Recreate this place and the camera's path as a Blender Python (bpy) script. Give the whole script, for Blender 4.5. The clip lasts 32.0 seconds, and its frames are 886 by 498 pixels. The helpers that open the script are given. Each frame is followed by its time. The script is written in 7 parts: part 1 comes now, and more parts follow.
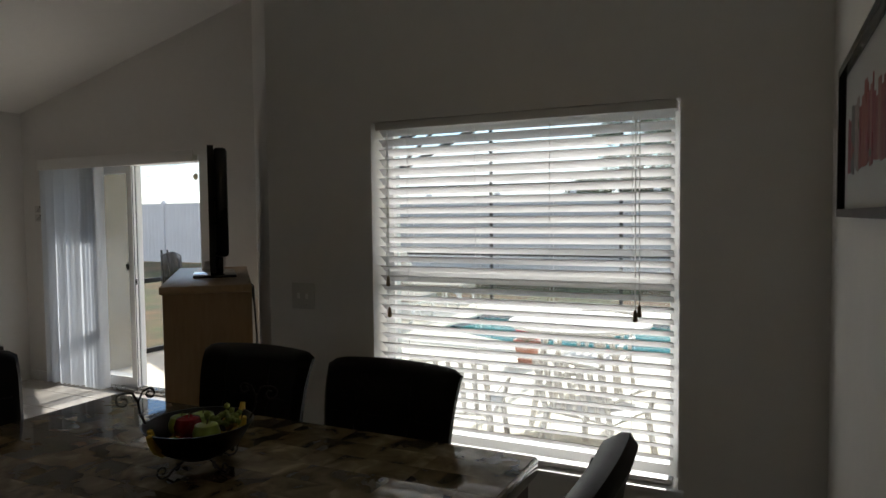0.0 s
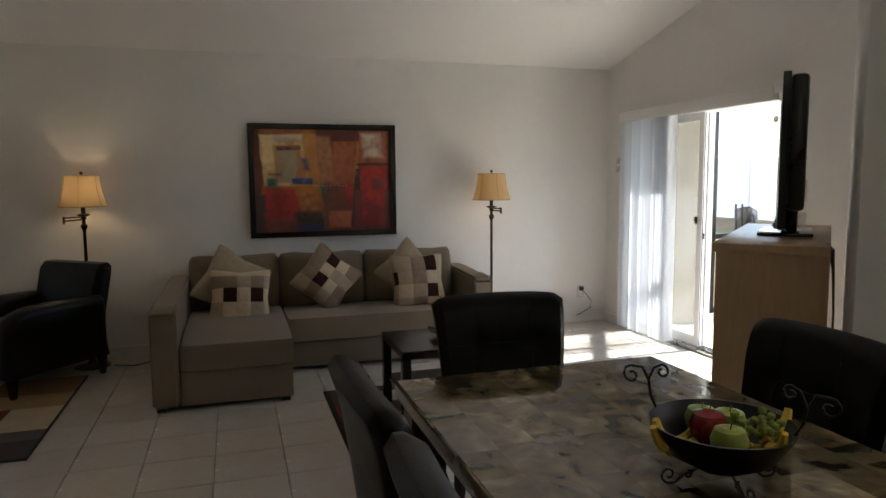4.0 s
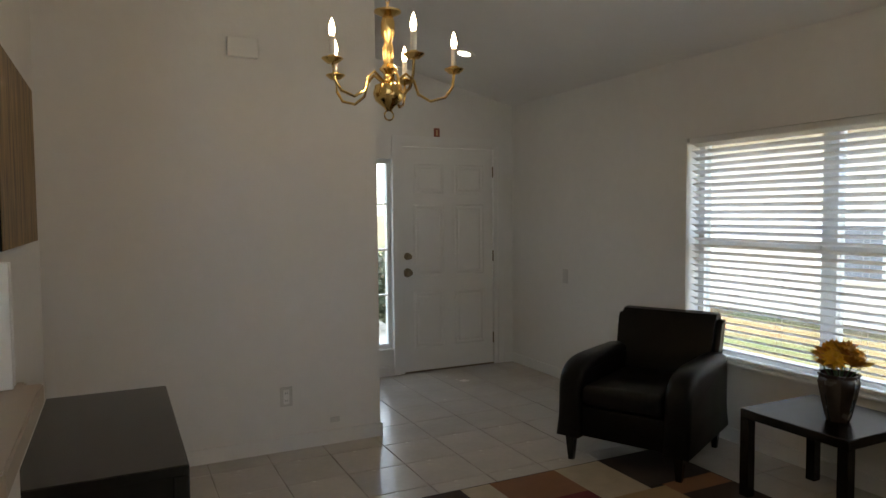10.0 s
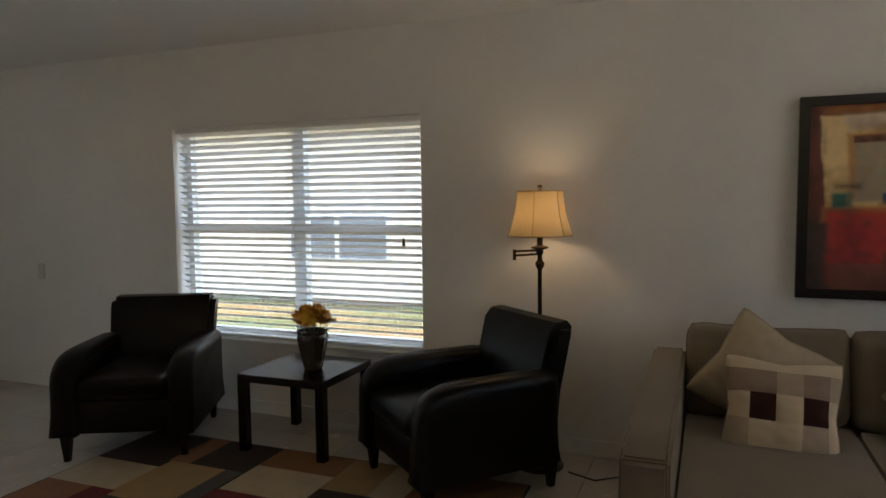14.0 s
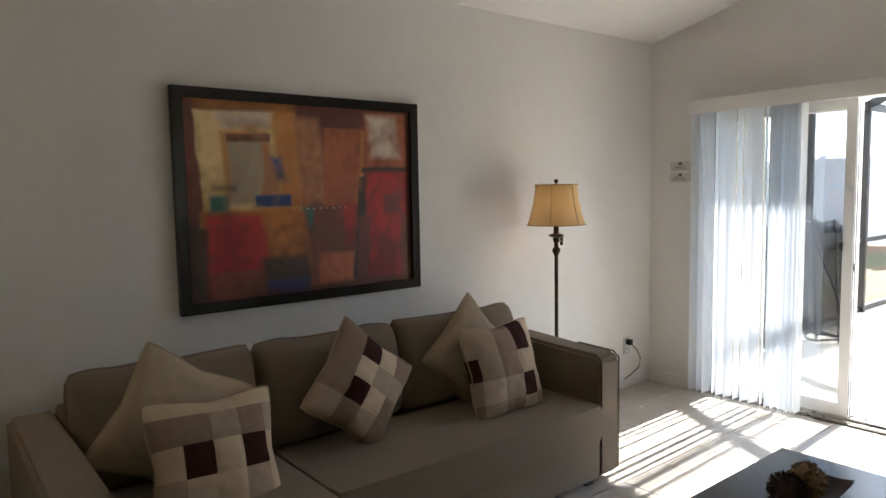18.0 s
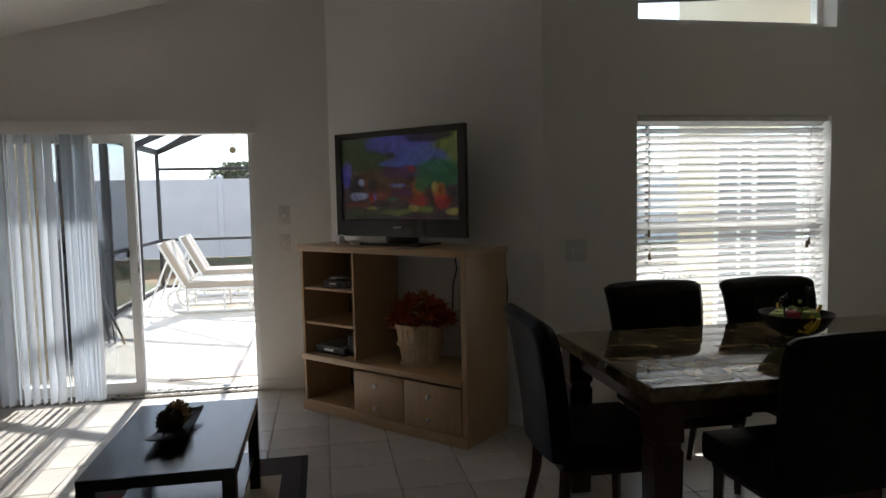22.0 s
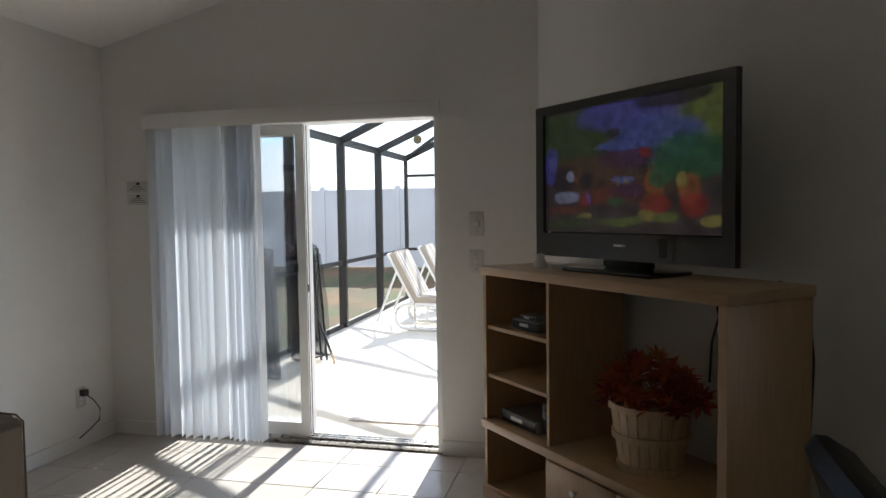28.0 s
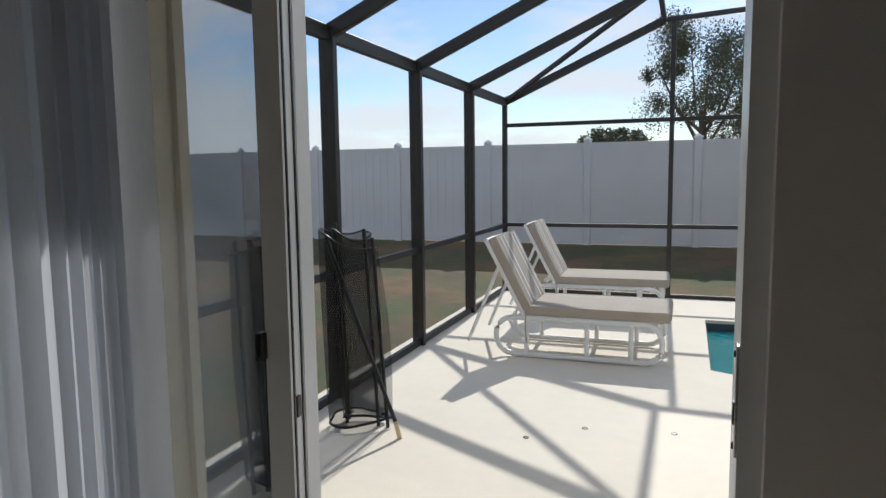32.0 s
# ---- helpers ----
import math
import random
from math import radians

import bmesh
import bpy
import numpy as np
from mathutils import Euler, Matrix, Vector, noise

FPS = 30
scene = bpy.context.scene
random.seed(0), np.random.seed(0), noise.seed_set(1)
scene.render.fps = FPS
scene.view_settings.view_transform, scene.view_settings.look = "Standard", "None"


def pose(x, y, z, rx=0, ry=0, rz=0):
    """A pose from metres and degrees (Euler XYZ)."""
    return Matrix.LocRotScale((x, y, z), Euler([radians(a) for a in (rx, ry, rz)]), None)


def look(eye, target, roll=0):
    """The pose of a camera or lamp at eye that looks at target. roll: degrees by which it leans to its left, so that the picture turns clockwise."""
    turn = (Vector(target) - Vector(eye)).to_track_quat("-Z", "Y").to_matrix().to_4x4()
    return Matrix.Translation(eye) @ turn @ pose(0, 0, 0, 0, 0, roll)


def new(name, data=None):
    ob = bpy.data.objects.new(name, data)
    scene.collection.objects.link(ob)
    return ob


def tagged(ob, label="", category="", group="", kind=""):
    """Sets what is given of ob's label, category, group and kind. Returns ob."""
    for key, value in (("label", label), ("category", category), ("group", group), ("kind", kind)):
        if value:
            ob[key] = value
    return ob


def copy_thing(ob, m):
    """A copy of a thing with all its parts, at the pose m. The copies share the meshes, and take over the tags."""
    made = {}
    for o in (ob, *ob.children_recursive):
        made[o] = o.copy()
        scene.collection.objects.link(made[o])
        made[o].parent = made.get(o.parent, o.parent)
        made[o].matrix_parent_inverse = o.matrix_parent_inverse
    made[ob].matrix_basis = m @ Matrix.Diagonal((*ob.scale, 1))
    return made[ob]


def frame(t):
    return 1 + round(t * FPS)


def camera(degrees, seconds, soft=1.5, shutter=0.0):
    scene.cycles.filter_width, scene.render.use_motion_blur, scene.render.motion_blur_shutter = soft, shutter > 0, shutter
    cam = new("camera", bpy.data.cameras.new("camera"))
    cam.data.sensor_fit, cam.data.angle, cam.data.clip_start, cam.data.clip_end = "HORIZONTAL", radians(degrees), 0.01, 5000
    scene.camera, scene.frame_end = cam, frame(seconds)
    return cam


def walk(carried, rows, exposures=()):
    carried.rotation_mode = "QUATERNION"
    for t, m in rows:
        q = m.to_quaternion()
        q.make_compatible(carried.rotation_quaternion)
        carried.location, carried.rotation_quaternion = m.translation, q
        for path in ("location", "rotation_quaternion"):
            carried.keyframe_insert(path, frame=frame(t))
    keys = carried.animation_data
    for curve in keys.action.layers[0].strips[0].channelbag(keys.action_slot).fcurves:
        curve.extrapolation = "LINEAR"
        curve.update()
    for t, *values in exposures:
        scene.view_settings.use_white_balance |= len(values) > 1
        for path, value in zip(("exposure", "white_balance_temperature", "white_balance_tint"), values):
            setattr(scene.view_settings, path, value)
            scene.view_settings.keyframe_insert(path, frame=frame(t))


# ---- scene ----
cam = camera(66.7, 32.0)
# time, stops, white balance in kelvin
EXPOSURES = [(0.0, 0.8, 6240), (1.0, 0.85, 6190), (2.0, 1.65, 6190), (2.5, 1.8, 6190), (4.5, 2.65, 6340), (5.0, 2.95, 6440), (6.0, 3.2, 6490), (7.0, 2.85, 6490), (8.0, 2.78, 6610), (9.0, 2.55, 6660), (10.0, 2.75, 6610), (10.5, 3.05, 6630), (11.5, 2.9, 6630), (12.0, 2.62, 6610),
             (13.0, 2.42, 6580), (14.0, 2.55, 6490), (15.0, 2.9, 6340), (15.5, 3.2, 6290), (17.5, 3, 6270), (18.0, 2.62, 6220), (19.0, 1.65, 6120), (20.0, 1.28, 6120), (21.0, 1.45, 6120), (22.0, 1.35, 6120), (23.0, 1.85, 6320), (24.0, 2.3, 6800), (27.0, 1.6, 6150), (28.0, 1.35, 6060), (29.0, 1.1, 6010),
             (30.0, 0.7, 6010), (31.0, 0.3, 6060), (32.0, -0.1, 6110)]
TINT = 9
EXPOSURES = [(t, stops, kelvin, TINT) for t, stops, kelvin in EXPOSURES]
PATH = [
    (0, (0.747, 0.456, 1.451), (-0.115, 2.258, 1.355), -0.6),
    (0.5, (0.755, 0.467, 1.439), (-0.187, 2.219, 1.227), -0.8),
    (1, (0.835, 0.544, 1.432), (-0.374, 2.108, 1.132), -2.2),
    (1.5, (0.912, 0.586, 1.404), (-0.496, 1.962, 1.049), -2.1),
    (2, (0.952, 0.612, 1.398), (-0.555, 1.867, 1.008), -1.7),
    (2.5, (0.943, 0.661, 1.377), (-0.665, 1.799, 1.029), -1.0),
    (4.5, (0.195, 0.908, 1.4), (-1.769, 1.237, 1.209), -0.6),
    (5, (-0.071, 0.883, 1.414), (-2.061, 0.938, 1.221), -0.8),
    (5.5, (-0.379, 0.839, 1.461), (-2.366, 0.7, 1.276), -0.8),
    (6, (-0.683, 0.813, 1.434), (-2.646, 0.463, 1.278), -1.3),
    (6.5, (-0.949, 0.772, 1.41), (-2.86, 0.196, 1.277), -1.1),
    (7, (-1.239, 0.726, 1.44), (-3.071, -0.067, 1.313), -0.6),
    (7.5, (-1.418, 0.687, 1.442), (-3.147, -0.311, 1.323), -0.6),
    (8, (-1.595, 0.727, 1.462), (-3.171, -0.5, 1.356), -0.2),
    (8.5, (-1.725, 0.667, 1.447), (-3.15, -0.733, 1.35), 0.1),
    (9, (-1.839, 0.544, 1.446), (-3.088, -1.015, 1.346), 0.0),
    (9.5, (-1.91, 0.51, 1.445), (-2.96, -1.189, 1.337), -0.6),
    (10, (-1.956, 0.519, 1.432), (-2.829, -1.277, 1.323), -0.5),
    (10.5, (-1.98, 0.539, 1.43), (-2.79, -1.286, 1.318), -0.4),
    (11, (-1.989, 0.556, 1.419), (-2.814, -1.262, 1.307), -0.6),
    (11.5, (-2.02, 0.592, 1.415), (-3.001, -1.147, 1.294), -0.2),
    (12, (-2.026, 0.618, 1.419), (-3.208, -0.99, 1.281), 0.1),
    (12.5, (-1.983, 0.576, 1.422), (-3.416, -0.812, 1.274), -0.1),
    (13, (-1.893, 0.529, 1.422), (-3.52, -0.624, 1.273), -0.3),
    (13.5, (-1.833, 0.564, 1.408), (-3.587, -0.387, 1.262), -0.7),
    (14, (-1.721, 0.622, 1.404), (-3.576, -0.111, 1.256), -0.6),
    (14.5, (-1.651, 0.651, 1.417), (-3.584, 0.162, 1.256), -0.6),
    (15, (-1.761, 0.679, 1.427), (-3.736, 0.419, 1.244), -0.8),
    (15.5, (-1.806, 0.595, 1.44), (-3.795, 0.656, 1.238), -0.9),
    (17.5, (-2.456, 0.264, 1.419), (-4.201, 1.223, 1.232), -0.5),
    (18, (-2.494, 0.138, 1.421), (-4.048, 1.385, 1.246), -1.0),
    (18.5, (-2.47, -0.043, 1.398), (-3.826, 1.422, 1.27), -1.3),
    (19, (-2.517, -0.202, 1.396), (-3.666, 1.429, 1.261), -1.1),
    (19.5, (-2.584, -0.334, 1.394), (-3.471, 1.453, 1.253), -1.6),
    (20, (-2.6, -0.418, 1.391), (-3.271, 1.46, 1.245), -2.2),
    (20.5, (-2.585, -0.531, 1.397), (-3.005, 1.418, 1.244), -2.3),
    (21, (-2.607, -0.633, 1.403), (-2.759, 1.355, 1.252), -1.4),
    (21.5, (-2.659, -0.698, 1.412), (-2.534, 1.292, 1.259), -1.2),
    (22, (-2.723, -0.728, 1.41), (-2.371, 1.235, 1.257), -1.2),
    (22.5, (-2.756, -0.767, 1.398), (-2.17, 1.14, 1.253), -0.7),
    (23, (-2.736, -0.803, 1.389), (-1.903, 1.01, 1.257), -0.4),
    (23.5, (-2.71, -0.836, 1.404), (-1.668, 0.866, 1.277), -0.6),
    (24, (-2.688, -0.869, 1.413), (-1.489, 0.727, 1.291), -0.6),
    (24.5, (-2.672, -0.896, 1.411), (-1.417, 0.657, 1.294), -0.9),
    (26.5, (-2.55, -0.294, 1.373), (-2.066, 1.64, 1.212), -1.4),
    (27, (-2.494, -0.021, 1.426), (-2.328, 1.966, 1.276), -0.5),
    (27.5, (-2.365, 0.379, 1.381), (-2.537, 2.368, 1.267), -0.6),
    (28, (-2.333, 0.715, 1.368), (-2.787, 2.66, 1.261), -0.8),
    (28.5, (-2.384, 1.115, 1.374), (-2.987, 3.02, 1.276), -1.2),
    (29, (-2.435, 1.516, 1.38), (-3.199, 3.362, 1.281), -1.1),
    (29.5, (-2.55, 1.901, 1.387), (-3.474, 3.672, 1.28), -1.7),
    (30, (-2.666, 2.286, 1.394), (-3.676, 4.009, 1.293), -1.9),
    (30.5, (-2.787, 2.647, 1.397), (-3.91, 4.299, 1.293), -1.8),
    (31, (-2.97, 2.955, 1.384), (-4.06, 4.627, 1.254), -1.4),
    (31.5, (-3.142, 3.163, 1.386), (-4.05, 4.936, 1.21), -0.9),
    (32, (-3.314, 3.321, 1.383), (-3.994, 5.189, 1.168), -0.7),
]
walk(cam, [(t, look(eye, target, roll)) for t, eye, target, roll in PATH],
     exposures=EXPOSURES)

# ---- light ----
SUN_ELEV, SUN_AZ = radians(38.7), radians(-2.0)   # azimuth from +y towards +x
world = bpy.data.worlds.new("sky")
scene.world = world
world.use_nodes = True
wn, wl = world.node_tree.nodes, world.node_tree.links
for n in list(wn):
    wn.remove(n)
w_out = wn.new("ShaderNodeOutputWorld")
w_bg = wn.new("ShaderNodeBackground")
w_sky = wn.new("ShaderNodeTexSky")
w_sky.sky_type = "NISHITA"
w_sky.sun_disc = False
w_sky.sun_elevation, w_sky.sun_rotation = SUN_ELEV, SUN_AZ
w_sky.air_density, w_sky.dust_density, w_sky.ozone_density = 1.0, 0.2, 2.6
w_co = wn.new("ShaderNodeTexCoord")
w_map = wn.new("ShaderNodeMapping")
w_map.inputs["Scale"].default_value = (1.3, 3.2, 6.0)
w_noise = wn.new("ShaderNodeTexNoise")
w_noise.inputs["Scale"].default_value, w_noise.inputs["Detail"].default_value = 2.2, 7.0
w_noise.inputs["Roughness"].default_value = 0.6
w_ramp = wn.new("ShaderNodeValToRGB")
w_ramp.color_ramp.elements[0].position, w_ramp.color_ramp.elements[1].position = 0.42, 0.60
w_ramp.color_ramp.elements[1].color = (0.85, 0.85, 0.85, 1)
w_mix = wn.new("ShaderNodeMix")
w_mix.data_type = "RGBA"
w_mix.inputs["B"].default_value = (7.2, 7.3, 7.5, 1)
wl.new(w_co.outputs["Generated"], w_map.inputs["Vector"])
wl.new(w_map.outputs["Vector"], w_noise.inputs["Vector"])
wl.new(w_noise.outputs["Fac"], w_ramp.inputs["Fac"])
wl.new(w_ramp.outputs["Color"], w_mix.inputs["Factor"])
wl.new(w_sky.outputs["Color"], w_mix.inputs["A"])
wl.new(w_mix.outputs["Result"], w_bg.inputs["Color"])
w_bg.inputs["Strength"].default_value = 0.15
wl.new(w_bg.outputs["Background"], w_out.inputs["Surface"])

sun = new("sun", bpy.data.lights.new("sun", "SUN"))
sun.data.energy, sun.data.angle, sun.data.color = 5.0, radians(0.55), (1.0, 0.95, 0.87)
sun_from = Vector((math.sin(SUN_AZ) * math.cos(SUN_ELEV), math.cos(SUN_AZ) * math.cos(SUN_ELEV), math.sin(SUN_ELEV)))
sun.matrix_world = look(sun_from * 30, (0, 0, 0))

# ---- materials ----
def mat(name, color, rough=0.6, metal=0.0, scale=8.0, vary=0.15, bump=0.0, bscale=60.0, coat=0.0, spread=0.0, sheen=0.0, stretch=(1, 1, 1), spec=0.5):
    """A plain surface with two scales of variation, grain relief and a per-object shift."""
    m = bpy.data.materials.new(name)
    m.use_nodes = True
    nt = m.node_tree
    n, l = nt.nodes, nt.links
    b = n["Principled BSDF"]
    co = n.new("ShaderNodeTexCoord")
    mp = n.new("ShaderNodeMapping")
    mp.inputs["Scale"].default_value = stretch
    l.new(co.outputs["Object"], mp.inputs["Vector"])
    t1, t2 = n.new("ShaderNodeTexNoise"), n.new("ShaderNodeTexNoise")
    t1.inputs["Scale"].default_value, t1.inputs["Detail"].default_value = scale, 5
    t2.inputs["Scale"].default_value, t2.inputs["Detail"].default_value = scale * 9, 3
    l.new(mp.outputs["Vector"], t1.inputs["Vector"])
    l.new(mp.outputs["Vector"], t2.inputs["Vector"])
    mixv = n.new("ShaderNodeMath")
    mixv.operation = "MULTIPLY_ADD"
    mixv.inputs[1].default_value = 0.4
    l.new(t2.outputs["Fac"], mixv.inputs[0])
    l.new(t1.outputs["Fac"], mixv.inputs[2])
    src = mixv.outputs["Value"]
    if spread:
        oi = n.new("ShaderNodeObjectInfo")
        add = n.new("ShaderNodeMath")
        add.operation = "MULTIPLY_ADD"
        add.inputs[1].default_value = spread
        l.new(oi.outputs["Random"], add.inputs[0])
        l.new(src, add.inputs[2])
        src = add.outputs["Value"]
    rng = n.new("ShaderNodeMapRange")
    rng.inputs["From Min"].default_value, rng.inputs["From Max"].default_value = 0.35, 1.05 + spread
    rng.inputs["To Min"].default_value, rng.inputs["To Max"].default_value = 1 - vary, 1 + vary
    l.new(src, rng.inputs["Value"])
    hue = n.new("ShaderNodeHueSaturation")
    hue.inputs["Color"].default_value = (*color, 1)
    l.new(rng.outputs["Result"], hue.inputs["Value"])
    l.new(hue.outputs["Color"], b.inputs["Base Color"])
    rr = n.new("ShaderNodeMapRange")
    rr.inputs["To Min"].default_value, rr.inputs["To Max"].default_value = max(0.02, rough - 0.1), min(1, rough + 0.1)
    l.new(t1.outputs["Fac"], rr.inputs["Value"])
    l.new(rr.outputs["Result"], b.inputs["Roughness"])
    b.inputs["Metallic"].default_value = metal
    b.inputs["Coat Weight"].default_value = coat
    b.inputs["Sheen Weight"].default_value = sheen
    b.inputs["Specular IOR Level"].default_value = spec
    if bump:
        t3 = n.new("ShaderNodeTexNoise")
        t3.inputs["Scale"].default_value, t3.inputs["Detail"].default_value = bscale, 4
        l.new(mp.outputs["Vector"], t3.inputs["Vector"])
        bp = n.new("ShaderNodeBump")
        bp.inputs["Strength"].default_value, bp.inputs["Distance"].default_value = bump, 0.004
        l.new(t3.outputs["Fac"], bp.inputs["Height"])
        l.new(bp.outputs["Normal"], b.inputs["Normal"])
    return m


def glow(name, color, strength):
    m = bpy.data.materials.new(name)
    m.use_nodes = True
    b = m.node_tree.nodes["Principled BSDF"]
    b.inputs["Base Color"].default_value = (*color, 1)
    b.inputs["Emission Color"].default_value = (*color, 1)
    b.inputs["Emission Strength"].default_value = strength
    return m


def sheer(name, color, through_part, rough=0.6, clear=0.0):
    """Cloth, shade or mesh that lets part of the light pass: scattered, or clear between threads."""
    m = bpy.data.materials.new(name)
    m.use_nodes = True
    n, l = m.node_tree.nodes, m.node_tree.links
    b, o = n["Principled BSDF"], n["Material Output"]
    b.inputs["Base Color"].default_value, b.inputs["Roughness"].default_value = (*color, 1), rough
    tz = n.new("ShaderNodeTexNoise")
    tz.inputs["Scale"].default_value = 40
    hs = n.new("ShaderNodeHueSaturation")
    hs.inputs["Color"].default_value = (*color, 1)
    mr = n.new("ShaderNodeMapRange")
    mr.inputs["To Min"].default_value, mr.inputs["To Max"].default_value = 0.9, 1.08
    l.new(tz.outputs["Fac"], mr.inputs["Value"])
    l.new(mr.outputs["Result"], hs.inputs["Value"])
    l.new(hs.outputs["Color"], b.inputs["Base Color"])
    tr = n.new("ShaderNodeBsdfTranslucent")
    l.new(hs.outputs["Color"], tr.inputs["Color"])
    mx = n.new("ShaderNodeMixShader")
    mx.inputs["Fac"].default_value = through_part
    l.new(b.outputs["BSDF"], mx.inputs[1])
    l.new(tr.outputs["BSDF"], mx.inputs[2])
    last = mx.outputs["Shader"]
    if clear:
        tp = n.new("ShaderNodeBsdfTransparent")
        m2 = n.new("ShaderNodeMixShader")
        m2.inputs["Fac"].default_value = clear
        l.new(last, m2.inputs[1])
        l.new(tp.outputs["BSDF"], m2.inputs[2])
        last = m2.outputs["Shader"]
    l.new(last, o.inputs["Surface"])
    return m


def pane_glass(name, tint=(0.93, 0.96, 0.96), gloss=0.07):
    m = bpy.data.materials.new(name)
    m.use_nodes = True
    n, l = m.node_tree.nodes, m.node_tree.links
    tp, gl, mx = n.new("ShaderNodeBsdfTransparent"), n.new("ShaderNodeBsdfGlossy"), n.new("ShaderNodeMixShader")
    tp.inputs["Color"].default_value = (*tint, 1)
    gl.inputs["Roughness"].default_value = 0.02
    mx.inputs["Fac"].default_value = gloss
    l.new(tp.outputs["BSDF"], mx.inputs[1])
    l.new(gl.outputs["BSDF"], mx.inputs[2])
    l.new(mx.outputs["Shader"], n["Material Output"].inputs["Surface"])
    return m


def grainy(name, base, dark, stretch, rough=0.45, coat=0.0, scale=6.0):
    """Wood: long streaks between two tones."""
    m = bpy.data.materials.new(name)
    m.use_nodes = True
    n, l = m.node_tree.nodes, m.node_tree.links
    b = n["Principled BSDF"]
    co, mp, tx, cr = n.new("ShaderNodeTexCoord"), n.new("ShaderNodeMapping"), n.new("ShaderNodeTexNoise"), n.new("ShaderNodeValToRGB")
    mp.inputs["Scale"].default_value = stretch
    tx.inputs["Scale"].default_value, tx.inputs["Detail"].default_value, tx.inputs["Distortion"].default_value = scale, 8, 0.6
    cr.color_ramp.elements[0].color, cr.color_ramp.elements[1].color = (*dark, 1), (*base, 1)
    cr.color_ramp.elements[0].position, cr.color_ramp.elements[1].position = 0.3, 0.65
    l.new(co.outputs["Object"], mp.inputs["Vector"])
    l.new(mp.outputs["Vector"], tx.inputs["Vector"])
    l.new(tx.outputs["Fac"], cr.inputs["Fac"])
    l.new(cr.outputs["Color"], b.inputs["Base Color"])
    bp = n.new("ShaderNodeBump")
    bp.inputs["Strength"].default_value, bp.inputs["Distance"].default_value = 0.15, 0.002
    l.new(tx.outputs["Fac"], bp.inputs["Height"])
    l.new(bp.outputs["Normal"], b.inputs["Normal"])
    b.inputs["Roughness"].default_value, b.inputs["Coat Weight"].default_value = rough, coat
    b.inputs["Coat Roughness"].default_value = 0.1
    return m


def marbled(name):
    """Brown and grey polished stone, mottled and veined."""
    m = bpy.data.materials.new(name)
    m.use_nodes = True
    n, l = m.node_tree.nodes, m.node_tree.links
    b = n["Principled BSDF"]
    co, oi, ad = n.new("ShaderNodeTexCoord"), n.new("ShaderNodeObjectInfo"), n.new("ShaderNodeVectorMath")
    ad.operation = "ADD"
    sc = n.new("ShaderNodeVectorMath")
    sc.operation = "SCALE"
    sc.inputs["Scale"].default_value = 40
    cb = n.new("ShaderNodeCombineXYZ")
    for k in "XYZ":
        l.new(oi.outputs["Random"], cb.inputs[k])
    l.new(cb.outputs["Vector"], sc.inputs[0])
    l.new(co.outputs["Object"], ad.inputs[0])
    l.new(sc.outputs["Vector"], ad.inputs[1])
    t1, t2 = n.new("ShaderNodeTexNoise"), n.new("ShaderNodeTexNoise")
    t1.inputs["Scale"].default_value, t1.inputs["Detail"].default_value, t1.inputs["Distortion"].default_value = 9, 10, 0.8
    t2.inputs["Scale"].default_value, t2.inputs["Detail"].default_value, t2.inputs["Distortion"].default_value = 2.6, 5, 1.2
    cr = n.new("ShaderNodeValToRGB")
    e = cr.color_ramp.elements
    e[0].position, e[0].color = 0.3, (0.035, 0.022, 0.015, 1)
    e[1].position, e[1].color = 0.74, (0.31, 0.25, 0.165, 1)
    x = e.new(0.45)
    x.color = (0.125, 0.097, 0.057, 1)
    x = e.new(0.57)
    x.color = (0.175, 0.138, 0.082, 1)
    v = n.new("ShaderNodeMapRange")
    v.inputs["From Min"].default_value, v.inputs["From Max"].default_value = 0.3, 0.7
    v.inputs["To Min"].default_value, v.inputs["To Max"].default_value = 0.55, 1.35
    hs = n.new("ShaderNodeHueSaturation")
    l.new(ad.outputs["Vector"], t1.inputs["Vector"])
    l.new(ad.outputs["Vector"], t2.inputs["Vector"])
    l.new(t1.outputs["Fac"], cr.inputs["Fac"])
    l.new(t2.outputs["Fac"], v.inputs["Value"])
    l.new(cr.outputs["Color"], hs.inputs["Color"])
    pv = n.new("ShaderNodeMapRange")
    pv.inputs["To Min"].default_value, pv.inputs["To Max"].default_value = 0.78, 1.25
    l.new(oi.outputs["Random"], pv.inputs["Value"])
    ml = n.new("ShaderNodeMath")
    ml.operation = "MULTIPLY"
    l.new(v.outputs["Result"], ml.inputs[0])
    l.new(pv.outputs["Result"], ml.inputs[1])
    l.new(ml.outputs["Value"], hs.inputs["Value"])
    l.new(hs.outputs["Color"], b.inputs["Base Color"])
    b.inputs["Roughness"].default_value = 0.035
    return m


WALL = mat("wall_paint", (0.79, 0.775, 0.75), 0.7, scale=1.5, vary=0.05, bump=0.32, bscale=50)
CEIL = mat("ceiling_paint", (0.83, 0.815, 0.79), 0.85, scale=2, vary=0.03, bump=0.5, bscale=70)
WHITE = mat("white_trim", (0.80, 0.79, 0.77), 0.4, scale=5, vary=0.03)
DOORW = mat("door_paint", (0.80, 0.79, 0.77), 0.35, scale=3, vary=0.03, bump=0.05)
VINYL = mat("white_vinyl", (0.82, 0.82, 0.81), 0.35, scale=4, vary=0.04)
SLAT = sheer("blind_slat", (0.87, 0.86, 0.85), 0.19, 0.4)
VSLAT = sheer("vertical_slat", (0.86, 0.89, 0.93), 0.20, 0.45)
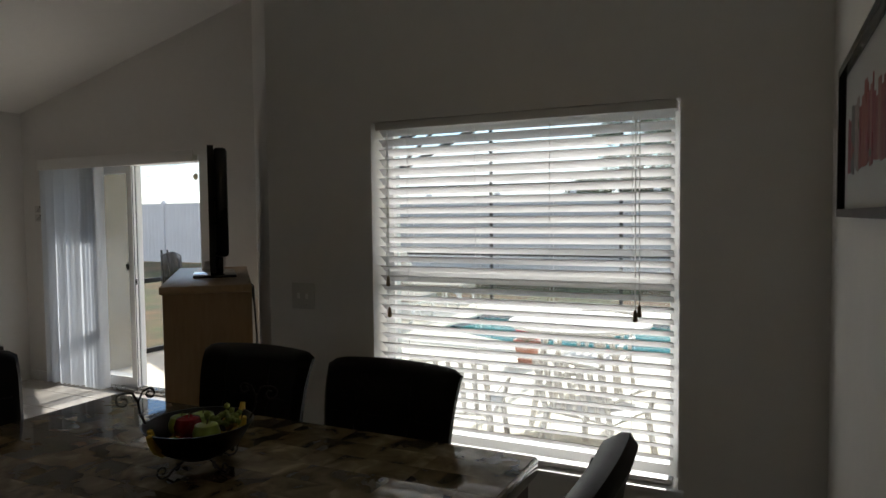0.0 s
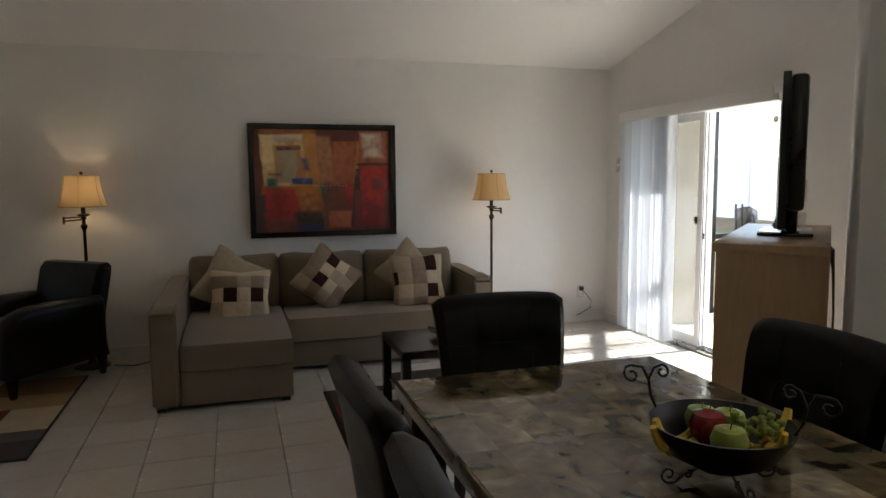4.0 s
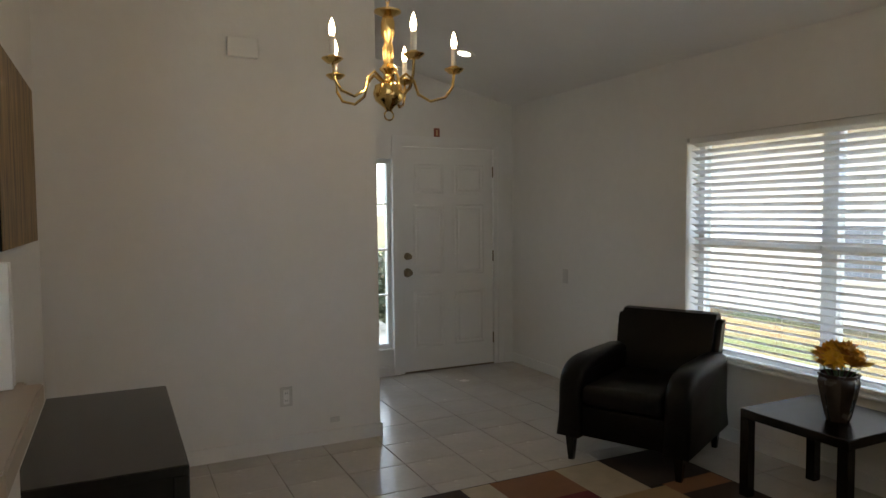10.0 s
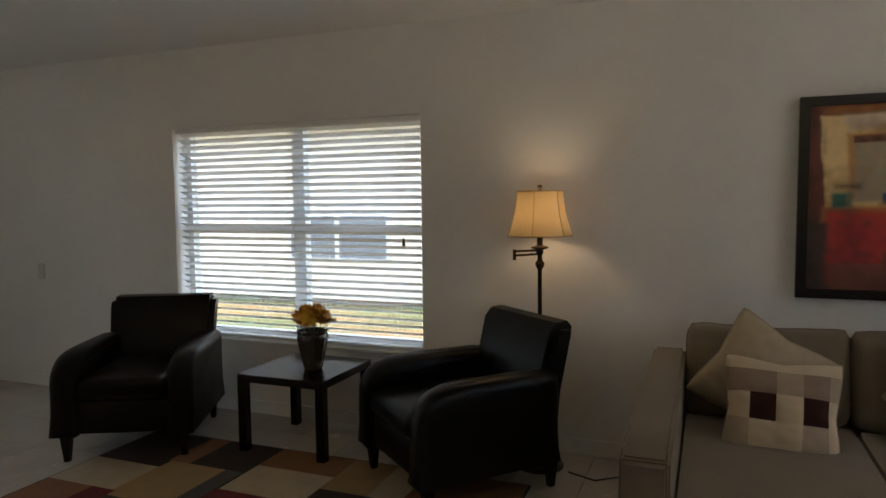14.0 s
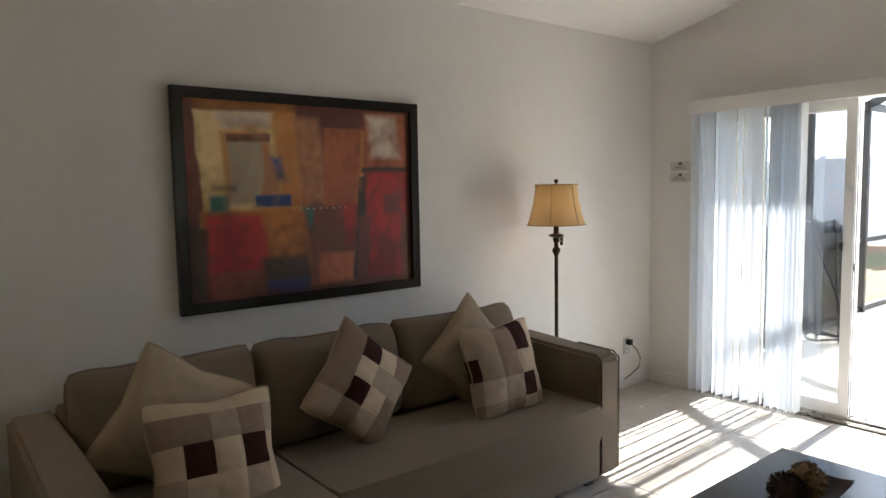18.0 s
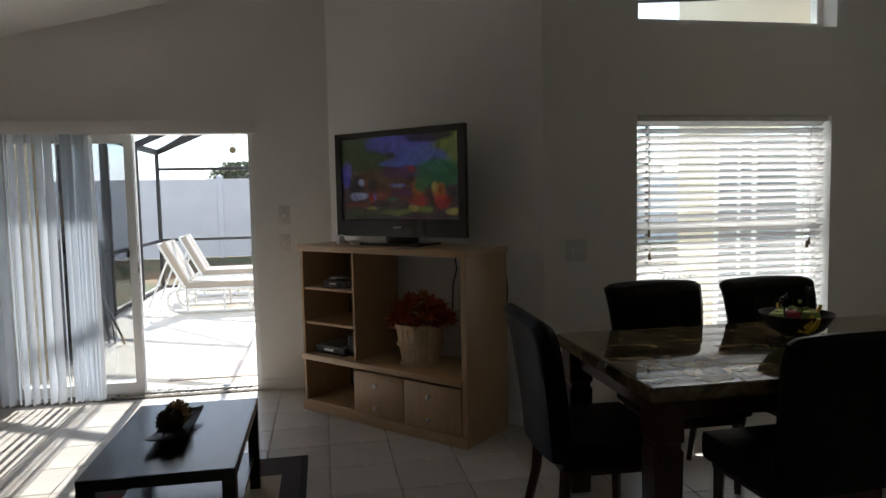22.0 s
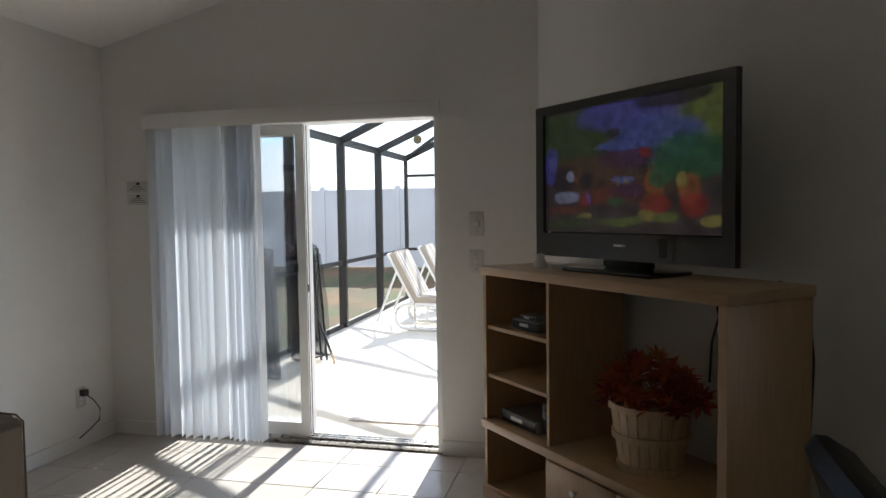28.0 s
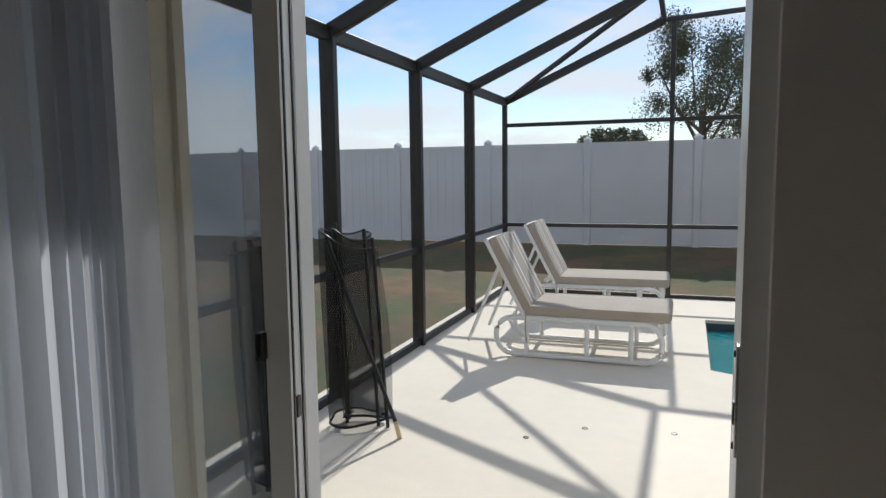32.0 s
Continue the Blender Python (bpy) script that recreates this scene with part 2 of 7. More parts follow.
TILE = mat("floor_tile", (0.555, 0.517, 0.468), 0.24, scale=3.0, vary=0.14, bump=0.28, bscale=22, spread=0.25)
GROUT = mat("grout", (0.30, 0.27, 0.24), 0.85, scale=6, vary=0.2)
GLASS = pane_glass("window_glass")
TGLASS = pane_glass("door_glass", (0.85, 0.86, 0.87), 0.10)
LEATHER = mat("black_leather", (0.0055, 0.005, 0.0046), 0.38, scale=5, vary=0.3, bump=0.2, bscale=160, spread=0.1, spec=0.11)
LEATHER2 = mat("brown_black_leather", (0.0055, 0.0045, 0.0042), 0.36, scale=4, vary=0.3, bump=0.22, bscale=120, spec=0.2)
FABRIC = mat("tan_canvas", (0.212, 0.166, 0.112), 0.9, scale=4, vary=0.12, bump=0.3, bscale=420, sheen=0.15, spread=0.05)
PIPING = mat("tan_piping", (0.20, 0.155, 0.105), 0.85, scale=10, vary=0.1)
BLACKWOOD = mat("black_brown_veneer", (0.011, 0.009, 0.008), 0.24, scale=0.8, vary=0.08, spec=0.45)
CHERRY = grainy("cherry_wood", (0.055, 0.019, 0.012), (0.022, 0.008, 0.006), (8, 8, 0.8), 0.4, 0.05)
MAPLE = grainy("maple_veneer", (0.50, 0.335, 0.19), (0.445, 0.29, 0.155), (1.2, 9, 9), 0.4, 0.1)
MAPLEV = grainy("maple_veneer_upright", (0.49, 0.325, 0.185), (0.435, 0.28, 0.15), (9, 9, 1.0), 0.4, 0.1)
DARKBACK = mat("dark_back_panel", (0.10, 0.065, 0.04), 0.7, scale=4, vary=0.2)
MARBLE = marbled("marble_top")
BLACKMETAL = mat("black_iron", (0.02, 0.018, 0.017), 0.4, 0.6, scale=20, vary=0.3)
BRONZE = mat("dark_bronze", (0.05, 0.035, 0.025), 0.38, 0.8, scale=25, vary=0.35)
BRASS = mat("polished_brass", (0.80, 0.56, 0.22), 0.16, 1.0, scale=12, vary=0.1)
NICKEL = mat("satin_nickel", (0.55, 0.54, 0.52), 0.28, 1.0, scale=20, vary=0.1)
KNOBM = mat("aged_brass", (0.22, 0.17, 0.11), 0.35, 0.9, scale=30, vary=0.3)
PLASTICW = mat("white_plastic", (0.78, 0.77, 0.74), 0.35, scale=10, vary=0.03)
PLATE = mat("plate_plastic", (0.62, 0.61, 0.58), 0.35, scale=10, vary=0.04)
PLASTICB = mat("black_plastic", (0.012, 0.012, 0.013), 0.3, scale=14, vary=0.2)
GLOSSB = mat("gloss_black", (0.010, 0.010, 0.011), 0.08, scale=14, vary=0.2, coat=0.5)
GREYP = mat("grey_plastic", (0.16, 0.17, 0.18), 0.4, scale=14, vary=0.1)
SHADE = sheer("lamp_shade", (0.64, 0.46, 0.235), 0.21, 0.8)
TRIMG = mat("shade_trim", (0.42, 0.29, 0.14), 0.7, scale=20, vary=0.1)
STUCCO = mat("beige_stucco", (0.60, 0.53, 0.40), 0.9, scale=3, vary=0.08, bump=0.6, bscale=60)
CONCRETE = mat("patio_concrete", (0.74, 0.67, 0.555), 0.85, scale=1.2, vary=0.08, bump=0.3, bscale=120)
ALUM = mat("bronze_aluminium", (0.035, 0.032, 0.030), 0.45, 0.3, scale=8, vary=0.15)
COUNTER = mat("tan_laminate", (0.40, 0.33, 0.26), 0.35, scale=60, vary=0.10)


# ---- helpers of this scene ----
def V(*a):
    return Vector(a)


def thing(name, at=None, label="", category="", group="", kind=""):
    ob = new(name)
    ob.empty_display_size = 0.1
    if at is not None:
        ob.matrix_world = at
    return tagged(ob, label, category, group, kind)


def mesh_of(name, bm, mats, smooth=True):
    bmesh.ops.recalc_face_normals(bm, faces=bm.faces)
    me = bpy.data.meshes.new(name)
    bm.to_mesh(me)
    bm.free()
    for m in (mats if isinstance(mats, (list, tuple)) else [mats]):
        me.materials.append(m)
    if smooth:
        for p in me.polygons:
            p.use_smooth = True
        me.set_sharp_from_angle(angle=radians(38))
    return me


def part(name, bm, mats, parent=None, label="", smooth=True):
    ob = new(name, mesh_of(name, bm, mats, smooth))
    if parent is not None:
        ob.parent = parent
    if label:
        ob["label"] = label
    return ob


def solid(name, bm, mats, label, category="", kind="structure", group="", smooth=True):
    return tagged(part(name, bm, mats, None, "", smooth), label, category, group, kind)


def box(bm, x0, x1, y0, y1, z0, z1, mi=0):
    vs = [bm.verts.new(p) for p in ((x0, y0, z0), (x1, y0, z0), (x1, y1, z0), (x0, y1, z0), (x0, y0, z1), (x1, y0, z1), (x1, y1, z1), (x0, y1, z1))]
    fs = []
    for q in ((3, 2, 1, 0), (4, 5, 6, 7), (0, 1, 5, 4), (1, 2, 6, 5), (2, 3, 7, 6), (3, 0, 4, 7)):
        f = bm.faces.new([vs[i] for i in q])
        f.material_index = mi
        fs.append(f)
    return vs


def B(*a):
    bm = bmesh.new()
    box(bm, *a)
    return bm


def rbox(x0, x1, y0, y1, z0, z1, r=0.01, seg=2):
    bm = B(x0, x1, y0, y1, z0, z1)
    bmesh.ops.bevel(bm, geom=list(bm.edges), offset=r, segments=seg, profile=0.5, affect="EDGES")
    return bm


def tube(bm, pts, r, seg=8, r2=None, cap=True):
    """A round bar along points; radius runs from r to r2."""
    pts = [Vector(p) for p in pts]
    rings = []
    n = len(pts)
    for i, p in enumerate(pts):
        d = (pts[min(i + 1, n - 1)] - pts[max(i - 1, 0)]).normalized()
        a = d.cross(V(0, 0, 1)) if abs(d.z) < 0.95 else d.cross(V(1, 0, 0))
        a.normalize()
        b = d.cross(a)
        rr = r + (r2 - r) * i / max(1, n - 1) if r2 is not None else r
        rings.append([bm.verts.new(p + rr * (math.cos(2 * math.pi * k / seg) * a + math.sin(2 * math.pi * k / seg) * b)) for k in range(seg)])
    for u, w in zip(rings, rings[1:]):
        for k in range(seg):
            bm.faces.new((u[k], u[(k + 1) % seg], w[(k + 1) % seg], w[k]))
    if cap:
        bm.faces.new(rings[0][::-1])
        bm.faces.new(rings[-1])
    return bm


def T(pts, r, seg=8, r2=None):
    return tube(bmesh.new(), pts, r, seg, r2)


def lathe(bm, prof, seg=20, at=(0, 0, 0)):
    """Turned shape from (radius, z) pairs."""
    rings = []
    for r, z in prof:
        if r < 1e-5:
            rings.append([bm.verts.new((at[0], at[1], at[2] + z))])
        else:
            rings.append([bm.verts.new((at[0] + r * math.cos(2 * math.pi * k / seg), at[1] + r * math.sin(2 * math.pi * k / seg), at[2] + z)) for k in range(seg)])
    for u, w in zip(rings, rings[1:]):
        for k in range(seg):
            a, b = u[k % len(u)], u[(k + 1) % len(u)]
            c, d = w[(k + 1) % len(w)], w[k % len(w)]
            f = list(dict.fromkeys((a, b, c, d)))
            if len(f) > 2:
                bm.faces.new(f)
    return bm


def L(prof, seg=20, at=(0, 0, 0)):
    return lathe(bmesh.new(), prof, seg, at)


def ball(bm, c, r, sq=(1, 1, 1), sub=2):
    m = Matrix.Translation(c) @ Matrix.Diagonal((r * sq[0], r * sq[1], r * sq[2], 1))
    bmesh.ops.create_icosphere(bm, subdivisions=sub, radius=1.0, matrix=m)
    return bm


def prism(poly, z0, z1):
    """An upright slab over a plan polygon."""
    bm = bmesh.new()
    lo, hi = [bm.verts.new((x, y, z0)) for x, y in poly], [bm.verts.new((x, y, z1)) for x, y in poly]
    bm.faces.new(lo[::-1])
    bm.faces.new(hi)
    for k in range(len(poly)):
        j = (k + 1) % len(poly)
        bm.faces.new((lo[k], lo[j], hi[j], hi[k]))
    return bm


def arc(c, r, a0, a1, n, plane="xz"):
    out = []
    for i in range(n + 1):
        a = radians(a0 + (a1 - a0) * i / n)
        u, v = r * math.cos(a), r * math.sin(a)
        out.append({"xz": (c[0] + u, c[1], c[2] + v), "yz": (c[0], c[1] + u, c[2] + v), "xy": (c[0] + u, c[1] + v, c[2])}[plane])
    return out


def ceil(x):
    return 2.42 + 0.24 * (min(x, 1.1) + 5.35)


def wall_run(p, q, thick, top, holes=(), side=1):
    """A wall of that thickness along p-q (inner face on the line, body to its left for side 1), with holes (s0, s1, z0, z1) along it. top(x) gives its height."""
    p, q = V(*p, 0), V(*q, 0)
    d = (q - p).normalized()
    nrm = V(-d.y, d.x, 0) * side * thick
    length = (q - p).length
    cuts = sorted({0.0, length, *(h[0] for h in holes), *(h[1] for h in holes)})
    bm = bmesh.new()
    for a, b in zip(cuts, cuts[1:]):
        spans, z = [], 0.0
        for h in sorted((h for h in holes if h[0] < (a + b) / 2 < h[1]), key=lambda h: h[2]):
            if h[2] > z:
                spans.append((z, h[2]))
            z = h[3]
        spans.append((z, None))
        pa, pb = p + d * a, p + d * b
        for z0, z1 in spans:
            ta = z1 if z1 is not None else top(pa.x)
            tb = z1 if z1 is not None else top(pb.x)
            vs = [bm.verts.new((w.x, w.y, z)) for w, z in ((pa, z0), (pb, z0), (pb + nrm, z0), (pa + nrm, z0), (pa, ta), (pb, tb), (pb + nrm, tb), (pa + nrm, ta))]
            for f in ((3, 2, 1, 0), (4, 5, 6, 7), (0, 1, 5, 4), (1, 2, 6, 5), (2, 3, 7, 6), (3, 0, 4, 7)):
                bm.faces.new([vs[i] for i in f])
    return bm


# ---- structure ----
# Plan: west wall x=-5.35, slider wall y=4.36, diagonal, dining wall y=3.06, east wall x=0.95, partition y=-3.5, door wall y=-4.95.
solid("floor", B(-5.57, 3.6, -5.15, 4.5, -0.16, -0.006), GROUT, "sand-coloured ceramic tile floor with dark grout joints")

bm = bmesh.new()
for x0, x1 in ((-5.57, -2.6), (-2.6, -1.36), (-1.36, 1.1), (1.1, 3.6)):
    ya = 4.56 if x0 < -2.6 - 1e-6 else (4.53 if x0 < -2 else 3.26)
    yb = 4.56 if x1 < -2.5 else 3.26
    vs = [bm.verts.new(c) for c in ((x0, -5.15, ceil(x0)), (x1, -5.15, ceil(x1)), (x1, yb, ceil(x1)), (x0, ya, ceil(x0)))]
    us = [bm.verts.new(v.co + V(0, 0, 0.16)) for v in vs]
    for f in ((0, 1, 2, 3), (7, 6, 5, 4), (0, 1, 5, 4), (1, 2, 6, 5), (2, 3, 7, 6), (3, 0, 4, 7)):
        bm.faces.new([(vs + us)[i] for i in f])
solid("ceiling", bm, CEIL, "white vaulted ceiling rising from the sofa wall")

WT = 0.20
solid("wall_west", wall_run((-5.35, -5.15), (-5.35, 4.56), 0.22, ceil, [(5.15 - 2.785, 5.15 - 0.945, 0.485, 1.90)], 1), WALL, "long off-white painted wall behind the sofa", smooth=False)
solid("wall_south", wall_run((-5.35, -4.95), (-2.9, -4.95), WT, ceil, [(0.165, 1.165, 0.0, 2.045), (1.22, 1.54, 0.235, 1.90)], -1), WALL, "off-white entry wall round the front door", smooth=False)
solid("wall_foyer", wall_run((-3.45, -4.95), (-3.45, -3.5), 0.13, ceil, (), -1), WALL, "off-white side wall of the entry", smooth=False)
solid("wall_partition", wall_run((-3.32, -3.5), (-1.45, -3.5), 0.14, ceil, (), -1), WALL, "plain off-white partition wall beside the entry", smooth=False)
solid("wall_living_east", wall_run((-1.60, -3.5), (-1.60, -1.19), 0.15, ceil, (), -1), WALL, "off-white wall with a canvas picture", smooth=False)
solid("wall_north_slider", wall_run((-5.35, 4.36), (-2.65, 4.36), WT, ceil, [(0.35, 2.15, 0.0, 1.95)], 1), WALL, "off-white wall round the sliding patio door", smooth=False)
solid("wall_diagonal", wall_run((-2.65, 4.36), (-1.44, 3.06), WT, ceil, (), 1), WALL, "off-white diagonal wall behind the television", smooth=False)
solid("wall_north_dining", wall_run((-1.44, 3.06), (1.10, 3.06), WT, ceil, [(0.588, 1.905, 0.418, 1.875), (0.595, 1.925, 2.42, 3.45)], 1), WALL, "tall off-white dining wall with two windows", smooth=False)

# East dining wall with the arched opening and the plant shelf above it.
bm = wall_run((0.95, 1.0), (0.95, 3.06), 0.15, ceil, (), -1)
for y0, y1, z0, z1 in ((-1.9, 1.0, 2.40, 2.50), (-1.9, 1.0, 3.35, 3.9), (-3.5, -1.9, 0, 3.9)):
    box(bm, 0.95, 1.30, y0, y1, z0, z1)
box(bm, 1.10, 1.30, 1.0, 1.16, 0, 3.9)
yc, half, spring, rise = -0.45, 1.45, 2.06, 0.22
prev = None
for i in range(25):
    u = -1 + 2 * i / 24
    y, z = yc + half * u, spring + rise * math.sqrt(max(0.0, 1 - abs(u) ** 2.3))
    ring = [bm.verts.new(c) for c in ((0.95, y, z), (1.30, y, z), (1.30, y, 2.41), (0.95, y, 2.41))]
    if prev:
        for k in range(4):
            j = (k + 1) % 4
            bm.faces.new((prev[k], prev[j], ring[j], ring[k]))
    prev = ring
solid("wall_east_dining", bm, WALL, "off-white wall with a wide arched opening and plant shelf", smooth=False)

# Hall beyond the arch and closing walls of the kitchen.
bm = wall_run((2.35, -3.5), (2.35, 2.1), 0.15, ceil, [(4.715, 5.25, 0.80, 2.09)], -1)
solid("wall_hall", bm, WALL, "shaded off-white hall wall with an opening", smooth=False)
solid("wall_hall_north", B(1.10, 2.5, 2.1, 2.24, 0, 4.0), WALL, "plain hall end wall", smooth=False)
solid("wall_kitchen_south", B(-1.45, 3.6, -3.64, -3.50, 0, 4.0), WALL, "plain kitchen end wall", smooth=False)
solid("wall_back_east", B(3.45, 3.6, -3.5, 2.24, 0, 4.0), WALL, "plain closing wall", smooth=False)
bm = wall_run((2.5, 2.1), (3.45, 2.1), 0.14, lambda x: 4.0, [(0.12, 0.83, 0.9, 2.05)], 1)
box(bm, 2.5, 3.45, 0.55, 0.65, 0, 4.0)
solid("wall_niche", bm, WHITE, "white room corner behind the hall opening", smooth=False)
sash_spot = pose(2.975, 2.1, 0)

# Half wall and bar counter.
bm = prism([(-1.75, -1.19), (-1.75, -0.775), (-0.947, 0.015), (-0.10, 0.015), (-0.10, -0.10), (-0.90, -0.10), (-1.63, -0.82), (-1.63, -1.19)], 0, 1.023)
bmesh.ops.bevel(bm, geom=[e for e in bm.edges if abs(e.verts[0].co.z - e.verts[1].co.z) > 0.5 and e.verts[0].co.x < -1.7 and e.verts[0].co.y > -1], offset=0.06, segments=4, affect="EDGES")
solid("half_wall", bm, mat("half_wall_paint", (0.78, 0.77, 0.76), 0.6, scale=3, vary=0.03, bump=0.2), "white half wall under the bar counter")
bm = prism([(-1.805, -1.19), (-1.805, -0.56), (-1.171, 0.026), (-0.15, 0.145), (-0.05, 0.08), (-0.05, -0.19), (-1.0, -0.2), (-1.53, -0.70), (-1.53, -1.19)], 1.025, 1.07)
bmesh.ops.bevel(bm, geom=[e for e in bm.edges if abs(e.verts[0].co.z - e.verts[1].co.z) > 0.02 and e.verts[0].co.x < -1.6 and e.verts[0].co.y > -1.3], offset=0.035, segments=4, affect="EDGES")
bmesh.ops.bevel(bm, geom=[e for e in bm.edges if abs(e.verts[0].co.z - e.verts[1].co.z) < 0.001], offset=0.004, segments=2, affect="EDGES")
bar_top = thing("bar_counter", pose(0, 0, 0), "tan laminate breakfast bar top on a white half wall", "counter")
part("countertop", bm, COUNTER, bar_top)
kc = thing("kitchen_cabinet", pose(0, 0, 0), "maple kitchen base cabinet behind the bar", "cabinet")
part("body", B(-0.60, -0.10, -0.72, -0.115, 0, 0.86), MAPLEV, kc, smooth=False)
part("worktop", rbox(-0.62, -0.09, -0.74, -0.11, 0.86, 0.90, 0.004), COUNTER, kc)
part("door", rbox(-0.58, -0.12, -0.738, -0.722, 0.10, 0.84, 0.003), MAPLEV, kc)

# Baseboards.
bm = bmesh.new()
for a in ((-5.35, -5.338, -4.95, 4.36), (-5.338, -5.0, 4.348, 4.36), (-3.2, -2.65, 4.348, 4.36), (-5.338, -5.25, -4.95, -4.938), (-4.115, -3.462, -4.95, -4.938), (-3.462, -3.45, -4.938, -3.488),
          (-3.462, -1.612, -3.5, -3.488), (-1.612, -1.60, -3.488, -1.19), (-1.43, 0.938, 3.048, 3.06), (0.938, 0.95, 1.0, 3.06)):
    box(bm, a[0], a[1], a[2], a[3], 0.0, 0.085)
d = V(1.21, -1.30, 0).normalized()
n_in = V(-d.y, d.x, 0) * -0.012
p0, p1 = V(-2.65, 4.36, 0), V(-1.44, 3.06, 0)
vs = [bm.verts.new(c + V(0, 0, z)) for z in (0, 0.085) for c in (p0, p1, p1 + n_in, p0 + n_in)]
for f in ((0, 1, 2, 3), (7, 6, 5, 4), (0, 1, 5, 4), (1, 2, 6, 5), (2, 3, 7, 6), (3, 0, 4, 7)):
    bm.faces.new([vs[i] for i in f])
solid("baseboard", bm, WHITE, "low white painted baseboard", smooth=False)


# ---- windows and blinds ----
def slat_mesh(length, width=0.05):
    """One horizontal slat along x, slightly crowned."""
    bm = bmesh.new()
    rows = []
    for i in range(5):
        u = -0.5 + i / 4
        rows.append([(u * width, 0.004 * (1 - 4 * u * u))])
    vt = []
    for s in (-1, 1):
        for off in (0.0, -0.0025):
            vt.append([bm.verts.new((s * length / 2, r[0][0], r[0][1] + off)) for r in rows])
    a0, b0, a1, b1 = vt
    for i in range(4):
        bm.faces.new((a0[i], a0[i + 1], a1[i + 1], a1[i]))
        bm.faces.new((b0[i + 1], b0[i], b1[i], b1[i + 1]))
    for u, w in ((a0, b0), (a1, b1)):
        for i in range(4):
            bm.faces.new((u[i], u[i + 1], w[i + 1], w[i]))
    bm.faces.new((a0[0], b0[0], b1[0], a1[0]))
    bm.faces.new((a0[4], b0[4], b1[4], a1[4]))
    return mesh_of("slat", bm, SLAT)


def blind(at, width, z0, z1, tilt, label, wand):
    """A wide-slat horizontal blind, built along local x; the room is on local -y."""
    ob = thing("window_blind", at, label, "blind")
    part("headrail", rbox(-width / 2, width / 2, -0.035, 0.03, z1 - 0.032, z1 + 0.004, 0.005), WHITE, ob)
    me = slat_mesh(width - 0.02)
    pitch = 0.0435
    count = int((z1 - 0.10 - z0) / pitch) + 1
    for i in range(count):
        s = new("slat", me)
        s.parent = ob
        s.matrix_local = pose(0, 0, z1 - 0.0415 - i * pitch, tilt + random.uniform(-1.5, 1.5), random.uniform(-0.12, 0.12), 0)
    part("bottom_rail", rbox(-width / 2 + 0.01, width / 2 - 0.01, -0.027, 0.027, z0 + 0.004, z0 + 0.024, 0.006), WHITE, ob)
    for k in range(4):
        x = -width / 2 + 0.16 + k * (width - 0.32) / 3
        bm = T([(x, -0.027, z1 - 0.05), (x, -0.027, z0 + 0.02)], 0.0011, 5)
        tube(bm, [(x, 0.027, z1 - 0.05), (x, 0.027, z0 + 0.02)], 0.0011, 5)
        part("ladder_cord", bm, WHITE, ob)
    for x, drop in wand:
        c = part("pull_cord", T([(x, -0.040, z1 - 0.05), (x, -0.042, z1 - drop)], 0.0018, 5), WHITE, ob)
        part("tassel", L([(0.002, 0.0), (0.007, -0.01), (0.010, -0.045), (0, -0.05)], 10, (x, -0.042, z1 - drop)), KNOBM, c, "small wooden cord tassel")
    return ob


def sash_window(name, at, width, z0, z1, rail, mullion, label, out=0.12):
    """A window set in a wall, along local x, room on local -y; out is the depth of the frame's inner face."""
    ob = thing(name, at, label, "window", kind="structure")
    w = width / 2
    bm = bmesh.new()
    for a in ((-w, -w + 0.045, z0, z1), (w - 0.045, w, z0, z1), (-w + 0.045, w - 0.045, z0, z0 + 0.05), (-w + 0.045, w - 0.045, z1 - 0.045, z1)):
        box(bm, a[0], a[1], out, out + 0.06, a[2], a[3])
    part("window_frame", bm, VINYL, ob, smooth=False)
    spans = [(-w + 0.045, w - 0.045)]
    if mullion:
        part("mullion", rbox(-0.045, 0.045, out - 0.004, out + 0.064, z0 + 0.05, z1 - 0.045, 0.004), VINYL, ob)
        spans = [(-w + 0.045, -0.045), (0.045, w - 0.045)]
    for a, b in spans:
        if rail:
            part("meeting_rail", rbox(a, b, out - 0.012, out + 0.045, rail - 0.028, rail + 0.028, 0.004), VINYL, ob)
        for lo, hi in ([(z0 + 0.05, rail - 0.028), (rail + 0.028, z1 - 0.045)] if rail else [(z0 + 0.05, z1 - 0.045)]):
            g = part("pane", B(a, b, out + 0.022, out + 0.026, lo, hi), GLASS, ob)
            g.visible_shadow = False
    return ob


W_MID = (-2.785 - 0.945) / 2
west_at = pose(-5.35, W_MID, 0, 0, 0, 90)
sash_window("window_1", west_at, 1.84, 0.485, 1.90, 1.215, True, "white vinyl double window with open blinds")
part("window_sill", rbox(-0.94, 0.94, -0.02, 0.12, 0.47, 0.488, 0.004), WHITE, bpy.data.objects["window_1"])
blind(west_at @ pose(0, 0.045, 0), 1.815, 0.49, 1.895, -25, "white wide-slat blind, open, in the armchair window", [(0.80, 0.72)])
N_MID = (-0.852 + 0.465) / 2
north_at = pose(N_MID, 3.06, 0)
sash_window("window_2", north_at, 1.317, 0.418, 1.875, 1.185, False, "white vinyl dining window behind open blinds")
part("window_sill", rbox(-0.68, 0.68, -0.02, 0.12, 0.403, 0.421, 0.004), WHITE, bpy.data.objects["window_2"])
blind(north_at @ pose(0, 0.045, 0), 1.29, 0.423, 1.87, -34, "white wide-slat blind, open, in the dining window", [(0.50, 0.78), (0.515, 0.76), (-0.58, 0.68), (-0.575, 0.82)])
sash_window("window_3", pose((-0.845 + 0.485) / 2, 3.06, 0), 1.33, 2.42, 3.45, None, False, "high white fixed window above the dining table")

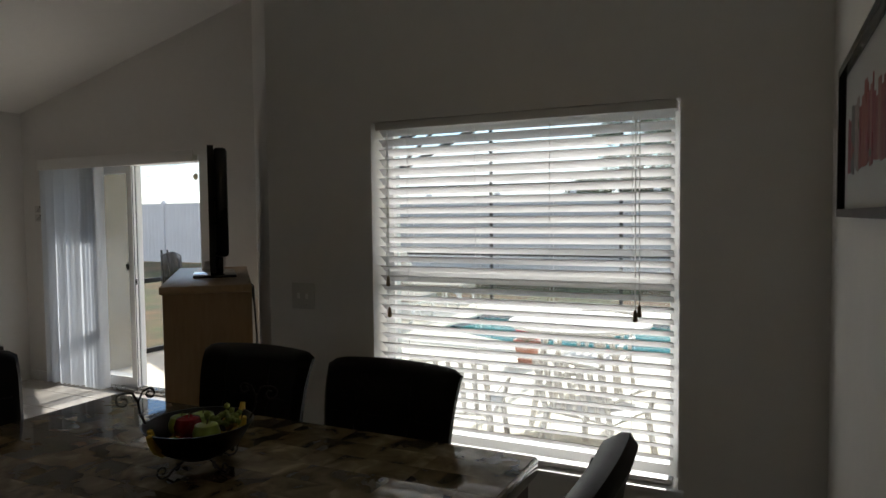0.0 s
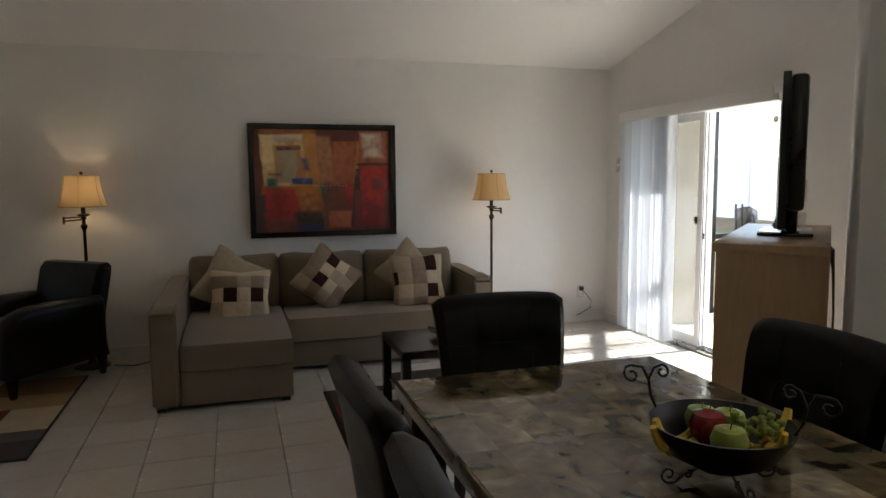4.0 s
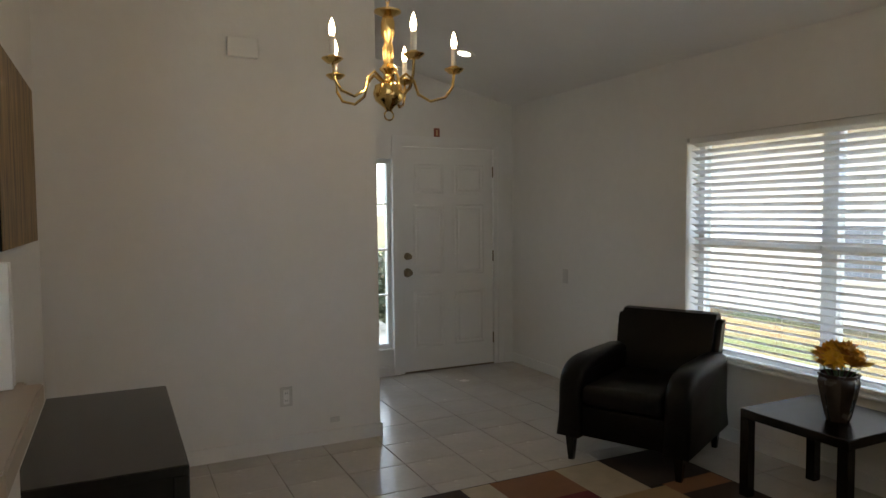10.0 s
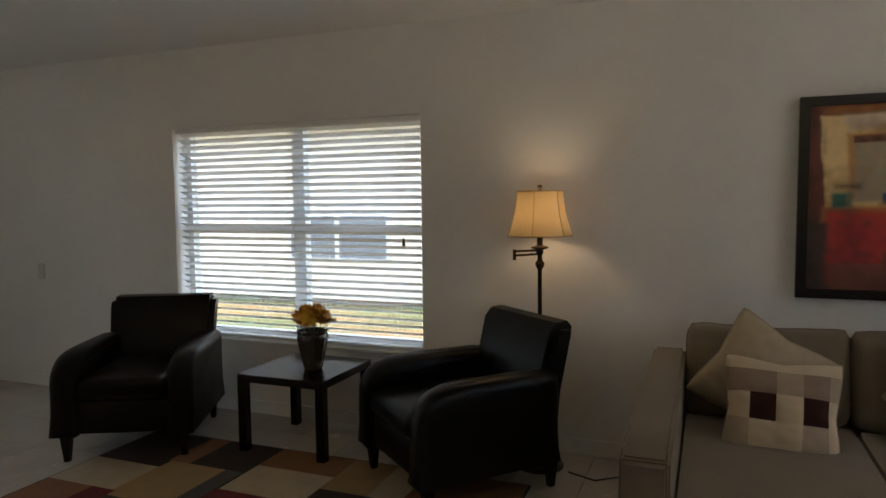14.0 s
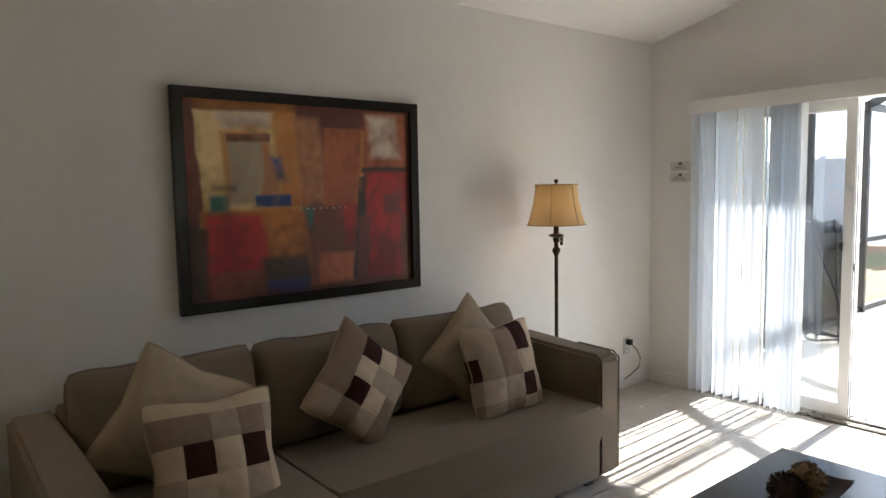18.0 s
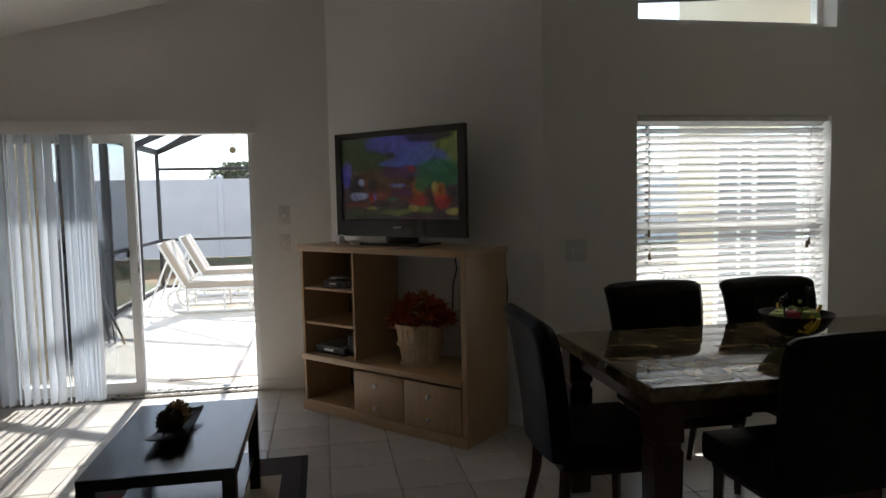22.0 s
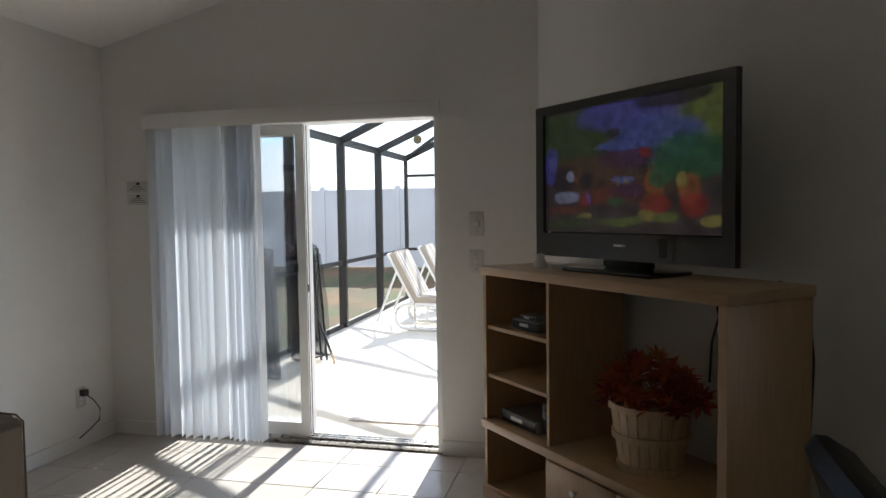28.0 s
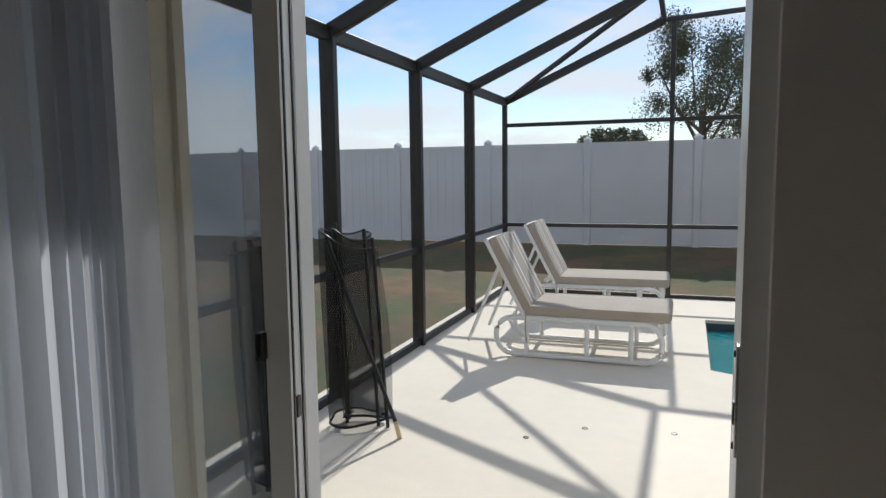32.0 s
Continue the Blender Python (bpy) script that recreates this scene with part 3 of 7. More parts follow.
# Unseen window, added so that sky light brightens the recess past the hall.
sash_window("window_5", sash_spot, 0.71, 0.9, 2.05, None, False, "unseen white window added to light the room past the hall")

# Front door and sidelight.
door = thing("door_1", pose(-4.685, -4.95, 0, 0, 0, 180), "closed white six-panel front door", "door", kind="structure")
bm = bmesh.new()
for a in ((-0.50, -0.458, 0, 2.045), (0.458, 0.50, 0, 2.045), (-0.458, 0.458, 2.011, 2.045)):
    box(bm, a[0], a[1], -0.004, 0.16, a[2], a[3])
part("door_frame", bm, DOORW, door, smooth=False)
bm = bmesh.new()
for a in ((-0.558, -0.50, 0, 2.103), (0.50, 0.558, 0, 2.103), (-0.50, 0.50, 2.045, 2.103)):
    box(bm, a[0], a[1], -0.014, -0.001, a[2], a[3])
part("casing", bm, DOORW, door, smooth=False)
leaf = part("leaf", B(-0.453, 0.453, 0.012, 0.055, 0.012, 2.006), DOORW, door, smooth=False)
for x in (-0.205, 0.205):
    for z0, z1 in ((0.22, 0.72), (0.86, 1.50), (1.60, 1.86)):
        bm = bmesh.new()
        rings = []
        for d, y in ((0.0, 0.0118), (0.008, 0.006), (0.018, 0.006), (0.034, 0.0115), (0.05, 0.007)):
            rings.append([bm.verts.new((px, y, pz)) for px, pz in ((x - 0.15 + d, z0 + d), (x + 0.15 - d, z0 + d), (x + 0.15 - d, z1 - d), (x - 0.15 + d, z1 - d))])
        for p, q in zip(rings, rings[1:]):
            for k in range(4):
                bm.faces.new((p[k], p[(k + 1) % 4], q[(k + 1) % 4], q[k]))
        bm.faces.new(rings[-1])
        part("panel", bm, DOORW, leaf, smooth=False)
for z, r in ((1.045, 0.026), (0.90, 0.032)):
    bm = bmesh.new()
    lathe(bm, [(0, 0), (r * 1.25, 0), (r * 1.25, 0.006), (r * 0.5, 0.012), (r * 0.5, 0.03), (r, 0.04), (r * 0.9, 0.055), (0, 0.06)], 18)
    bmesh.ops.transform(bm, matrix=pose(-0.416, 0.012, z, 90, 0, 0), verts=bm.verts)
    part("door_knob" if z < 1 else "deadbolt", bm, KNOBM, door, "aged brass")
for z in (0.25, 1.02, 1.80):
    part("hinge", T([(0.456, 0.008, z - 0.05), (0.456, 0.008, z + 0.05)], 0.007, 8), KNOBM, door)
part("threshold", rbox(-0.458, 0.458, 0.0, 0.16, 0.0, 0.011, 0.003), KNOBM, door)

side = thing("window_4", pose(-3.97, -4.95, 0, 0, 0, 180), "narrow white sidelight window beside the front door", "window", kind="structure")
bm = bmesh.new()
for a in ((-0.16, -0.125, 0.235, 1.90), (0.125, 0.16, 0.235, 1.90), (-0.125, 0.125, 0.235, 0.275), (-0.125, 0.125, 1.86, 1.90), (-0.125, 0.125, 0.70, 0.715), (-0.125, 0.125, 1.10, 1.115), (-0.125, 0.125, 1.50, 1.515)):
    box(bm, a[0], a[1], 0.05, 0.10, a[2], a[3])
part("window_frame", bm, VINYL, side, smooth=False)
for z0, z1 in ((0.275, 0.70), (0.715, 1.10), (1.115, 1.50), (1.515, 1.86)):
    g = part("pane", B(-0.125, 0.125, 0.072, 0.076, z0, z1), GLASS, side)
    g.visible_shadow = False

# Sliding patio door: frame, fixed pane, the sliding leaf pushed aside, open half.
sl = thing("door_2", pose(-4.1, 4.36, 0), "white sliding glass patio door, half open", "door", kind="structure")
bm = bmesh.new()
for a in ((-0.90, -0.865, 0.0, 1.95), (0.865, 0.90, 0.0, 1.95), (-0.865, 0.865, 1.905, 1.95)):
    box(bm, a[0], a[1], 0.03, 0.17, a[2], a[3])
part("door_frame", bm, VINYL, sl, smooth=False)
bm = B(-0.865, 0.865, 0.03, 0.17, 0.0, 0.018)
for y in (0.065, 0.10, 0.135):
    box(bm, -0.865, 0.865, y - 0.004, y + 0.004, 0.018, 0.032)
part("track", bm, NICKEL, sl, smooth=False)
for nm, x0, x1, y in (("fixed_leaf", -0.865, 0.058, 0.125), ("sliding_leaf", -0.81, 0.06, 0.07)):
    bm = bmesh.new()
    for a in ((x0, x0 + 0.055, 0.032, 1.905), (x1 - 0.055, x1, 0.032, 1.905), (x0 + 0.055, x1 - 0.055, 0.032, 0.11), (x0 + 0.055, x1 - 0.055, 1.845, 1.905)):
        box(bm, a[0], a[1], y, y + 0.048, a[2], a[3])
    lf = part(nm, bm, VINYL, sl, smooth=False)
    g = part("pane", B(x0 + 0.055, x1 - 0.055, y + 0.014, y + 0.019, 0.11, 1.845), TGLASS, lf)
    g.visible_shadow = False
part("handle", rbox(-0.006, 0.010, 0.048, 0.071, 1.025, 1.082, 0.004), PLASTICB, sl, "black pull handle")
bm = rbox(0.8605, 0.866, 0.036, 0.064, 0.95, 1.125, 0.002)
part("strike_plate", bm, NICKEL, sl)
# Black strips stand in for the dark grooves along the leaf's edge.
for y in (0.078, 0.108):
    part("weather_strip", B(0.0585, 0.0625, y, y + 0.005, 0.04, 1.90), PLASTICB, sl, "dark strip standing in for a shaded groove in the leaf's edge", smooth=False)
part("latch", rbox(0.0595, 0.064, 0.085, 0.101, 0.905, 0.95, 0.002, 1), PLASTICB, sl, "small black latch in the leaf's edge")
for z in (0.965, 1.11):
    bm = L([(0, 0), (0.006, 0), (0.005, 0.003), (0, 0.003)], 10)
    bmesh.ops.transform(bm, matrix=pose(0.8605, 0.05, z, 0, -90, 0), verts=bm.verts)
    part("screw", bm, PLASTICB, sl)
part("strike_slot", rbox(0.8575, 0.8606, 0.043, 0.057, 1.0, 1.035, 0.001, 1), GREYP, sl, "grey latch keeper in the jamb")
part("hanging_disc", L([(0, 0), (0.027, 0), (0.027, 0.004), (0, 0.004)], 8), mat("yellow_disc", (0.85, 0.79, 0.52), 0.5), sl, "pale yellow octagonal disc on a cord").matrix_local = pose(0.75, 0.11, 1.79, 90, 0, 0)
part("cord", T([(0.75, 0.112, 1.815), (0.75, 0.112, 1.905)], 0.001, 5), PLASTICB, sl)

# Vertical blind, drawn aside.
vb = thing("vertical_blind", pose(0, 0, 0), "white vertical slat blind drawn aside at the patio door", "blind")
part("valance", rbox(-5.0, -3.17, 4.262, 4.275, 1.89, 1.98, 0.004), WHITE, vb)
part("headrail", rbox(-5.01, -3.19, 4.295, 4.335, 1.90, 1.945, 0.004), WHITE, vb)
bm = bmesh.new()
pts = [(-0.0445 + 0.089 * i / 6, 0.007 * math.sin(math.pi * i / 6)) for i in range(7)]
for z0, z1 in ((0.025, 1.90),):
    A = [bm.verts.new((x, y, z0)) for x, y in pts]
    C = [bm.verts.new((x, y, z1)) for x, y in pts]
    for i in range(6):
        bm.faces.new((A[i], A[i + 1], C[i + 1], C[i]))
vme = mesh_of("slat", bm, VSLAT)
xs = [-4.962 + 0.047 * i for i in range(5)] + [-4.718 + 0.056 * i for i in range(5)] + [-4.452 + 0.0195 * i for i in range(10)]
for i, x in enumerate(xs):
    s = new("slat", vme)
    s.parent = vb
    s.matrix_local = pose(x, 4.312 + random.uniform(-0.007, 0.007), 0, 0, 0, 90 + (random.uniform(-18, 18) if i < 10 else random.uniform(-15, 15)))
bm = bmesh.new()
for i in range(16):
    z = 1.88 - i * 0.1
    tube(bm, [(-4.985, 4.315, z), (-4.985, 4.315, z - 0.1)], 0.002, 5)
part("bead_chain", bm, NICKEL, vb)


# ---- outside ----
GRASS = mat("lawn", (0.138, 0.108, 0.056), 0.95, scale=0.9, vary=0.5, bump=0.9, bscale=60)
gn, gl = GRASS.node_tree.nodes, GRASS.node_tree.links
g_co, g_no, g_ra = gn.new("ShaderNodeTexCoord"), gn.new("ShaderNodeTexNoise"), gn.new("ShaderNodeValToRGB")
g_no.inputs["Scale"].default_value, g_no.inputs["Detail"].default_value, g_no.inputs["Roughness"].default_value = 0.55, 9.0, 0.68
g_el = g_ra.color_ramp.elements
g_el[0].position, g_el[0].color = 0.38, (0.055, 0.072, 0.022, 1)
g_el[1].position, g_el[1].color = 0.62, (0.165, 0.092, 0.040, 1)
g_el.new(0.5).color = (0.095, 0.074, 0.030, 1)
gl.new(g_co.outputs["Object"], g_no.inputs["Vector"])
gl.new(g_no.outputs["Fac"], g_ra.inputs["Fac"])
gl.new(g_ra.outputs["Color"], gn["Hue/Saturation/Value"].inputs["Color"])
bm = bmesh.new()
xs_g = [-400, -60, -30, -14, -6, 2, 12, 30, 60, 400]
ys_g = [-400, -60, -20, -8, 0, 12.0, 13.8, 15.2, 30, 60, 400]
gv = [[bm.verts.new((x, y, 0.13 if 13.9 < y else (0.04 if 13 < y < 13.9 else -0.17))) for y in ys_g] for x in xs_g]
for i in range(len(xs_g) - 1):
    for j in range(len(ys_g) - 1):
        bm.faces.new((gv[i][j], gv[i + 1][j], gv[i + 1][j + 1], gv[i][j + 1]))
solid("ground", bm, GRASS, "dry patchy lawn round the house")

# Patio slab with the pool cut out, pool shell and water.
PX0, PX1, PY0, PY1 = -3.13, 0.6, 7.75, 10.15
bm = bmesh.new()
for a in ((-5.55, PX0, 4.56, 11.5), (PX0, PX1, 4.56, PY0), (PX0, PX1, PY1, 11.5), (PX1, 3.4, 4.56, 11.5), (-2.2, 3.4, 3.26, 4.56)):
    box(bm, a[0], a[1], a[2], a[3], -0.168, -0.02)
corner = [[bm.verts.new((x, y, z)) for x, y in ((PX0, PY0), (-1.75, PY0), (PX0, 8.38))] for z in (-0.168, -0.02)]
bm.faces.new(corner[0][::-1])
bm.faces.new(corner[1])
for k in range(3):
    bm.faces.new((corner[0][k], corner[0][(k + 1) % 3], corner[1][(k + 1) % 3], corner[1][k]))
solid("patio", bm, CONCRETE, "pale textured concrete pool deck", smooth=False)
POOLT = mat("pool_plaster", (0.10, 0.42, 0.44), 0.4, scale=3, vary=0.1)
bm = bmesh.new()
for a in ((PX0, PX1, PY0, PY1, -1.3, -1.2), (PX0, PX0 + 0.1, PY0, PY1, -1.2, -0.165), (PX1 - 0.1, PX1, PY0, PY1, -1.2, -0.165), (PX0, PX1, PY0, PY0 + 0.1, -1.2, -0.165), (PX0, PX1, PY1 - 0.1, PY1, -1.2, -0.165)):
    box(bm, *a)
solid("pool_shell", bm, POOLT, "turquoise plastered pool basin", smooth=False)
WATER = mat("pool_water", (0.016, 0.20, 0.215), 0.05, scale=3, vary=0.1, bump=0.4, bscale=9)
bm = B(PX0 + 0.012, PX1 - 0.012, PY1 - 0.012, PY1 - 0.001, -0.16, -0.05)
box(bm, PX0 + 0.012, PX1 - 0.012, PY0 + 0.001, PY0 + 0.012, -0.16, -0.05)
box(bm, PX0 + 0.001, PX0 + 0.012, PY0, PY1, -0.16, -0.05)
box(bm, PX1 - 0.012, PX1 - 0.001, PY0, PY1, -0.16, -0.05)
solid("trim_waterline", bm, mat("waterline_tile", (0.012, 0.035, 0.06), 0.2, scale=30, vary=0.3), "dark blue waterline tiles round the pool", smooth=False)
solid("water", B(PX0 + 0.013, PX1 - 0.013, PY0 + 0.013, PY1 - 0.013, -0.14, -0.12), WATER, "rippled turquoise pool water", smooth=False)

# Covered edge by the door: soffit, side wall, wing wall.
solid("roof_overhang", B(-5.9, -2.35, 4.57, 5.72, 2.40, 2.52), mat("soffit_paint", (0.72, 0.70, 0.66), 0.7), "white soffit over the patio door", smooth=False)
bm = B(-5.57, -4.995, 4.57, 5.22, -0.02, 2.40)
box(bm, -5.57, -4.97, 5.22, 5.27, -0.02, 2.40)
solid("wall_patio_side", bm, STUCCO, "beige stucco side wall beside the patio door", smooth=False)
bm = B(1.30, 1.50, 3.27, 6.40, -0.02, 4.1)
box(bm, 1.50, 3.6, 6.2, 6.40, -0.02, 4.1)
solid("wall_wing", bm, STUCCO, "beige stucco wall of the bedroom wing", smooth=False)
wd = thing("door_3", pose(1.30, 4.98, -0.02), "white sliding glass door in the bedroom wing", "door", kind="structure")
bm = bmesh.new()
for a in ((-0.64, -0.58, 0, 1.97), (0.58, 0.64, 0, 1.97), (-0.03, 0.03, 0.06, 1.91), (-0.58, 0.58, 1.91, 1.97), (-0.58, 0.58, 0, 0.06), (0.22, 0.25, 0.06, 1.91)):
    box(bm, -0.035, 0.0, a[0], a[1], a[2], a[3])
part("door_frame", bm, VINYL, wd, smooth=False)
WPANE = mat("wing_pane", (0.28, 0.285, 0.29), 0.08, scale=3, vary=0.2)
for y0, y1 in ((-0.58, -0.03), (0.03, 0.22), (0.25, 0.58)):
    part("pane", B(-0.016, -0.010, y0, y1, 0.06, 1.91), WPANE, wd, smooth=False)
# Roof; its unseen eave is stretched to y=5.25 to block sun at the high window.
bm = bmesh.new()
for x0, x1, z0, z1 in ((-6.1, 1.1, 2.42, 4.15), (1.1, 4.0, 4.15, 3.6)):
    for yy0, yy1 in ((-5.6, 5.25),):
        vs = [bm.verts.new(c) for c in ((x0, yy0, z0), (x1, yy0, z1), (x1, yy1, z1), (x0, yy1, z0))]
        us = [bm.verts.new(v.co + V(0, 0, 0.1)) for v in vs]
        for f in ((0, 1, 2, 3), (7, 6, 5, 4), (0, 1, 5, 4), (1, 2, 6, 5), (2, 3, 7, 6), (3, 0, 4, 7)):
            bm.faces.new([(vs + us)[i] for i in f])
bmesh.ops.translate(bm, verts=bm.verts, vec=(0, 0, 0.20))
solid("roof", bm, mat("shingle", (0.16, 0.13, 0.11), 0.9, scale=5, vary=0.3, bump=0.6, bscale=30), "brown shingle roof with an unseen eave stretched out to block sun", smooth=False)

# Screened pool cage.
cage = thing("pool_cage", pose(0, 0, 0), "dark bronze aluminium screen enclosure over the pool deck", "enclosure")
CX, CY, EAVE, SLOPE = -5.40, 11.27, 2.255, 0.44
KX = -3.60
KZ = EAVE + SLOPE * (KX - CX)
ys = [5.62, 7.04, 8.45, 9.87, CY]


def bar(name, p, q, w=0.05, d=0.05):
    """A square aluminium bar from p to q."""
    p, q = Vector(p), Vector(q)
    L1 = (q - p).length
    bm = rbox(-w / 2, w / 2, -d / 2, d / 2, 0, L1, 0.004, 1)
    ob = part(name, bm, ALUM, cage)
    ob.matrix_local = Matrix.Translation(p) @ (q - p).to_track_quat("Z", "Y").to_matrix().to_4x4()
    return ob


for y in ys:
    bar("post", (CX, y, -0.03), (CX, y, EAVE), 0.055 if y == CY else 0.10, 0.055)
    bar("rafter", (CX, y, EAVE), (KX, y, KZ), 0.05, 0.09)
    if y != CY:
        bar("cross_beam", (KX, y, KZ), (1.29 if y < 6.5 else 3.4, y, KZ + 0.3), 0.025, 0.03)
bar("eave_beam", (CX, 4.6, EAVE), (CX, CY, EAVE), 0.05, 0.09)
bar("purlin", (KX, 4.6, KZ), (KX, CY, KZ))
bar("purlin", (-1.2, 4.6, KZ + 0.12), (-1.2, CY, KZ + 0.12))
bar("brace", (CX, CY, EAVE), (KX, 9.87, KZ), 0.045, 0.045)
bar("chair_rail", (CX, 5.6, 0.78), (CX, CY, 0.78), 0.035, 0.05)
bar("base_rail", (CX, 5.25, 0.0), (CX, CY, 0.0), 0.04, 0.06)
for z in (0.0, 0.79, 1.976):
    bar("chair_rail", (CX, CY, z), (3.4, CY, z), 0.045, 0.045)
bar("gable_beam", (KX, CY, KZ), (3.4, CY, KZ + 0.35))
for x in (-3.5, -1.3, 1.0, 3.4):
    bar("post", (x, CY, -0.03), (x, CY, KZ + (0.0 if x < -3 else 0.05 * (x + 3.5))), 0.05)
bar("cord", (CX, 5.7, 2.30), (-2.6, 5.2, 2.36), 0.004, 0.004)

# Vinyl privacy fence.
# White vinyl toned down: the shade on the fence's near side is in the colour.
FENCEV = mat("shaded_vinyl", (0.66, 0.66, 0.675), 0.4, scale=2, vary=0.07)
fence = thing("privacy_fence", pose(0, 15.5, 0.12), "tall white vinyl privacy fence with capped posts", "fence")
bmP = rbox(-0.06, 0.06, -0.06, 0.06, 0, 1.86, 0.006, 1)
lathe(bmP, [(0.082, 1.86), (0.082, 1.875), (0.0, 1.93)], 4)
pm = mesh_of("post", bmP, FENCEV)
bm = B(0.06, 1.77, -0.018, 0.018, 0.04, 1.80)
box(bm, 0.06, 1.77, -0.032, 0.032, 1.74, 1.82)
box(bm, 0.06, 1.77, -0.032, 0.032, 0.03, 0.13)
for i in range(11):
    box(bm, 0.06 + 0.1555 * i, 0.06 + 0.1555 * i + 0.148, -0.023, 0.023, 0.13, 1.74)
fm = mesh_of("panel", bm, FENCEV, False)
for i in range(-9, 12):
    for nm, me in (("post", pm), ("panel", fm)):
        o = new(nm, me)
        o.parent = fence
        o.matrix_local = pose(-5.0 + 1.83 * i, 0, 0)


def leaves(rnd, c, r, n, size, flat=1.0):
    """Many small leaf blades scattered through an uneven crown."""
    verts, faces = [], []
    lobes = [(Vector((rnd.uniform(-1, 1), rnd.uniform(-1, 1), rnd.uniform(-0.9, 1.1))) * 0.72, rnd.uniform(0.13, 0.36)) for _ in range(44)]
    for _ in range(n):
        o, s = rnd.choice(lobes)
        v = Vector((rnd.gauss(0, 1), rnd.gauss(0, 1), rnd.gauss(0, 1))).normalized() * s * rnd.uniform(0.2, 1.0) + o
        p = Vector(c) + Vector((v.x * r, v.y * r, v.z * r * flat))
        a = Vector((rnd.gauss(0, 1), rnd.gauss(0, 1), rnd.gauss(0, 1))).normalized() * size * rnd.uniform(0.6, 1.3)
        b = a.cross(Vector((rnd.gauss(0, 1), rnd.gauss(0, 1), rnd.gauss(0, 1)))).normalized() * size * 0.5
        k = len(verts)
        verts += [p - a, p + b, p + a, p - b]
        faces.append((k, k + 1, k + 2, k + 3))
    return verts, faces


LEAF = mat("leaf", (0.10, 0.115, 0.06), 0.6, scale=1.5, vary=0.4)
BARK = mat("bark", (0.12, 0.09, 0.06), 0.9, scale=8, vary=0.3, bump=0.6)


def tree(at, h, r, seed, n, label, flat=1.0, size=0.09):
    rnd = random.Random(seed)
    ob = thing("tree", pose(*at), label, "tree")
    bm = T([(0, 0, 0), (0.05, 0.02, h * 0.3), (0, 0.05, h * 0.55)], 0.16, 9, 0.09)
    for k in range(7):
        a = k * 2.4
        e = (math.cos(a) * r * 0.6, math.sin(a) * r * 0.6, h * (0.6 + 0.05 * k))
        tube(bm, [(0, 0.03, h * (0.32 + 0.03 * k)), (e[0] * 0.5, e[1] * 0.5, h * 0.52 + 0.03 * k), e], 0.06, 6, 0.015)
    part("trunk", bm, BARK, ob)
    vs, fs = leaves(rnd, (0, 0, h * 0.64), r, n, size, flat)
    me = bpy.data.meshes.new("crown")
    me.from_pydata(vs, [], fs)
    me.materials.append(LEAF)
    c = new("crown", me)
    c.parent = ob
    return ob


tree((-3.0, 23.5, 0.13), 5.4, 2.1, 3, 24000, "broad leafy tree behind the fence", 1.05, 0.040)
tree((-0.2, 25.5, 0.13), 5.6, 2.3, 5, 20000, "second leafy tree behind the fence", 1.0, 0.042)
tree((-6.3, 31.0, 0.13), 3.4, 1.6, 7, 5200, "low leafy tree far behind the fence", 0.6, 0.08)
tree((-8.2, 60.0, 0.13), 5.4, 2.5, 9, 1800, "distant tree beyond the fence", 0.6, 0.2)

# Neighbour's house to the west, seen through the armchair window.
nb = thing("neighbour_house", pose(-11.0, -4.6, -0.17), "pale stucco neighbouring house with a dark window", "house")
part("wall", B(-6, 0, -9, 9, 0, 2.9), mat("pale_stucco", (0.90, 0.80, 0.67), 0.9, scale=3, vary=0.05, bump=0.5), nb, smooth=False)
bm = bmesh.new()
vs = [bm.verts.new(c) for c in ((0.5, -9.5, 2.75), (0.5, 9.5, 2.75), (-3, 9.5, 4.4), (-3, -9.5, 4.4), (-6.5, -9.5, 2.75), (-6.5, 9.5, 2.75))]
bm.faces.new((vs[0], vs[1], vs[2], vs[3]))
bm.faces.new((vs[3], vs[2], vs[5], vs[4]))
bm.faces.new((vs[0], vs[3], vs[4]))
bm.faces.new((vs[1], vs[5], vs[2]))
bm.faces.new((vs[0], vs[4], vs[5], vs[1]))
part("roof", bm, bpy.data.materials["shingle"], nb, smooth=False)
win = part("window", rbox(0.0, 0.03, -1.15, 0.70, 0.60, 1.38, 0.005, 1), VINYL, nb)
for a, b in ((-1.08, -0.27), (-0.19, 0.63)):
    part("pane", B(0.03, 0.036, a, b, 0.66, 1.32), mat("dark_pane", (0.22, 0.23, 0.26), 0.15), win)

# Front yard past the sidelight.
solid("front_walk", B(-5.2, -3.2, -9.0, -5.16, -0.168, -0.06), CONCRETE, "concrete front walk", smooth=False)
rnd = random.Random(11)
for i, (x, y, r) in enumerate(((-4.85, -7.5, 0.50), (-5.45, -7.9, 0.55), (-4.2, -7.7, 0.5))):
    hb = thing("hedge_shrub", pose(x, y, -0.17), "clipped green shrub by the front walk", "shrub", group="front shrubs")
    vs, fs = leaves(rnd, (0, 0, 0.60), r, 1800, 0.045, 1.0)
    me = bpy.data.meshes.new("foliage")
    me.from_pydata(vs, [], fs)
    me.materials.append(LEAF)
    c = new("foliage", me)
    c.parent = hb
    part("stem", T([(0, 0, 0), (0.02, 0, 0.5)], 0.02, 7, 0.01), BARK, hb)


# ---- living room ----


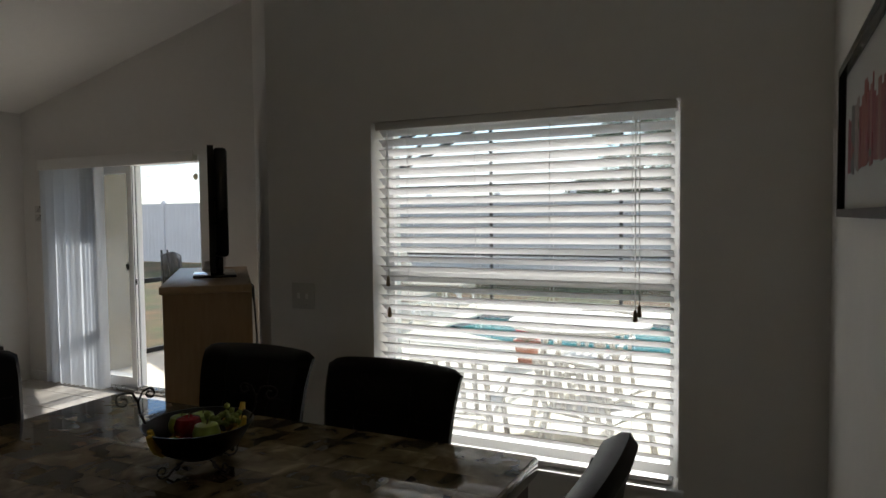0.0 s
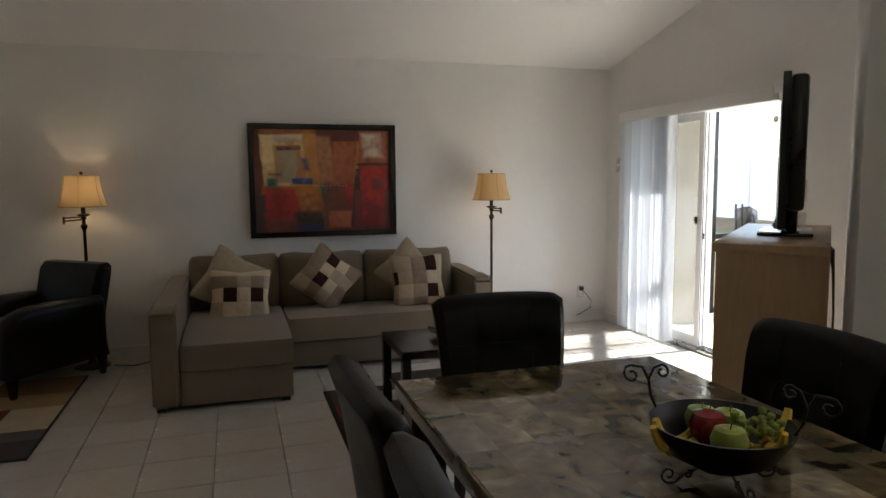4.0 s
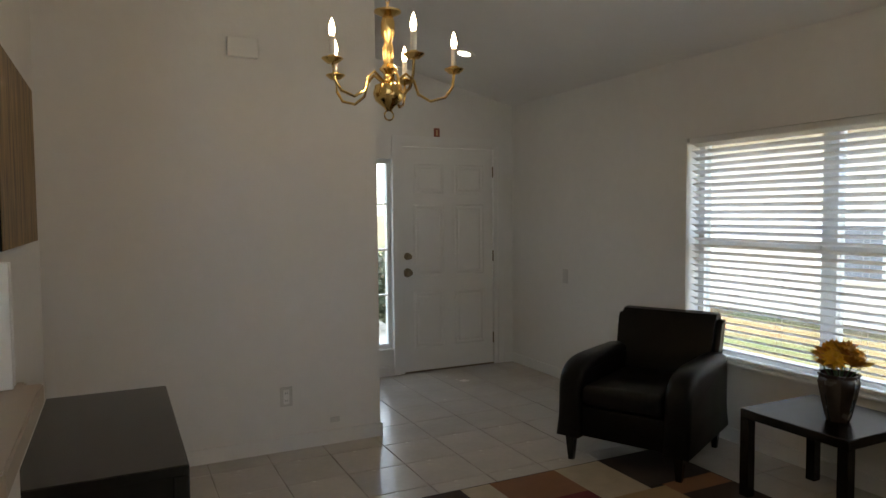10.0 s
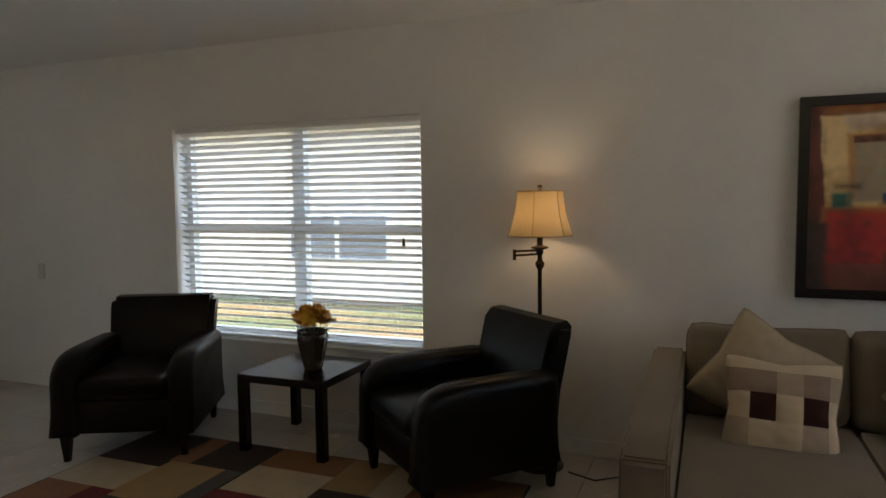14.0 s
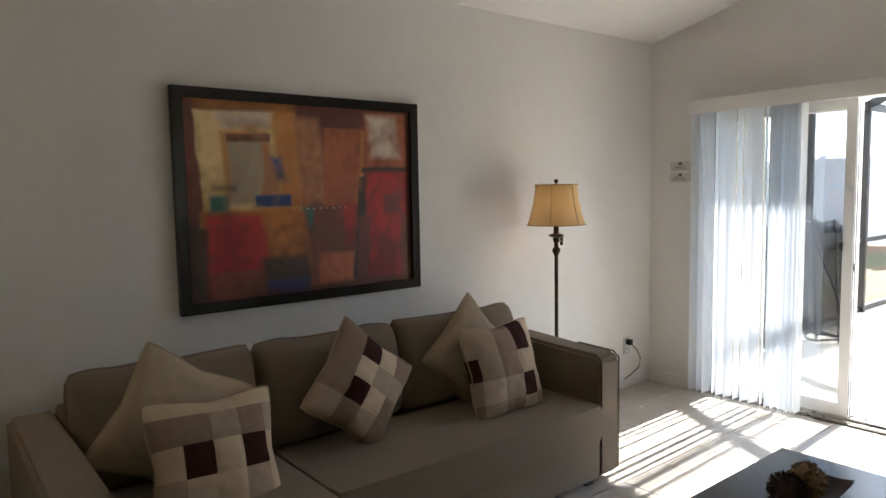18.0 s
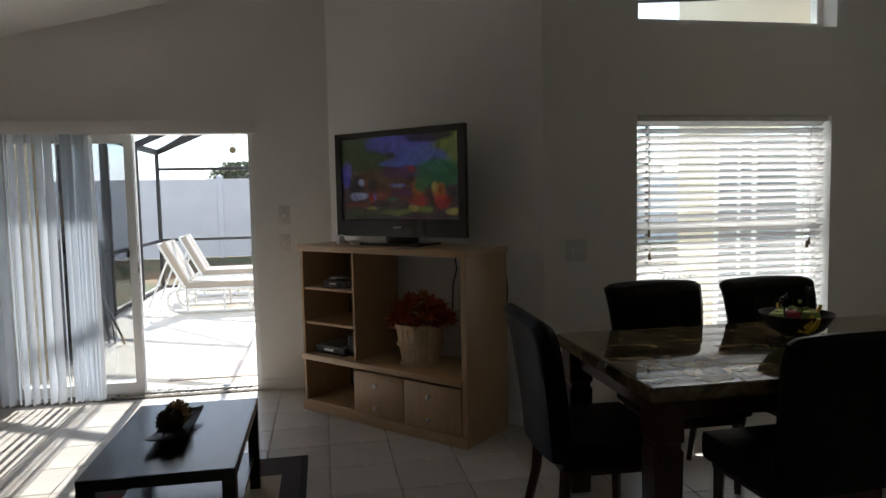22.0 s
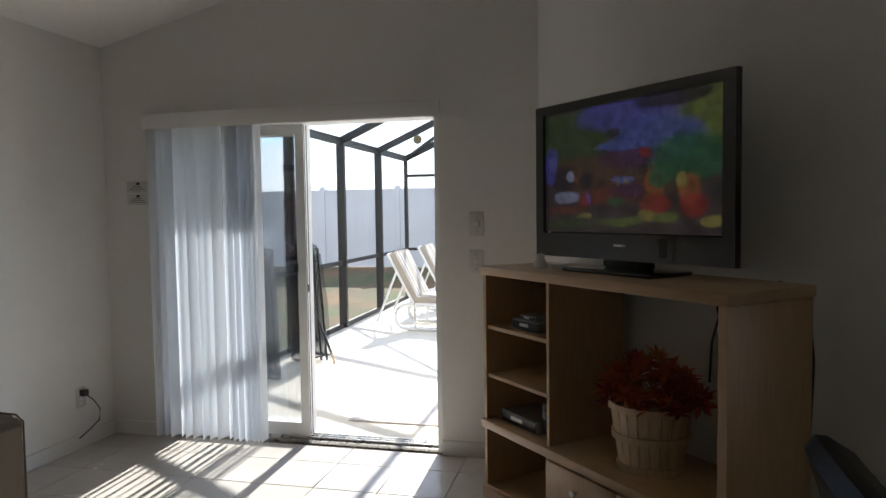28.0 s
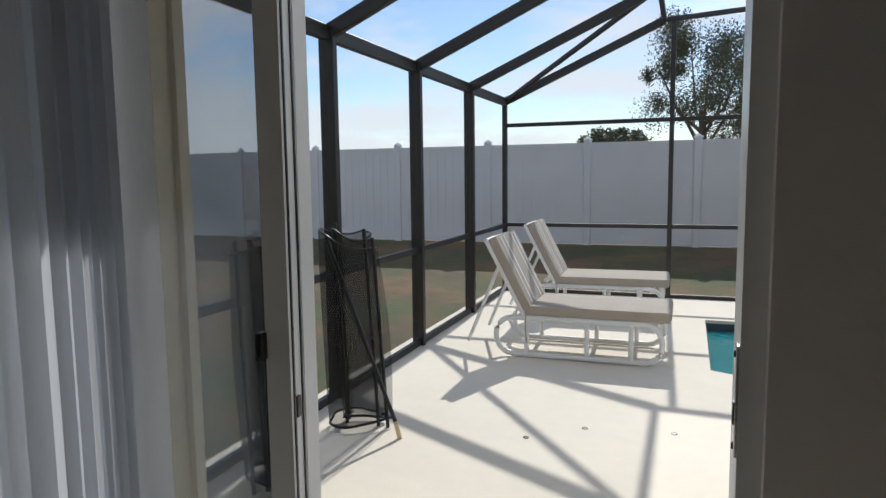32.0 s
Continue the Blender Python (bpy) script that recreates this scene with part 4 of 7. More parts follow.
def square_table(name, at, sx, sy, h, label, shelf=None, w=0.05, top=0.045):
    """A plain black-brown table with square legs flush with its top."""
    ob = thing(name, at, label, "table")
    part("tabletop", rbox(-sx / 2, sx / 2, -sy / 2, sy / 2, h - top, h, 0.003, 1), BLACKWOOD, ob)
    for x in (-1, 1):
        for y in (-1, 1):
            cx, cy = x * (sx / 2 - w / 2), y * (sy / 2 - w / 2)
            part("leg", rbox(cx - w / 2, cx + w / 2, cy - w / 2, cy + w / 2, 0, h - top, 0.002, 1), BLACKWOOD, ob)
    if shelf:
        part("shelf", rbox(-sx / 2 + 0.02, sx / 2 - 0.02, -sy / 2 + 0.02, sy / 2 - 0.02, shelf, shelf + 0.018, 0.002, 1), BLACKWOOD, ob)
    return ob


square_table("side_table", pose(-4.99, -1.525, 0, 0, 0, 0), 0.55, 0.55, 0.45, "black-brown square side table between the armchairs")
square_table("coffee_table", pose(-3.33, 2.175, 0.012), 0.54, 0.88, 0.44, "black-brown coffee table with a lower shelf on a rug", 0.16)
ct = square_table("console_table", pose(-1.91, -1.885, 0), 0.415, 0.95, 0.75, "tall narrow black console table against the bar wall", w=0.04, top=0.03)
part("apron", rbox(-0.185, 0.185, -0.45, 0.45, 0.65, 0.72, 0.002, 1), BLACKWOOD, ct)


def armchair(at, label):
    """Club armchair facing local +x: barrel arms, tight back, tapered feet."""
    ob = thing("armchair", at, label, "armchair", group="leather armchairs")
    bm = rbox(-0.36, 0.34, -0.245, 0.245, 0.15, 0.33, 0.02, 2)
    part("seat_base", bm, LEATHER2, ob)
    bm = rbox(-0.26, 0.37, -0.235, 0.235, 0.33, 0.455, 0.045, 4)
    part("seat_cushion", bm, LEATHER2, ob)
    for s in (-1, 1):
        side = [(-0.372, 0.15), (-0.372, 0.30), (-0.372, 0.45), (-0.37, 0.555), (-0.355, 0.578)] + [(-0.30 + 0.10 * k, 0.586 + 0.0012 * k) for k in range(5)]
        side += [(0.17, 0.588), (0.235, 0.579), (0.29, 0.56), (0.333, 0.53), (0.362, 0.49), (0.375, 0.44), (0.378, 0.36), (0.378, 0.26), (0.376, 0.15)]
        bm = bmesh.new()
        rings = []
        for wide, inset in ((0.236, 0.05), (0.241, 0.026), (0.252, 0.009), (0.272, 0.0), (0.31, -0.004), (0.342, 0.0), (0.361, 0.010), (0.371, 0.028), (0.375, 0.055)):
            ring = []
            for k, (x, z) in enumerate(side):
                xa, za = side[max(0, k - 1)]
                xb, zb = side[min(len(side) - 1, k + 1)]
                n_ = V(-(zb - za), 0, xb - xa).normalized()
                fall = min(1.0, max(0.0, (z - 0.16) / 0.12))
                q = inset * fall
                ring.append(bm.verts.new((x - n_.x * q, s * wide, z - n_.z * q)))
            rings.append(ring)
        for a, b in zip(rings, rings[1:]):
            for k in range(len(side)):
                j = (k + 1) % len(side)
                bm.faces.new((a[k], a[j], b[j], b[k]))
        bm.faces.new(rings[0])
        bm.faces.new(rings[-1][::-1])
        bmesh.ops.recalc_face_normals(bm, faces=bm.faces)
        part("arm", bm, LEATHER2, ob)
    bm = bmesh.new()
    prof = [(-0.41, 0.15), (-0.438, 0.45), (-0.492, 0.72), (-0.498, 0.775), (-0.47, 0.805), (-0.405, 0.80), (-0.362, 0.755), (-0.282, 0.45), (-0.262, 0.33), (-0.30, 0.15)]
    lo = [bm.verts.new((x, -0.328 if z > 0.6 else -0.315, z)) for x, z in prof]
    hi = [bm.verts.new((x, 0.328 if z > 0.6 else 0.315, z)) for x, z in prof]
    bm.faces.new(lo)
    bm.faces.new(hi[::-1])
    for k in range(len(prof)):
        j = (k + 1) % len(prof)
        bm.faces.new((lo[k], lo[j], hi[j], hi[k]))
    bmesh.ops.recalc_face_normals(bm, faces=bm.faces)
    bmesh.ops.bevel(bm, geom=[e for e in bm.edges if abs(e.verts[0].co.y - e.verts[1].co.y) < 0.05 and abs(e.verts[0].co.y) > 0.2], offset=0.036, segments=4, affect="EDGES")
    part("backrest", bm, LEATHER2, ob)
    for x, y in ((0.315, 0.31), (0.315, -0.31), (-0.365, 0.30), (-0.365, -0.30)):
        bm = bmesh.new()
        lathe(bm, [(0, 0), (0.020, 0), (0.038, 0.15), (0, 0.15)], 4, (x, y, 0))
        bmesh.ops.rotate(bm, verts=bm.verts, cent=(x, y, 0), matrix=Matrix.Rotation(radians(45), 3, "Z"))
        part("foot", bm, BLACKWOOD, ob, smooth=False)
    return ob


armchair(pose(-4.712, -2.469, 0.0, 0, 0, 26.6), "black leather club armchair beneath the window blind")
armchair(pose(-4.80, -0.54, 0.0, 0, 0, -40.2), "black leather club armchair in front of a floor lamp")


# Sofa with chaise.
def cushion(x0, x1, y0, y1, z0, z1, r, puff=0.0, axis=2):
    """A soft box, bulged along one axis."""
    bm = B(x0, x1, y0, y1, z0, z1)
    bmesh.ops.subdivide_edges(bm, edges=list(bm.edges), cuts=5, use_grid_fill=True)
    c = V((x0 + x1) / 2, (y0 + y1) / 2, (z0 + z1) / 2)
    h = V((x1 - x0) / 2, (y1 - y0) / 2, (z1 - z0) / 2)
    for v in bm.verts:
        d = v.co - c
        u = V(d.x / h.x, d.y / h.y, d.z / h.z)
        others = [abs(u[k]) for k in range(3) if k != axis]
        swell = (1 - others[0] ** 4) * (1 - others[1] ** 4)
        d[axis] *= 1 + puff * swell / h[axis] * 1.0
        for k in range(3):
            lim = h[k] - r
            if k != axis and abs(d[k]) > lim:
                edge = sum(max(0.0, abs(u[m]) - 0.75) for m in range(3) if m != k)
                d[k] *= 1 - 0.055 * edge
        v.co = c + d
    return bm


sofa = thing("sectional_sofa", pose(0, 0, 0), "tan canvas sectional sofa with a chaise against the wall", "sofa")
part("chaise_base", rbox(-5.25, -3.81, 0.532, 1.205, 0.03, 0.245, 0.008), FABRIC, sofa)
part("chaise_cushion", cushion(-4.98, -3.79, 0.535, 1.215, 0.247, 0.405, 0.03, 0.012), FABRIC, sofa)
part("sofa_base", rbox(-5.25, -4.47, 1.21, 2.665, 0.03, 0.215, 0.008), FABRIC, sofa)
part("seat_cushion", cushion(-4.98, -4.44, 1.222, 2.66, 0.225, 0.395, 0.03, 0.012), FABRIC, sofa)


def sofa_arm(y0, y1, x1):
    bm = bmesh.new()
    prof = [(-5.28, 0.03), (x1, 0.03), (x1, 0.60), (x1 - 0.03, 0.622), (x1 - 0.25, 0.628), (-5.05, 0.645), (-5.28, 0.645)]
    a = [bm.verts.new((x, y0, z)) for x, z in prof]
    b = [bm.verts.new((x, y1, z)) for x, z in prof]
    bm.faces.new(a)
    bm.faces.new(b[::-1])
    for k in range(len(prof)):
        j = (k + 1) % len(prof)
        bm.faces.new((a[k], a[j], b[j], b[k]))
    bmesh.ops.recalc_face_normals(bm, faces=bm.faces)
    bmesh.ops.bevel(bm, geom=list(bm.edges), offset=0.016, segments=2, affect="EDGES")
    ob = part("arm", bm, FABRIC, sofa)
    for y in (y0 + 0.01, y1 - 0.01):
        part("piping", T([(x1 + 0.001, y, 0.05), (x1 + 0.001, y, 0.598), (x1 - 0.03, y, 0.624), (x1 - 0.25, y, 0.63)], 0.004, 6), PIPING, ob)
    part("piping", T([(x1 + 0.001, y0 + 0.01, 0.604), (x1 + 0.001, y1 - 0.01, 0.604)], 0.004, 6), PIPING, ob)


sofa_arm(0.375, 0.528, -3.795)
sofa_arm(2.668, 2.815, -4.47)
part("back_frame", rbox(-5.30, -5.14, 0.53, 2.665, 0.03, 0.66, 0.02), FABRIC, sofa)


def plump(y0, y1, h, thick, seed):
    """A loose stuffed back cushion, upright in local yz, wrinkled and full in the middle."""
    bm = bmesh.new()
    n, m = 30, 20
    cy, hy = (y0 + y1) / 2, (y1 - y0) / 2
    sides = []
    for s in (-1, 1):
        g = []
        for i in range(n + 1):
            row = []
            for j in range(m + 1):
                u, v = -1 + 2 * i / n, -1 + 2 * j / m
                k = (max(0.0, (1 - abs(u) ** 5) * (1 - abs(v) ** 4))) ** 0.5
                rr = 1 - 0.07 * (abs(u) * abs(v)) ** 6
                sag = -0.018 * (1 - u * u) * max(0.0, v) ** 3 + 0.012 * noise.noise(V(u * 2.5 + seed, 0, 3)) * max(0.0, v)
                wr = 0.07 * noise.noise(V(u * 3 + seed * 3.1, v * 2.5, s)) + 0.04 * noise.noise(V(u * 8 + seed, v * 3, s * 2))
                row.append(bm.verts.new((s * (0.012 + thick / 2 * k * (1 + wr)), cy + u * hy * rr, v * h / 2 * rr + sag)))
            g.append(row)
        sides.append(g)
        for i in range(n):
            for j in range(m):
                bm.faces.new((g[i][j], g[i + 1][j], g[i + 1][j + 1], g[i][j + 1]))
    f, b = sides
    ring = [(i, 0) for i in range(n)] + [(n, j) for j in range(m)] + [(i, m) for i in range(n, 0, -1)] + [(0, j) for j in range(m, 0, -1)]
    for a, c in zip(ring, ring[1:] + ring[:1]):
        bm.faces.new((f[a[0]][a[1]], f[c[0]][c[1]], b[c[0]][c[1]], b[a[0]][a[1]]))
    return bm, [[(s * 0.013, sides[0][i][j].co.y, sides[0][i][j].co.z) for i, j in ring[::2] + ring[:1]] for s in (-1, 1)]


for k, (y0, y1) in enumerate(((0.535, 1.21), (1.21, 1.90), (1.90, 2.66))):
    bm, lines = plump(y0, y1, 0.44, 0.235, k + 1)
    c = part("back_cushion", bm, FABRIC, sofa)
    c.matrix_local = pose(-5.07, 0, 0.60, 0, -9, 0)
    for ln in lines:
        part("piping", T(ln, 0.004, 6), PIPING, c)
for x, y in ((-3.85, 0.42), (-3.85, 1.16), (-4.52, 2.62), (-5.2, 0.45), (-5.2, 2.75)):
    part("foot", B(x - 0.025, x + 0.025, y - 0.025, y + 0.025, 0.0, 0.032), PLASTICB, sofa)

P_COL = [mat("pillow_cream", (0.58, 0.465, 0.32), 0.9, scale=20, vary=0.08, bump=0.2, bscale=300), mat("pillow_taupe", (0.28, 0.20, 0.14), 0.9, scale=20, vary=0.08, bump=0.2, bscale=300),
         mat("pillow_brown", (0.046, 0.017, 0.014), 0.9, scale=20, vary=0.15, bump=0.15, bscale=300, spec=0.15), mat("pillow_beige", (0.40, 0.31, 0.215), 0.8, scale=20, vary=0.08, bump=0.2, bscale=300),
         mat("pillow_grey", (0.46, 0.385, 0.29), 0.9, scale=20, vary=0.08, bump=0.2, bscale=300)]
PLAIN = mat("pillow_plain", (0.47, 0.375, 0.25), 0.9, scale=30, vary=0.1, bump=0.3, bscale=350)


def pillow(name, at, size, thick, label, pattern=None, seed=0, cols=(), rows=()):
    """A knife-edge pillow standing in local xz, front on local -y. pattern: rows of colour numbers from the top, split at the shares in cols and rows."""
    n = 40
    bm = bmesh.new()
    grids = []
    for s in (-1, 1):
        g = []
        for i in range(n + 1):
            row = []
            for j in range(n + 1):
                u, v = -1 + 2 * i / n, -1 + 2 * j / n
                k = max(0.0, (1 - u * u) * (1 - v * v)) ** 0.42
                pinch = 1 - 0.105 * (1 - min(1, abs(u * v) * 1.3)) * max(abs(u), abs(v)) ** 3
                seam = 0.0
                if pattern:
                    for w, cuts in ((u, cols), (-v, rows)):
                        for cut in cuts:
                            seam += 0.05 * math.exp(-(((w + 1) / 2 - cut) / 0.018) ** 2)
                wr = 0.10 * noise.noise(V(u * 2.2 + seed, v * 2.2, s)) + 0.07 * noise.noise(V(u * 5.5 + seed, v * 5.5, s + 4))
                row.append(bm.verts.new((u * size / 2 * pinch, s * thick / 2 * k * (1 - seam + wr), v * size / 2 * pinch)))
            g.append(row)
        grids.append(g)
    for s, g in enumerate(grids):
        for i in range(n):
            for j in range(n):
                f = bm.faces.new((g[i][j], g[i + 1][j], g[i + 1][j + 1], g[i][j + 1]))
                f.material_index = pattern[sum(1 - (j + 0.5) / n > c for c in rows)][sum((i + 0.5) / n > c for c in cols)] if pattern else 0
    bmesh.ops.remove_doubles(bm, verts=bm.verts, dist=0.0008)
    ob = thing(name, at, label, "pillow", group="sofa pillows")
    part("cover", bm, P_COL if pattern else PLAIN, ob)
    bm = bmesh.new()
    q = [(-1, -1), (1, -1), (1, 1), (-1, 1)]
    for k in range(4):
        a, b = q[k], q[(k + 1) % 4]
        pts = []
        for i in range(13):
            t = i / 12
            u, v = a[0] + (b[0] - a[0]) * t, a[1] + (b[1] - a[1]) * t
            pinch = 1 - 0.105 * (1 - min(1, abs(u * v) * 1.3)) * max(abs(u), abs(v)) ** 3
            pts.append((u * size / 2 * pinch, 0, v * size / 2 * pinch))
        tube(bm, pts, 0.004, 6)
    part("welt", bm, P_COL[3] if pattern else PLAIN, ob)
    return ob


quarters = (0.275, 0.5, 0.725)
pat_a = [[0, 0, 0, 0, 0], [1, 1, 3, 1, 3], [0, 2, 0, 2, 0], [3, 0, 0, 3, 0], [1, 3, 1, 1, 1]]
pat_b = [[1, 2, 0, 1], [1, 0, 3, 3], [1, 2, 0, 1], [3, 1, 3, 1]]
pat_c = [[3, 3, 1, 2, 0], [2, 3, 1, 0, 0], [3, 0, 3, 2, 0], [1, 3, 1, 0, 3]]
pillow("throw_pillow", pose(-4.93, 0.845, 0.61, 0, 32, 92), 0.44, 0.13, "plain beige pillow standing on its corner behind a patchwork pillow", None, 1)
pillow("patchwork_pillow", pose(-4.69, 0.905, 0.53, -22, 2, 88), 0.43, 0.17, "cream and brown patchwork pillow on the chaise end", pat_a, 2, (0.22, 0.44, 0.68, 0.89), (0.12, 0.35, 0.60, 0.88))
pillow("patchwork_pillow", pose(-4.825, 1.56, 0.625, -15, 39.5, 86), 0.41, 0.16, "patchwork pillow tilted on its corner at the sofa's middle", pat_b, 3, quarters, quarters)
pillow("throw_pillow", pose(-4.93, 2.24, 0.64, 0, 45, 90), 0.40, 0.13, "plain beige corner-standing pillow behind a squared pillow", None, 4)
pillow("patchwork_pillow", pose(-4.735, 2.28, 0.58, -17, 0, 91), 0.43, 0.17, "cream and brown patchwork pillow by the far sofa arm", pat_c, 5, (0.08, 0.35, 0.62, 0.85), (0.33, 0.58, 0.83))


# Floor lamps.
def bell(t):
    """Radius of the flared lamp shade, 0 at its lower rim and 1 at its top."""
    return 0.1185 + 0.046 * (1 - t) ** 1.7


def floor_lamp(at, lit, arm_turn, label, power=0.30):
    ob = thing("floor_lamp", at, label, "floor lamp", group="floor lamps")
    part("base", L([(0, 0), (0.125, 0), (0.125, 0.008), (0.10, 0.018), (0.035, 0.03), (0.02, 0.06), (0.0, 0.06)], 28), BRONZE, ob)
    part("pole", L([(0.011, 0.05), (0.011, 1.035), (0.014, 1.04), (0.022, 1.055), (0.024, 1.07), (0.013, 1.085), (0.012, 1.11), (0.018, 1.12), (0.020, 1.13), (0.012, 1.14), (0.010, 1.17)], 14), BRONZE, ob)
    a = radians(arm_turn)
    ex = (0.13 * math.cos(a), 0.13 * math.sin(a))
    bm = T([(0, 0, 1.117), (ex[0], ex[1], 1.108)], 0.006, 8)
    tube(bm, [(ex[0], ex[1], 1.085), (ex[0], ex[1], 1.14)], 0.009, 8)
    tube(bm, [(ex[0], ex[1], 1.13), (0, 0, 1.136)], 0.006, 8)
    part("swing_arm", bm, BRONZE, ob)
    part("cup", L([(0.012, 1.135), (0.045, 1.148), (0.045, 1.153), (0.015, 1.163), (0.015, 1.20), (0.02, 1.21), (0.02, 1.25), (0, 1.25)], 16), BRONZE, ob)
    bm = bmesh.new()
    rings = []
    seg = 30
    for i in range(9):
        t = i / 8
        r = bell(t)
        rings.append([bm.verts.new((r * math.cos(2 * math.pi * k / seg), r * math.sin(2 * math.pi * k / seg), 1.212 + 0.228 * t)) for k in range(seg)])
    for u, w in zip(rings, rings[1:]):
        for k in range(seg):
            bm.faces.new((u[k], u[(k + 1) % seg], w[(k + 1) % seg], w[k]))
    sh = part("shade", bm, SHADE, ob, "tan bell shade")
    for r, z in ((0.1655, 1.213), (0.1195, 1.439)):
        part("trim", tube(bmesh.new(), arc((0, 0, z), r, 0, 360, 30, "xy"), 0.0035, 6, None, False), TRIMG, sh)
    for k in range(6):
        an = k * math.pi / 3
        pts = [((bell(i / 6) + 0.001) * math.cos(an), (bell(i / 6) + 0.001) * math.sin(an), 1.213 + 0.226 * i / 6) for i in range(7)]
        part("trim", T(pts, 0.0022, 5), TRIMG, sh)
    bm = T([(-0.118, 0, 1.436), (0.118, 0, 1.436)], 0.002, 5)
    tube(bm, [(0, -0.118, 1.436), (0, 0.118, 1.436)], 0.002, 5)
    tube(bm, [(0, 0, 1.30), (0, 0, 1.448)], 0.003, 6)
    part("harp", bm, BRONZE, ob)
    part("finial", L([(0.004, 1.442), (0.006, 1.448), (0.013, 1.456), (0.012, 1.467), (0, 1.474)], 12), BRONZE, ob)
    bulb_m = glow("lamp_bulb_lit", (1.0, 0.72, 0.42), 1.2) if lit else PLASTICW
    part("bulb", ball(bmesh.new(), (0, 0, 1.27), 0.032, (1, 1, 1.25)), bulb_m, ob)
    if lit:
        lp = new("lamp_light", bpy.data.lights.new("lamp_light", "POINT"))
        lp.data.energy, lp.data.color, lp.data.shadow_soft_size = power, (1.0, 0.76, 0.46), 0.045
        lp.location = (at.translation.x, at.translation.y, 1.33)
    return ob


floor_lamp(pose(-5.12, -0.185, 0), True, -75, "bronze floor lamp with a lit tan shade behind an armchair")
floor_lamp(pose(-5.085, 3.05, 0), True, 118, "bronze floor lamp with a faintly lit tan shade beside the sofa", 0.13)
part_cord = T([(-5.05, -0.02, 0.012), (-5.0, 0.12, 0.008), (-5.08, 0.22, 0.008), (-5.02, 0.30, 0.008), (-5.2, 0.34, 0.008)], 0.004, 6)
tagged(part("lamp_cord", part_cord, PLASTICB), "black lamp cord lying on the tiles", "cord")


# Big abstract picture over the sofa.


art = thing("abstract_picture", pose(-5.345, 1.628, 1.389), "large red and ochre abstract picture in a black frame", "picture")
AW, AH = 1.232, 0.945
bm = bmesh.new()
for a in ((-AW / 2, -AW / 2 + 0.045, -AH / 2, AH / 2), (AW / 2 - 0.045, AW / 2, -AH / 2, AH / 2), (-AW / 2 + 0.045, AW / 2 - 0.045, -AH / 2, -AH / 2 + 0.045), (-AW / 2 + 0.045, AW / 2 - 0.045, AH / 2 - 0.045, AH / 2)):
    box(bm, 0.0, 0.035, a[0], a[1], a[2], a[3])
part("picture_frame", bm, BLACKWOOD, art, smooth=False)
iw, ih = AW - 0.09, AH - 0.09
PC = {"cream": ((0.62, 0.47, 0.24), (0.42, 0.27, 0.10)), "ochre": ((0.45, 0.20, 0.05), (0.30, 0.10, 0.03)), "grey": ((0.30, 0.26, 0.18), (0.24, 0.21, 0.15)), "red": ((0.36, 0.025, 0.02), (0.16, 0.012, 0.015)),
      "rust": ((0.33, 0.105, 0.045), (0.25, 0.07, 0.03)), "tan": ((0.36, 0.175, 0.085), (0.28, 0.12, 0.06)), "brown": ((0.15, 0.045, 0.03), (0.09, 0.03, 0.02)), "dark": ((0.045, 0.03, 0.025), (0.02, 0.015, 0.015)),
      "blue": ((0.03, 0.07, 0.22), (0.02, 0.03, 0.08)), "teal": ((0.03, 0.12, 0.10), (0.02, 0.06, 0.05)), "plum": ((0.13, 0.035, 0.03), (0.08, 0.02, 0.02)), "white": ((0.55, 0.50, 0.42), (0.26, 0.12, 0.07)), "amber": ((0.38, 0.15, 0.03), (0.16, 0.06, 0.02)), "navy": ((0.02, 0.025, 0.09), (0.02, 0.01, 0.02))}
patches = [("dark", (0, 0, .08, .42), 0), ("brown", (0, .40, .06, 1), 0), ("amber", (.04, .94, .44, 1), 0), ("cream", (.05, .44, .45, .95), .03), ("ochre", (.36, .46, .465, .96), .05), ("white", (.12, .87, .34, .945), 0),
           ("cream", (.06, .52, .14, .90), 0), ("ochre", (.145, .49, .335, .85), .02), ("grey", (.165, .48, .305, .815), .01), ("tan", (.30, .49, .37, .72), -.04), ("amber", (.05, .37, .47, .455), -.02), ("red", (.075, .03, .315, .43), 0),
           ("brown", (.08, .02, .30, .14), 0), ("amber", (.30, .12, .49, .46), .04), ("dark", (.29, .05, .49, .20), .03), ("navy", (.30, 0, .50, .075), 0), ("plum", (.45, .885, .73, 1), 0), ("tan", (.452, .475, .565, .935), .045),
           ("rust", (.565, .46, .755, .89), -.01), ("ochre", (.735, .48, .758, .88), -.03), ("teal", (.485, .29, .565, .455), .06), ("brown", (.50, .02, .71, .455), -.03), ("rust", (.53, .03, .70, .20), 0), ("red", (.655, .24, .71, .47), 0),
           ("dark", (.715, .03, .755, .62), -.04), ("rust", (.765, .67, .985, .985), 0), ("white", (.79, .73, .94, .965), .02), ("dark", (.745, .648, .99, .672), 0), ("red", (.765, .035, .975, .645), -.02), ("plum", (.86, .40, .95, .52), 0),
           ("plum", (.72, .02, .78, .40), -.02), ("brown", (.945, .03, .985, .40), 0), ("blue", (.345, .60, .382, .715), .04), ("blue", (.265, .465, .415, .525), 0), ("teal", (.09, .445, .16, .53), 0), ("dark", (.10, .555, .185, .572), 0), ("brown", (.16, .80, .335, .84), 0)]


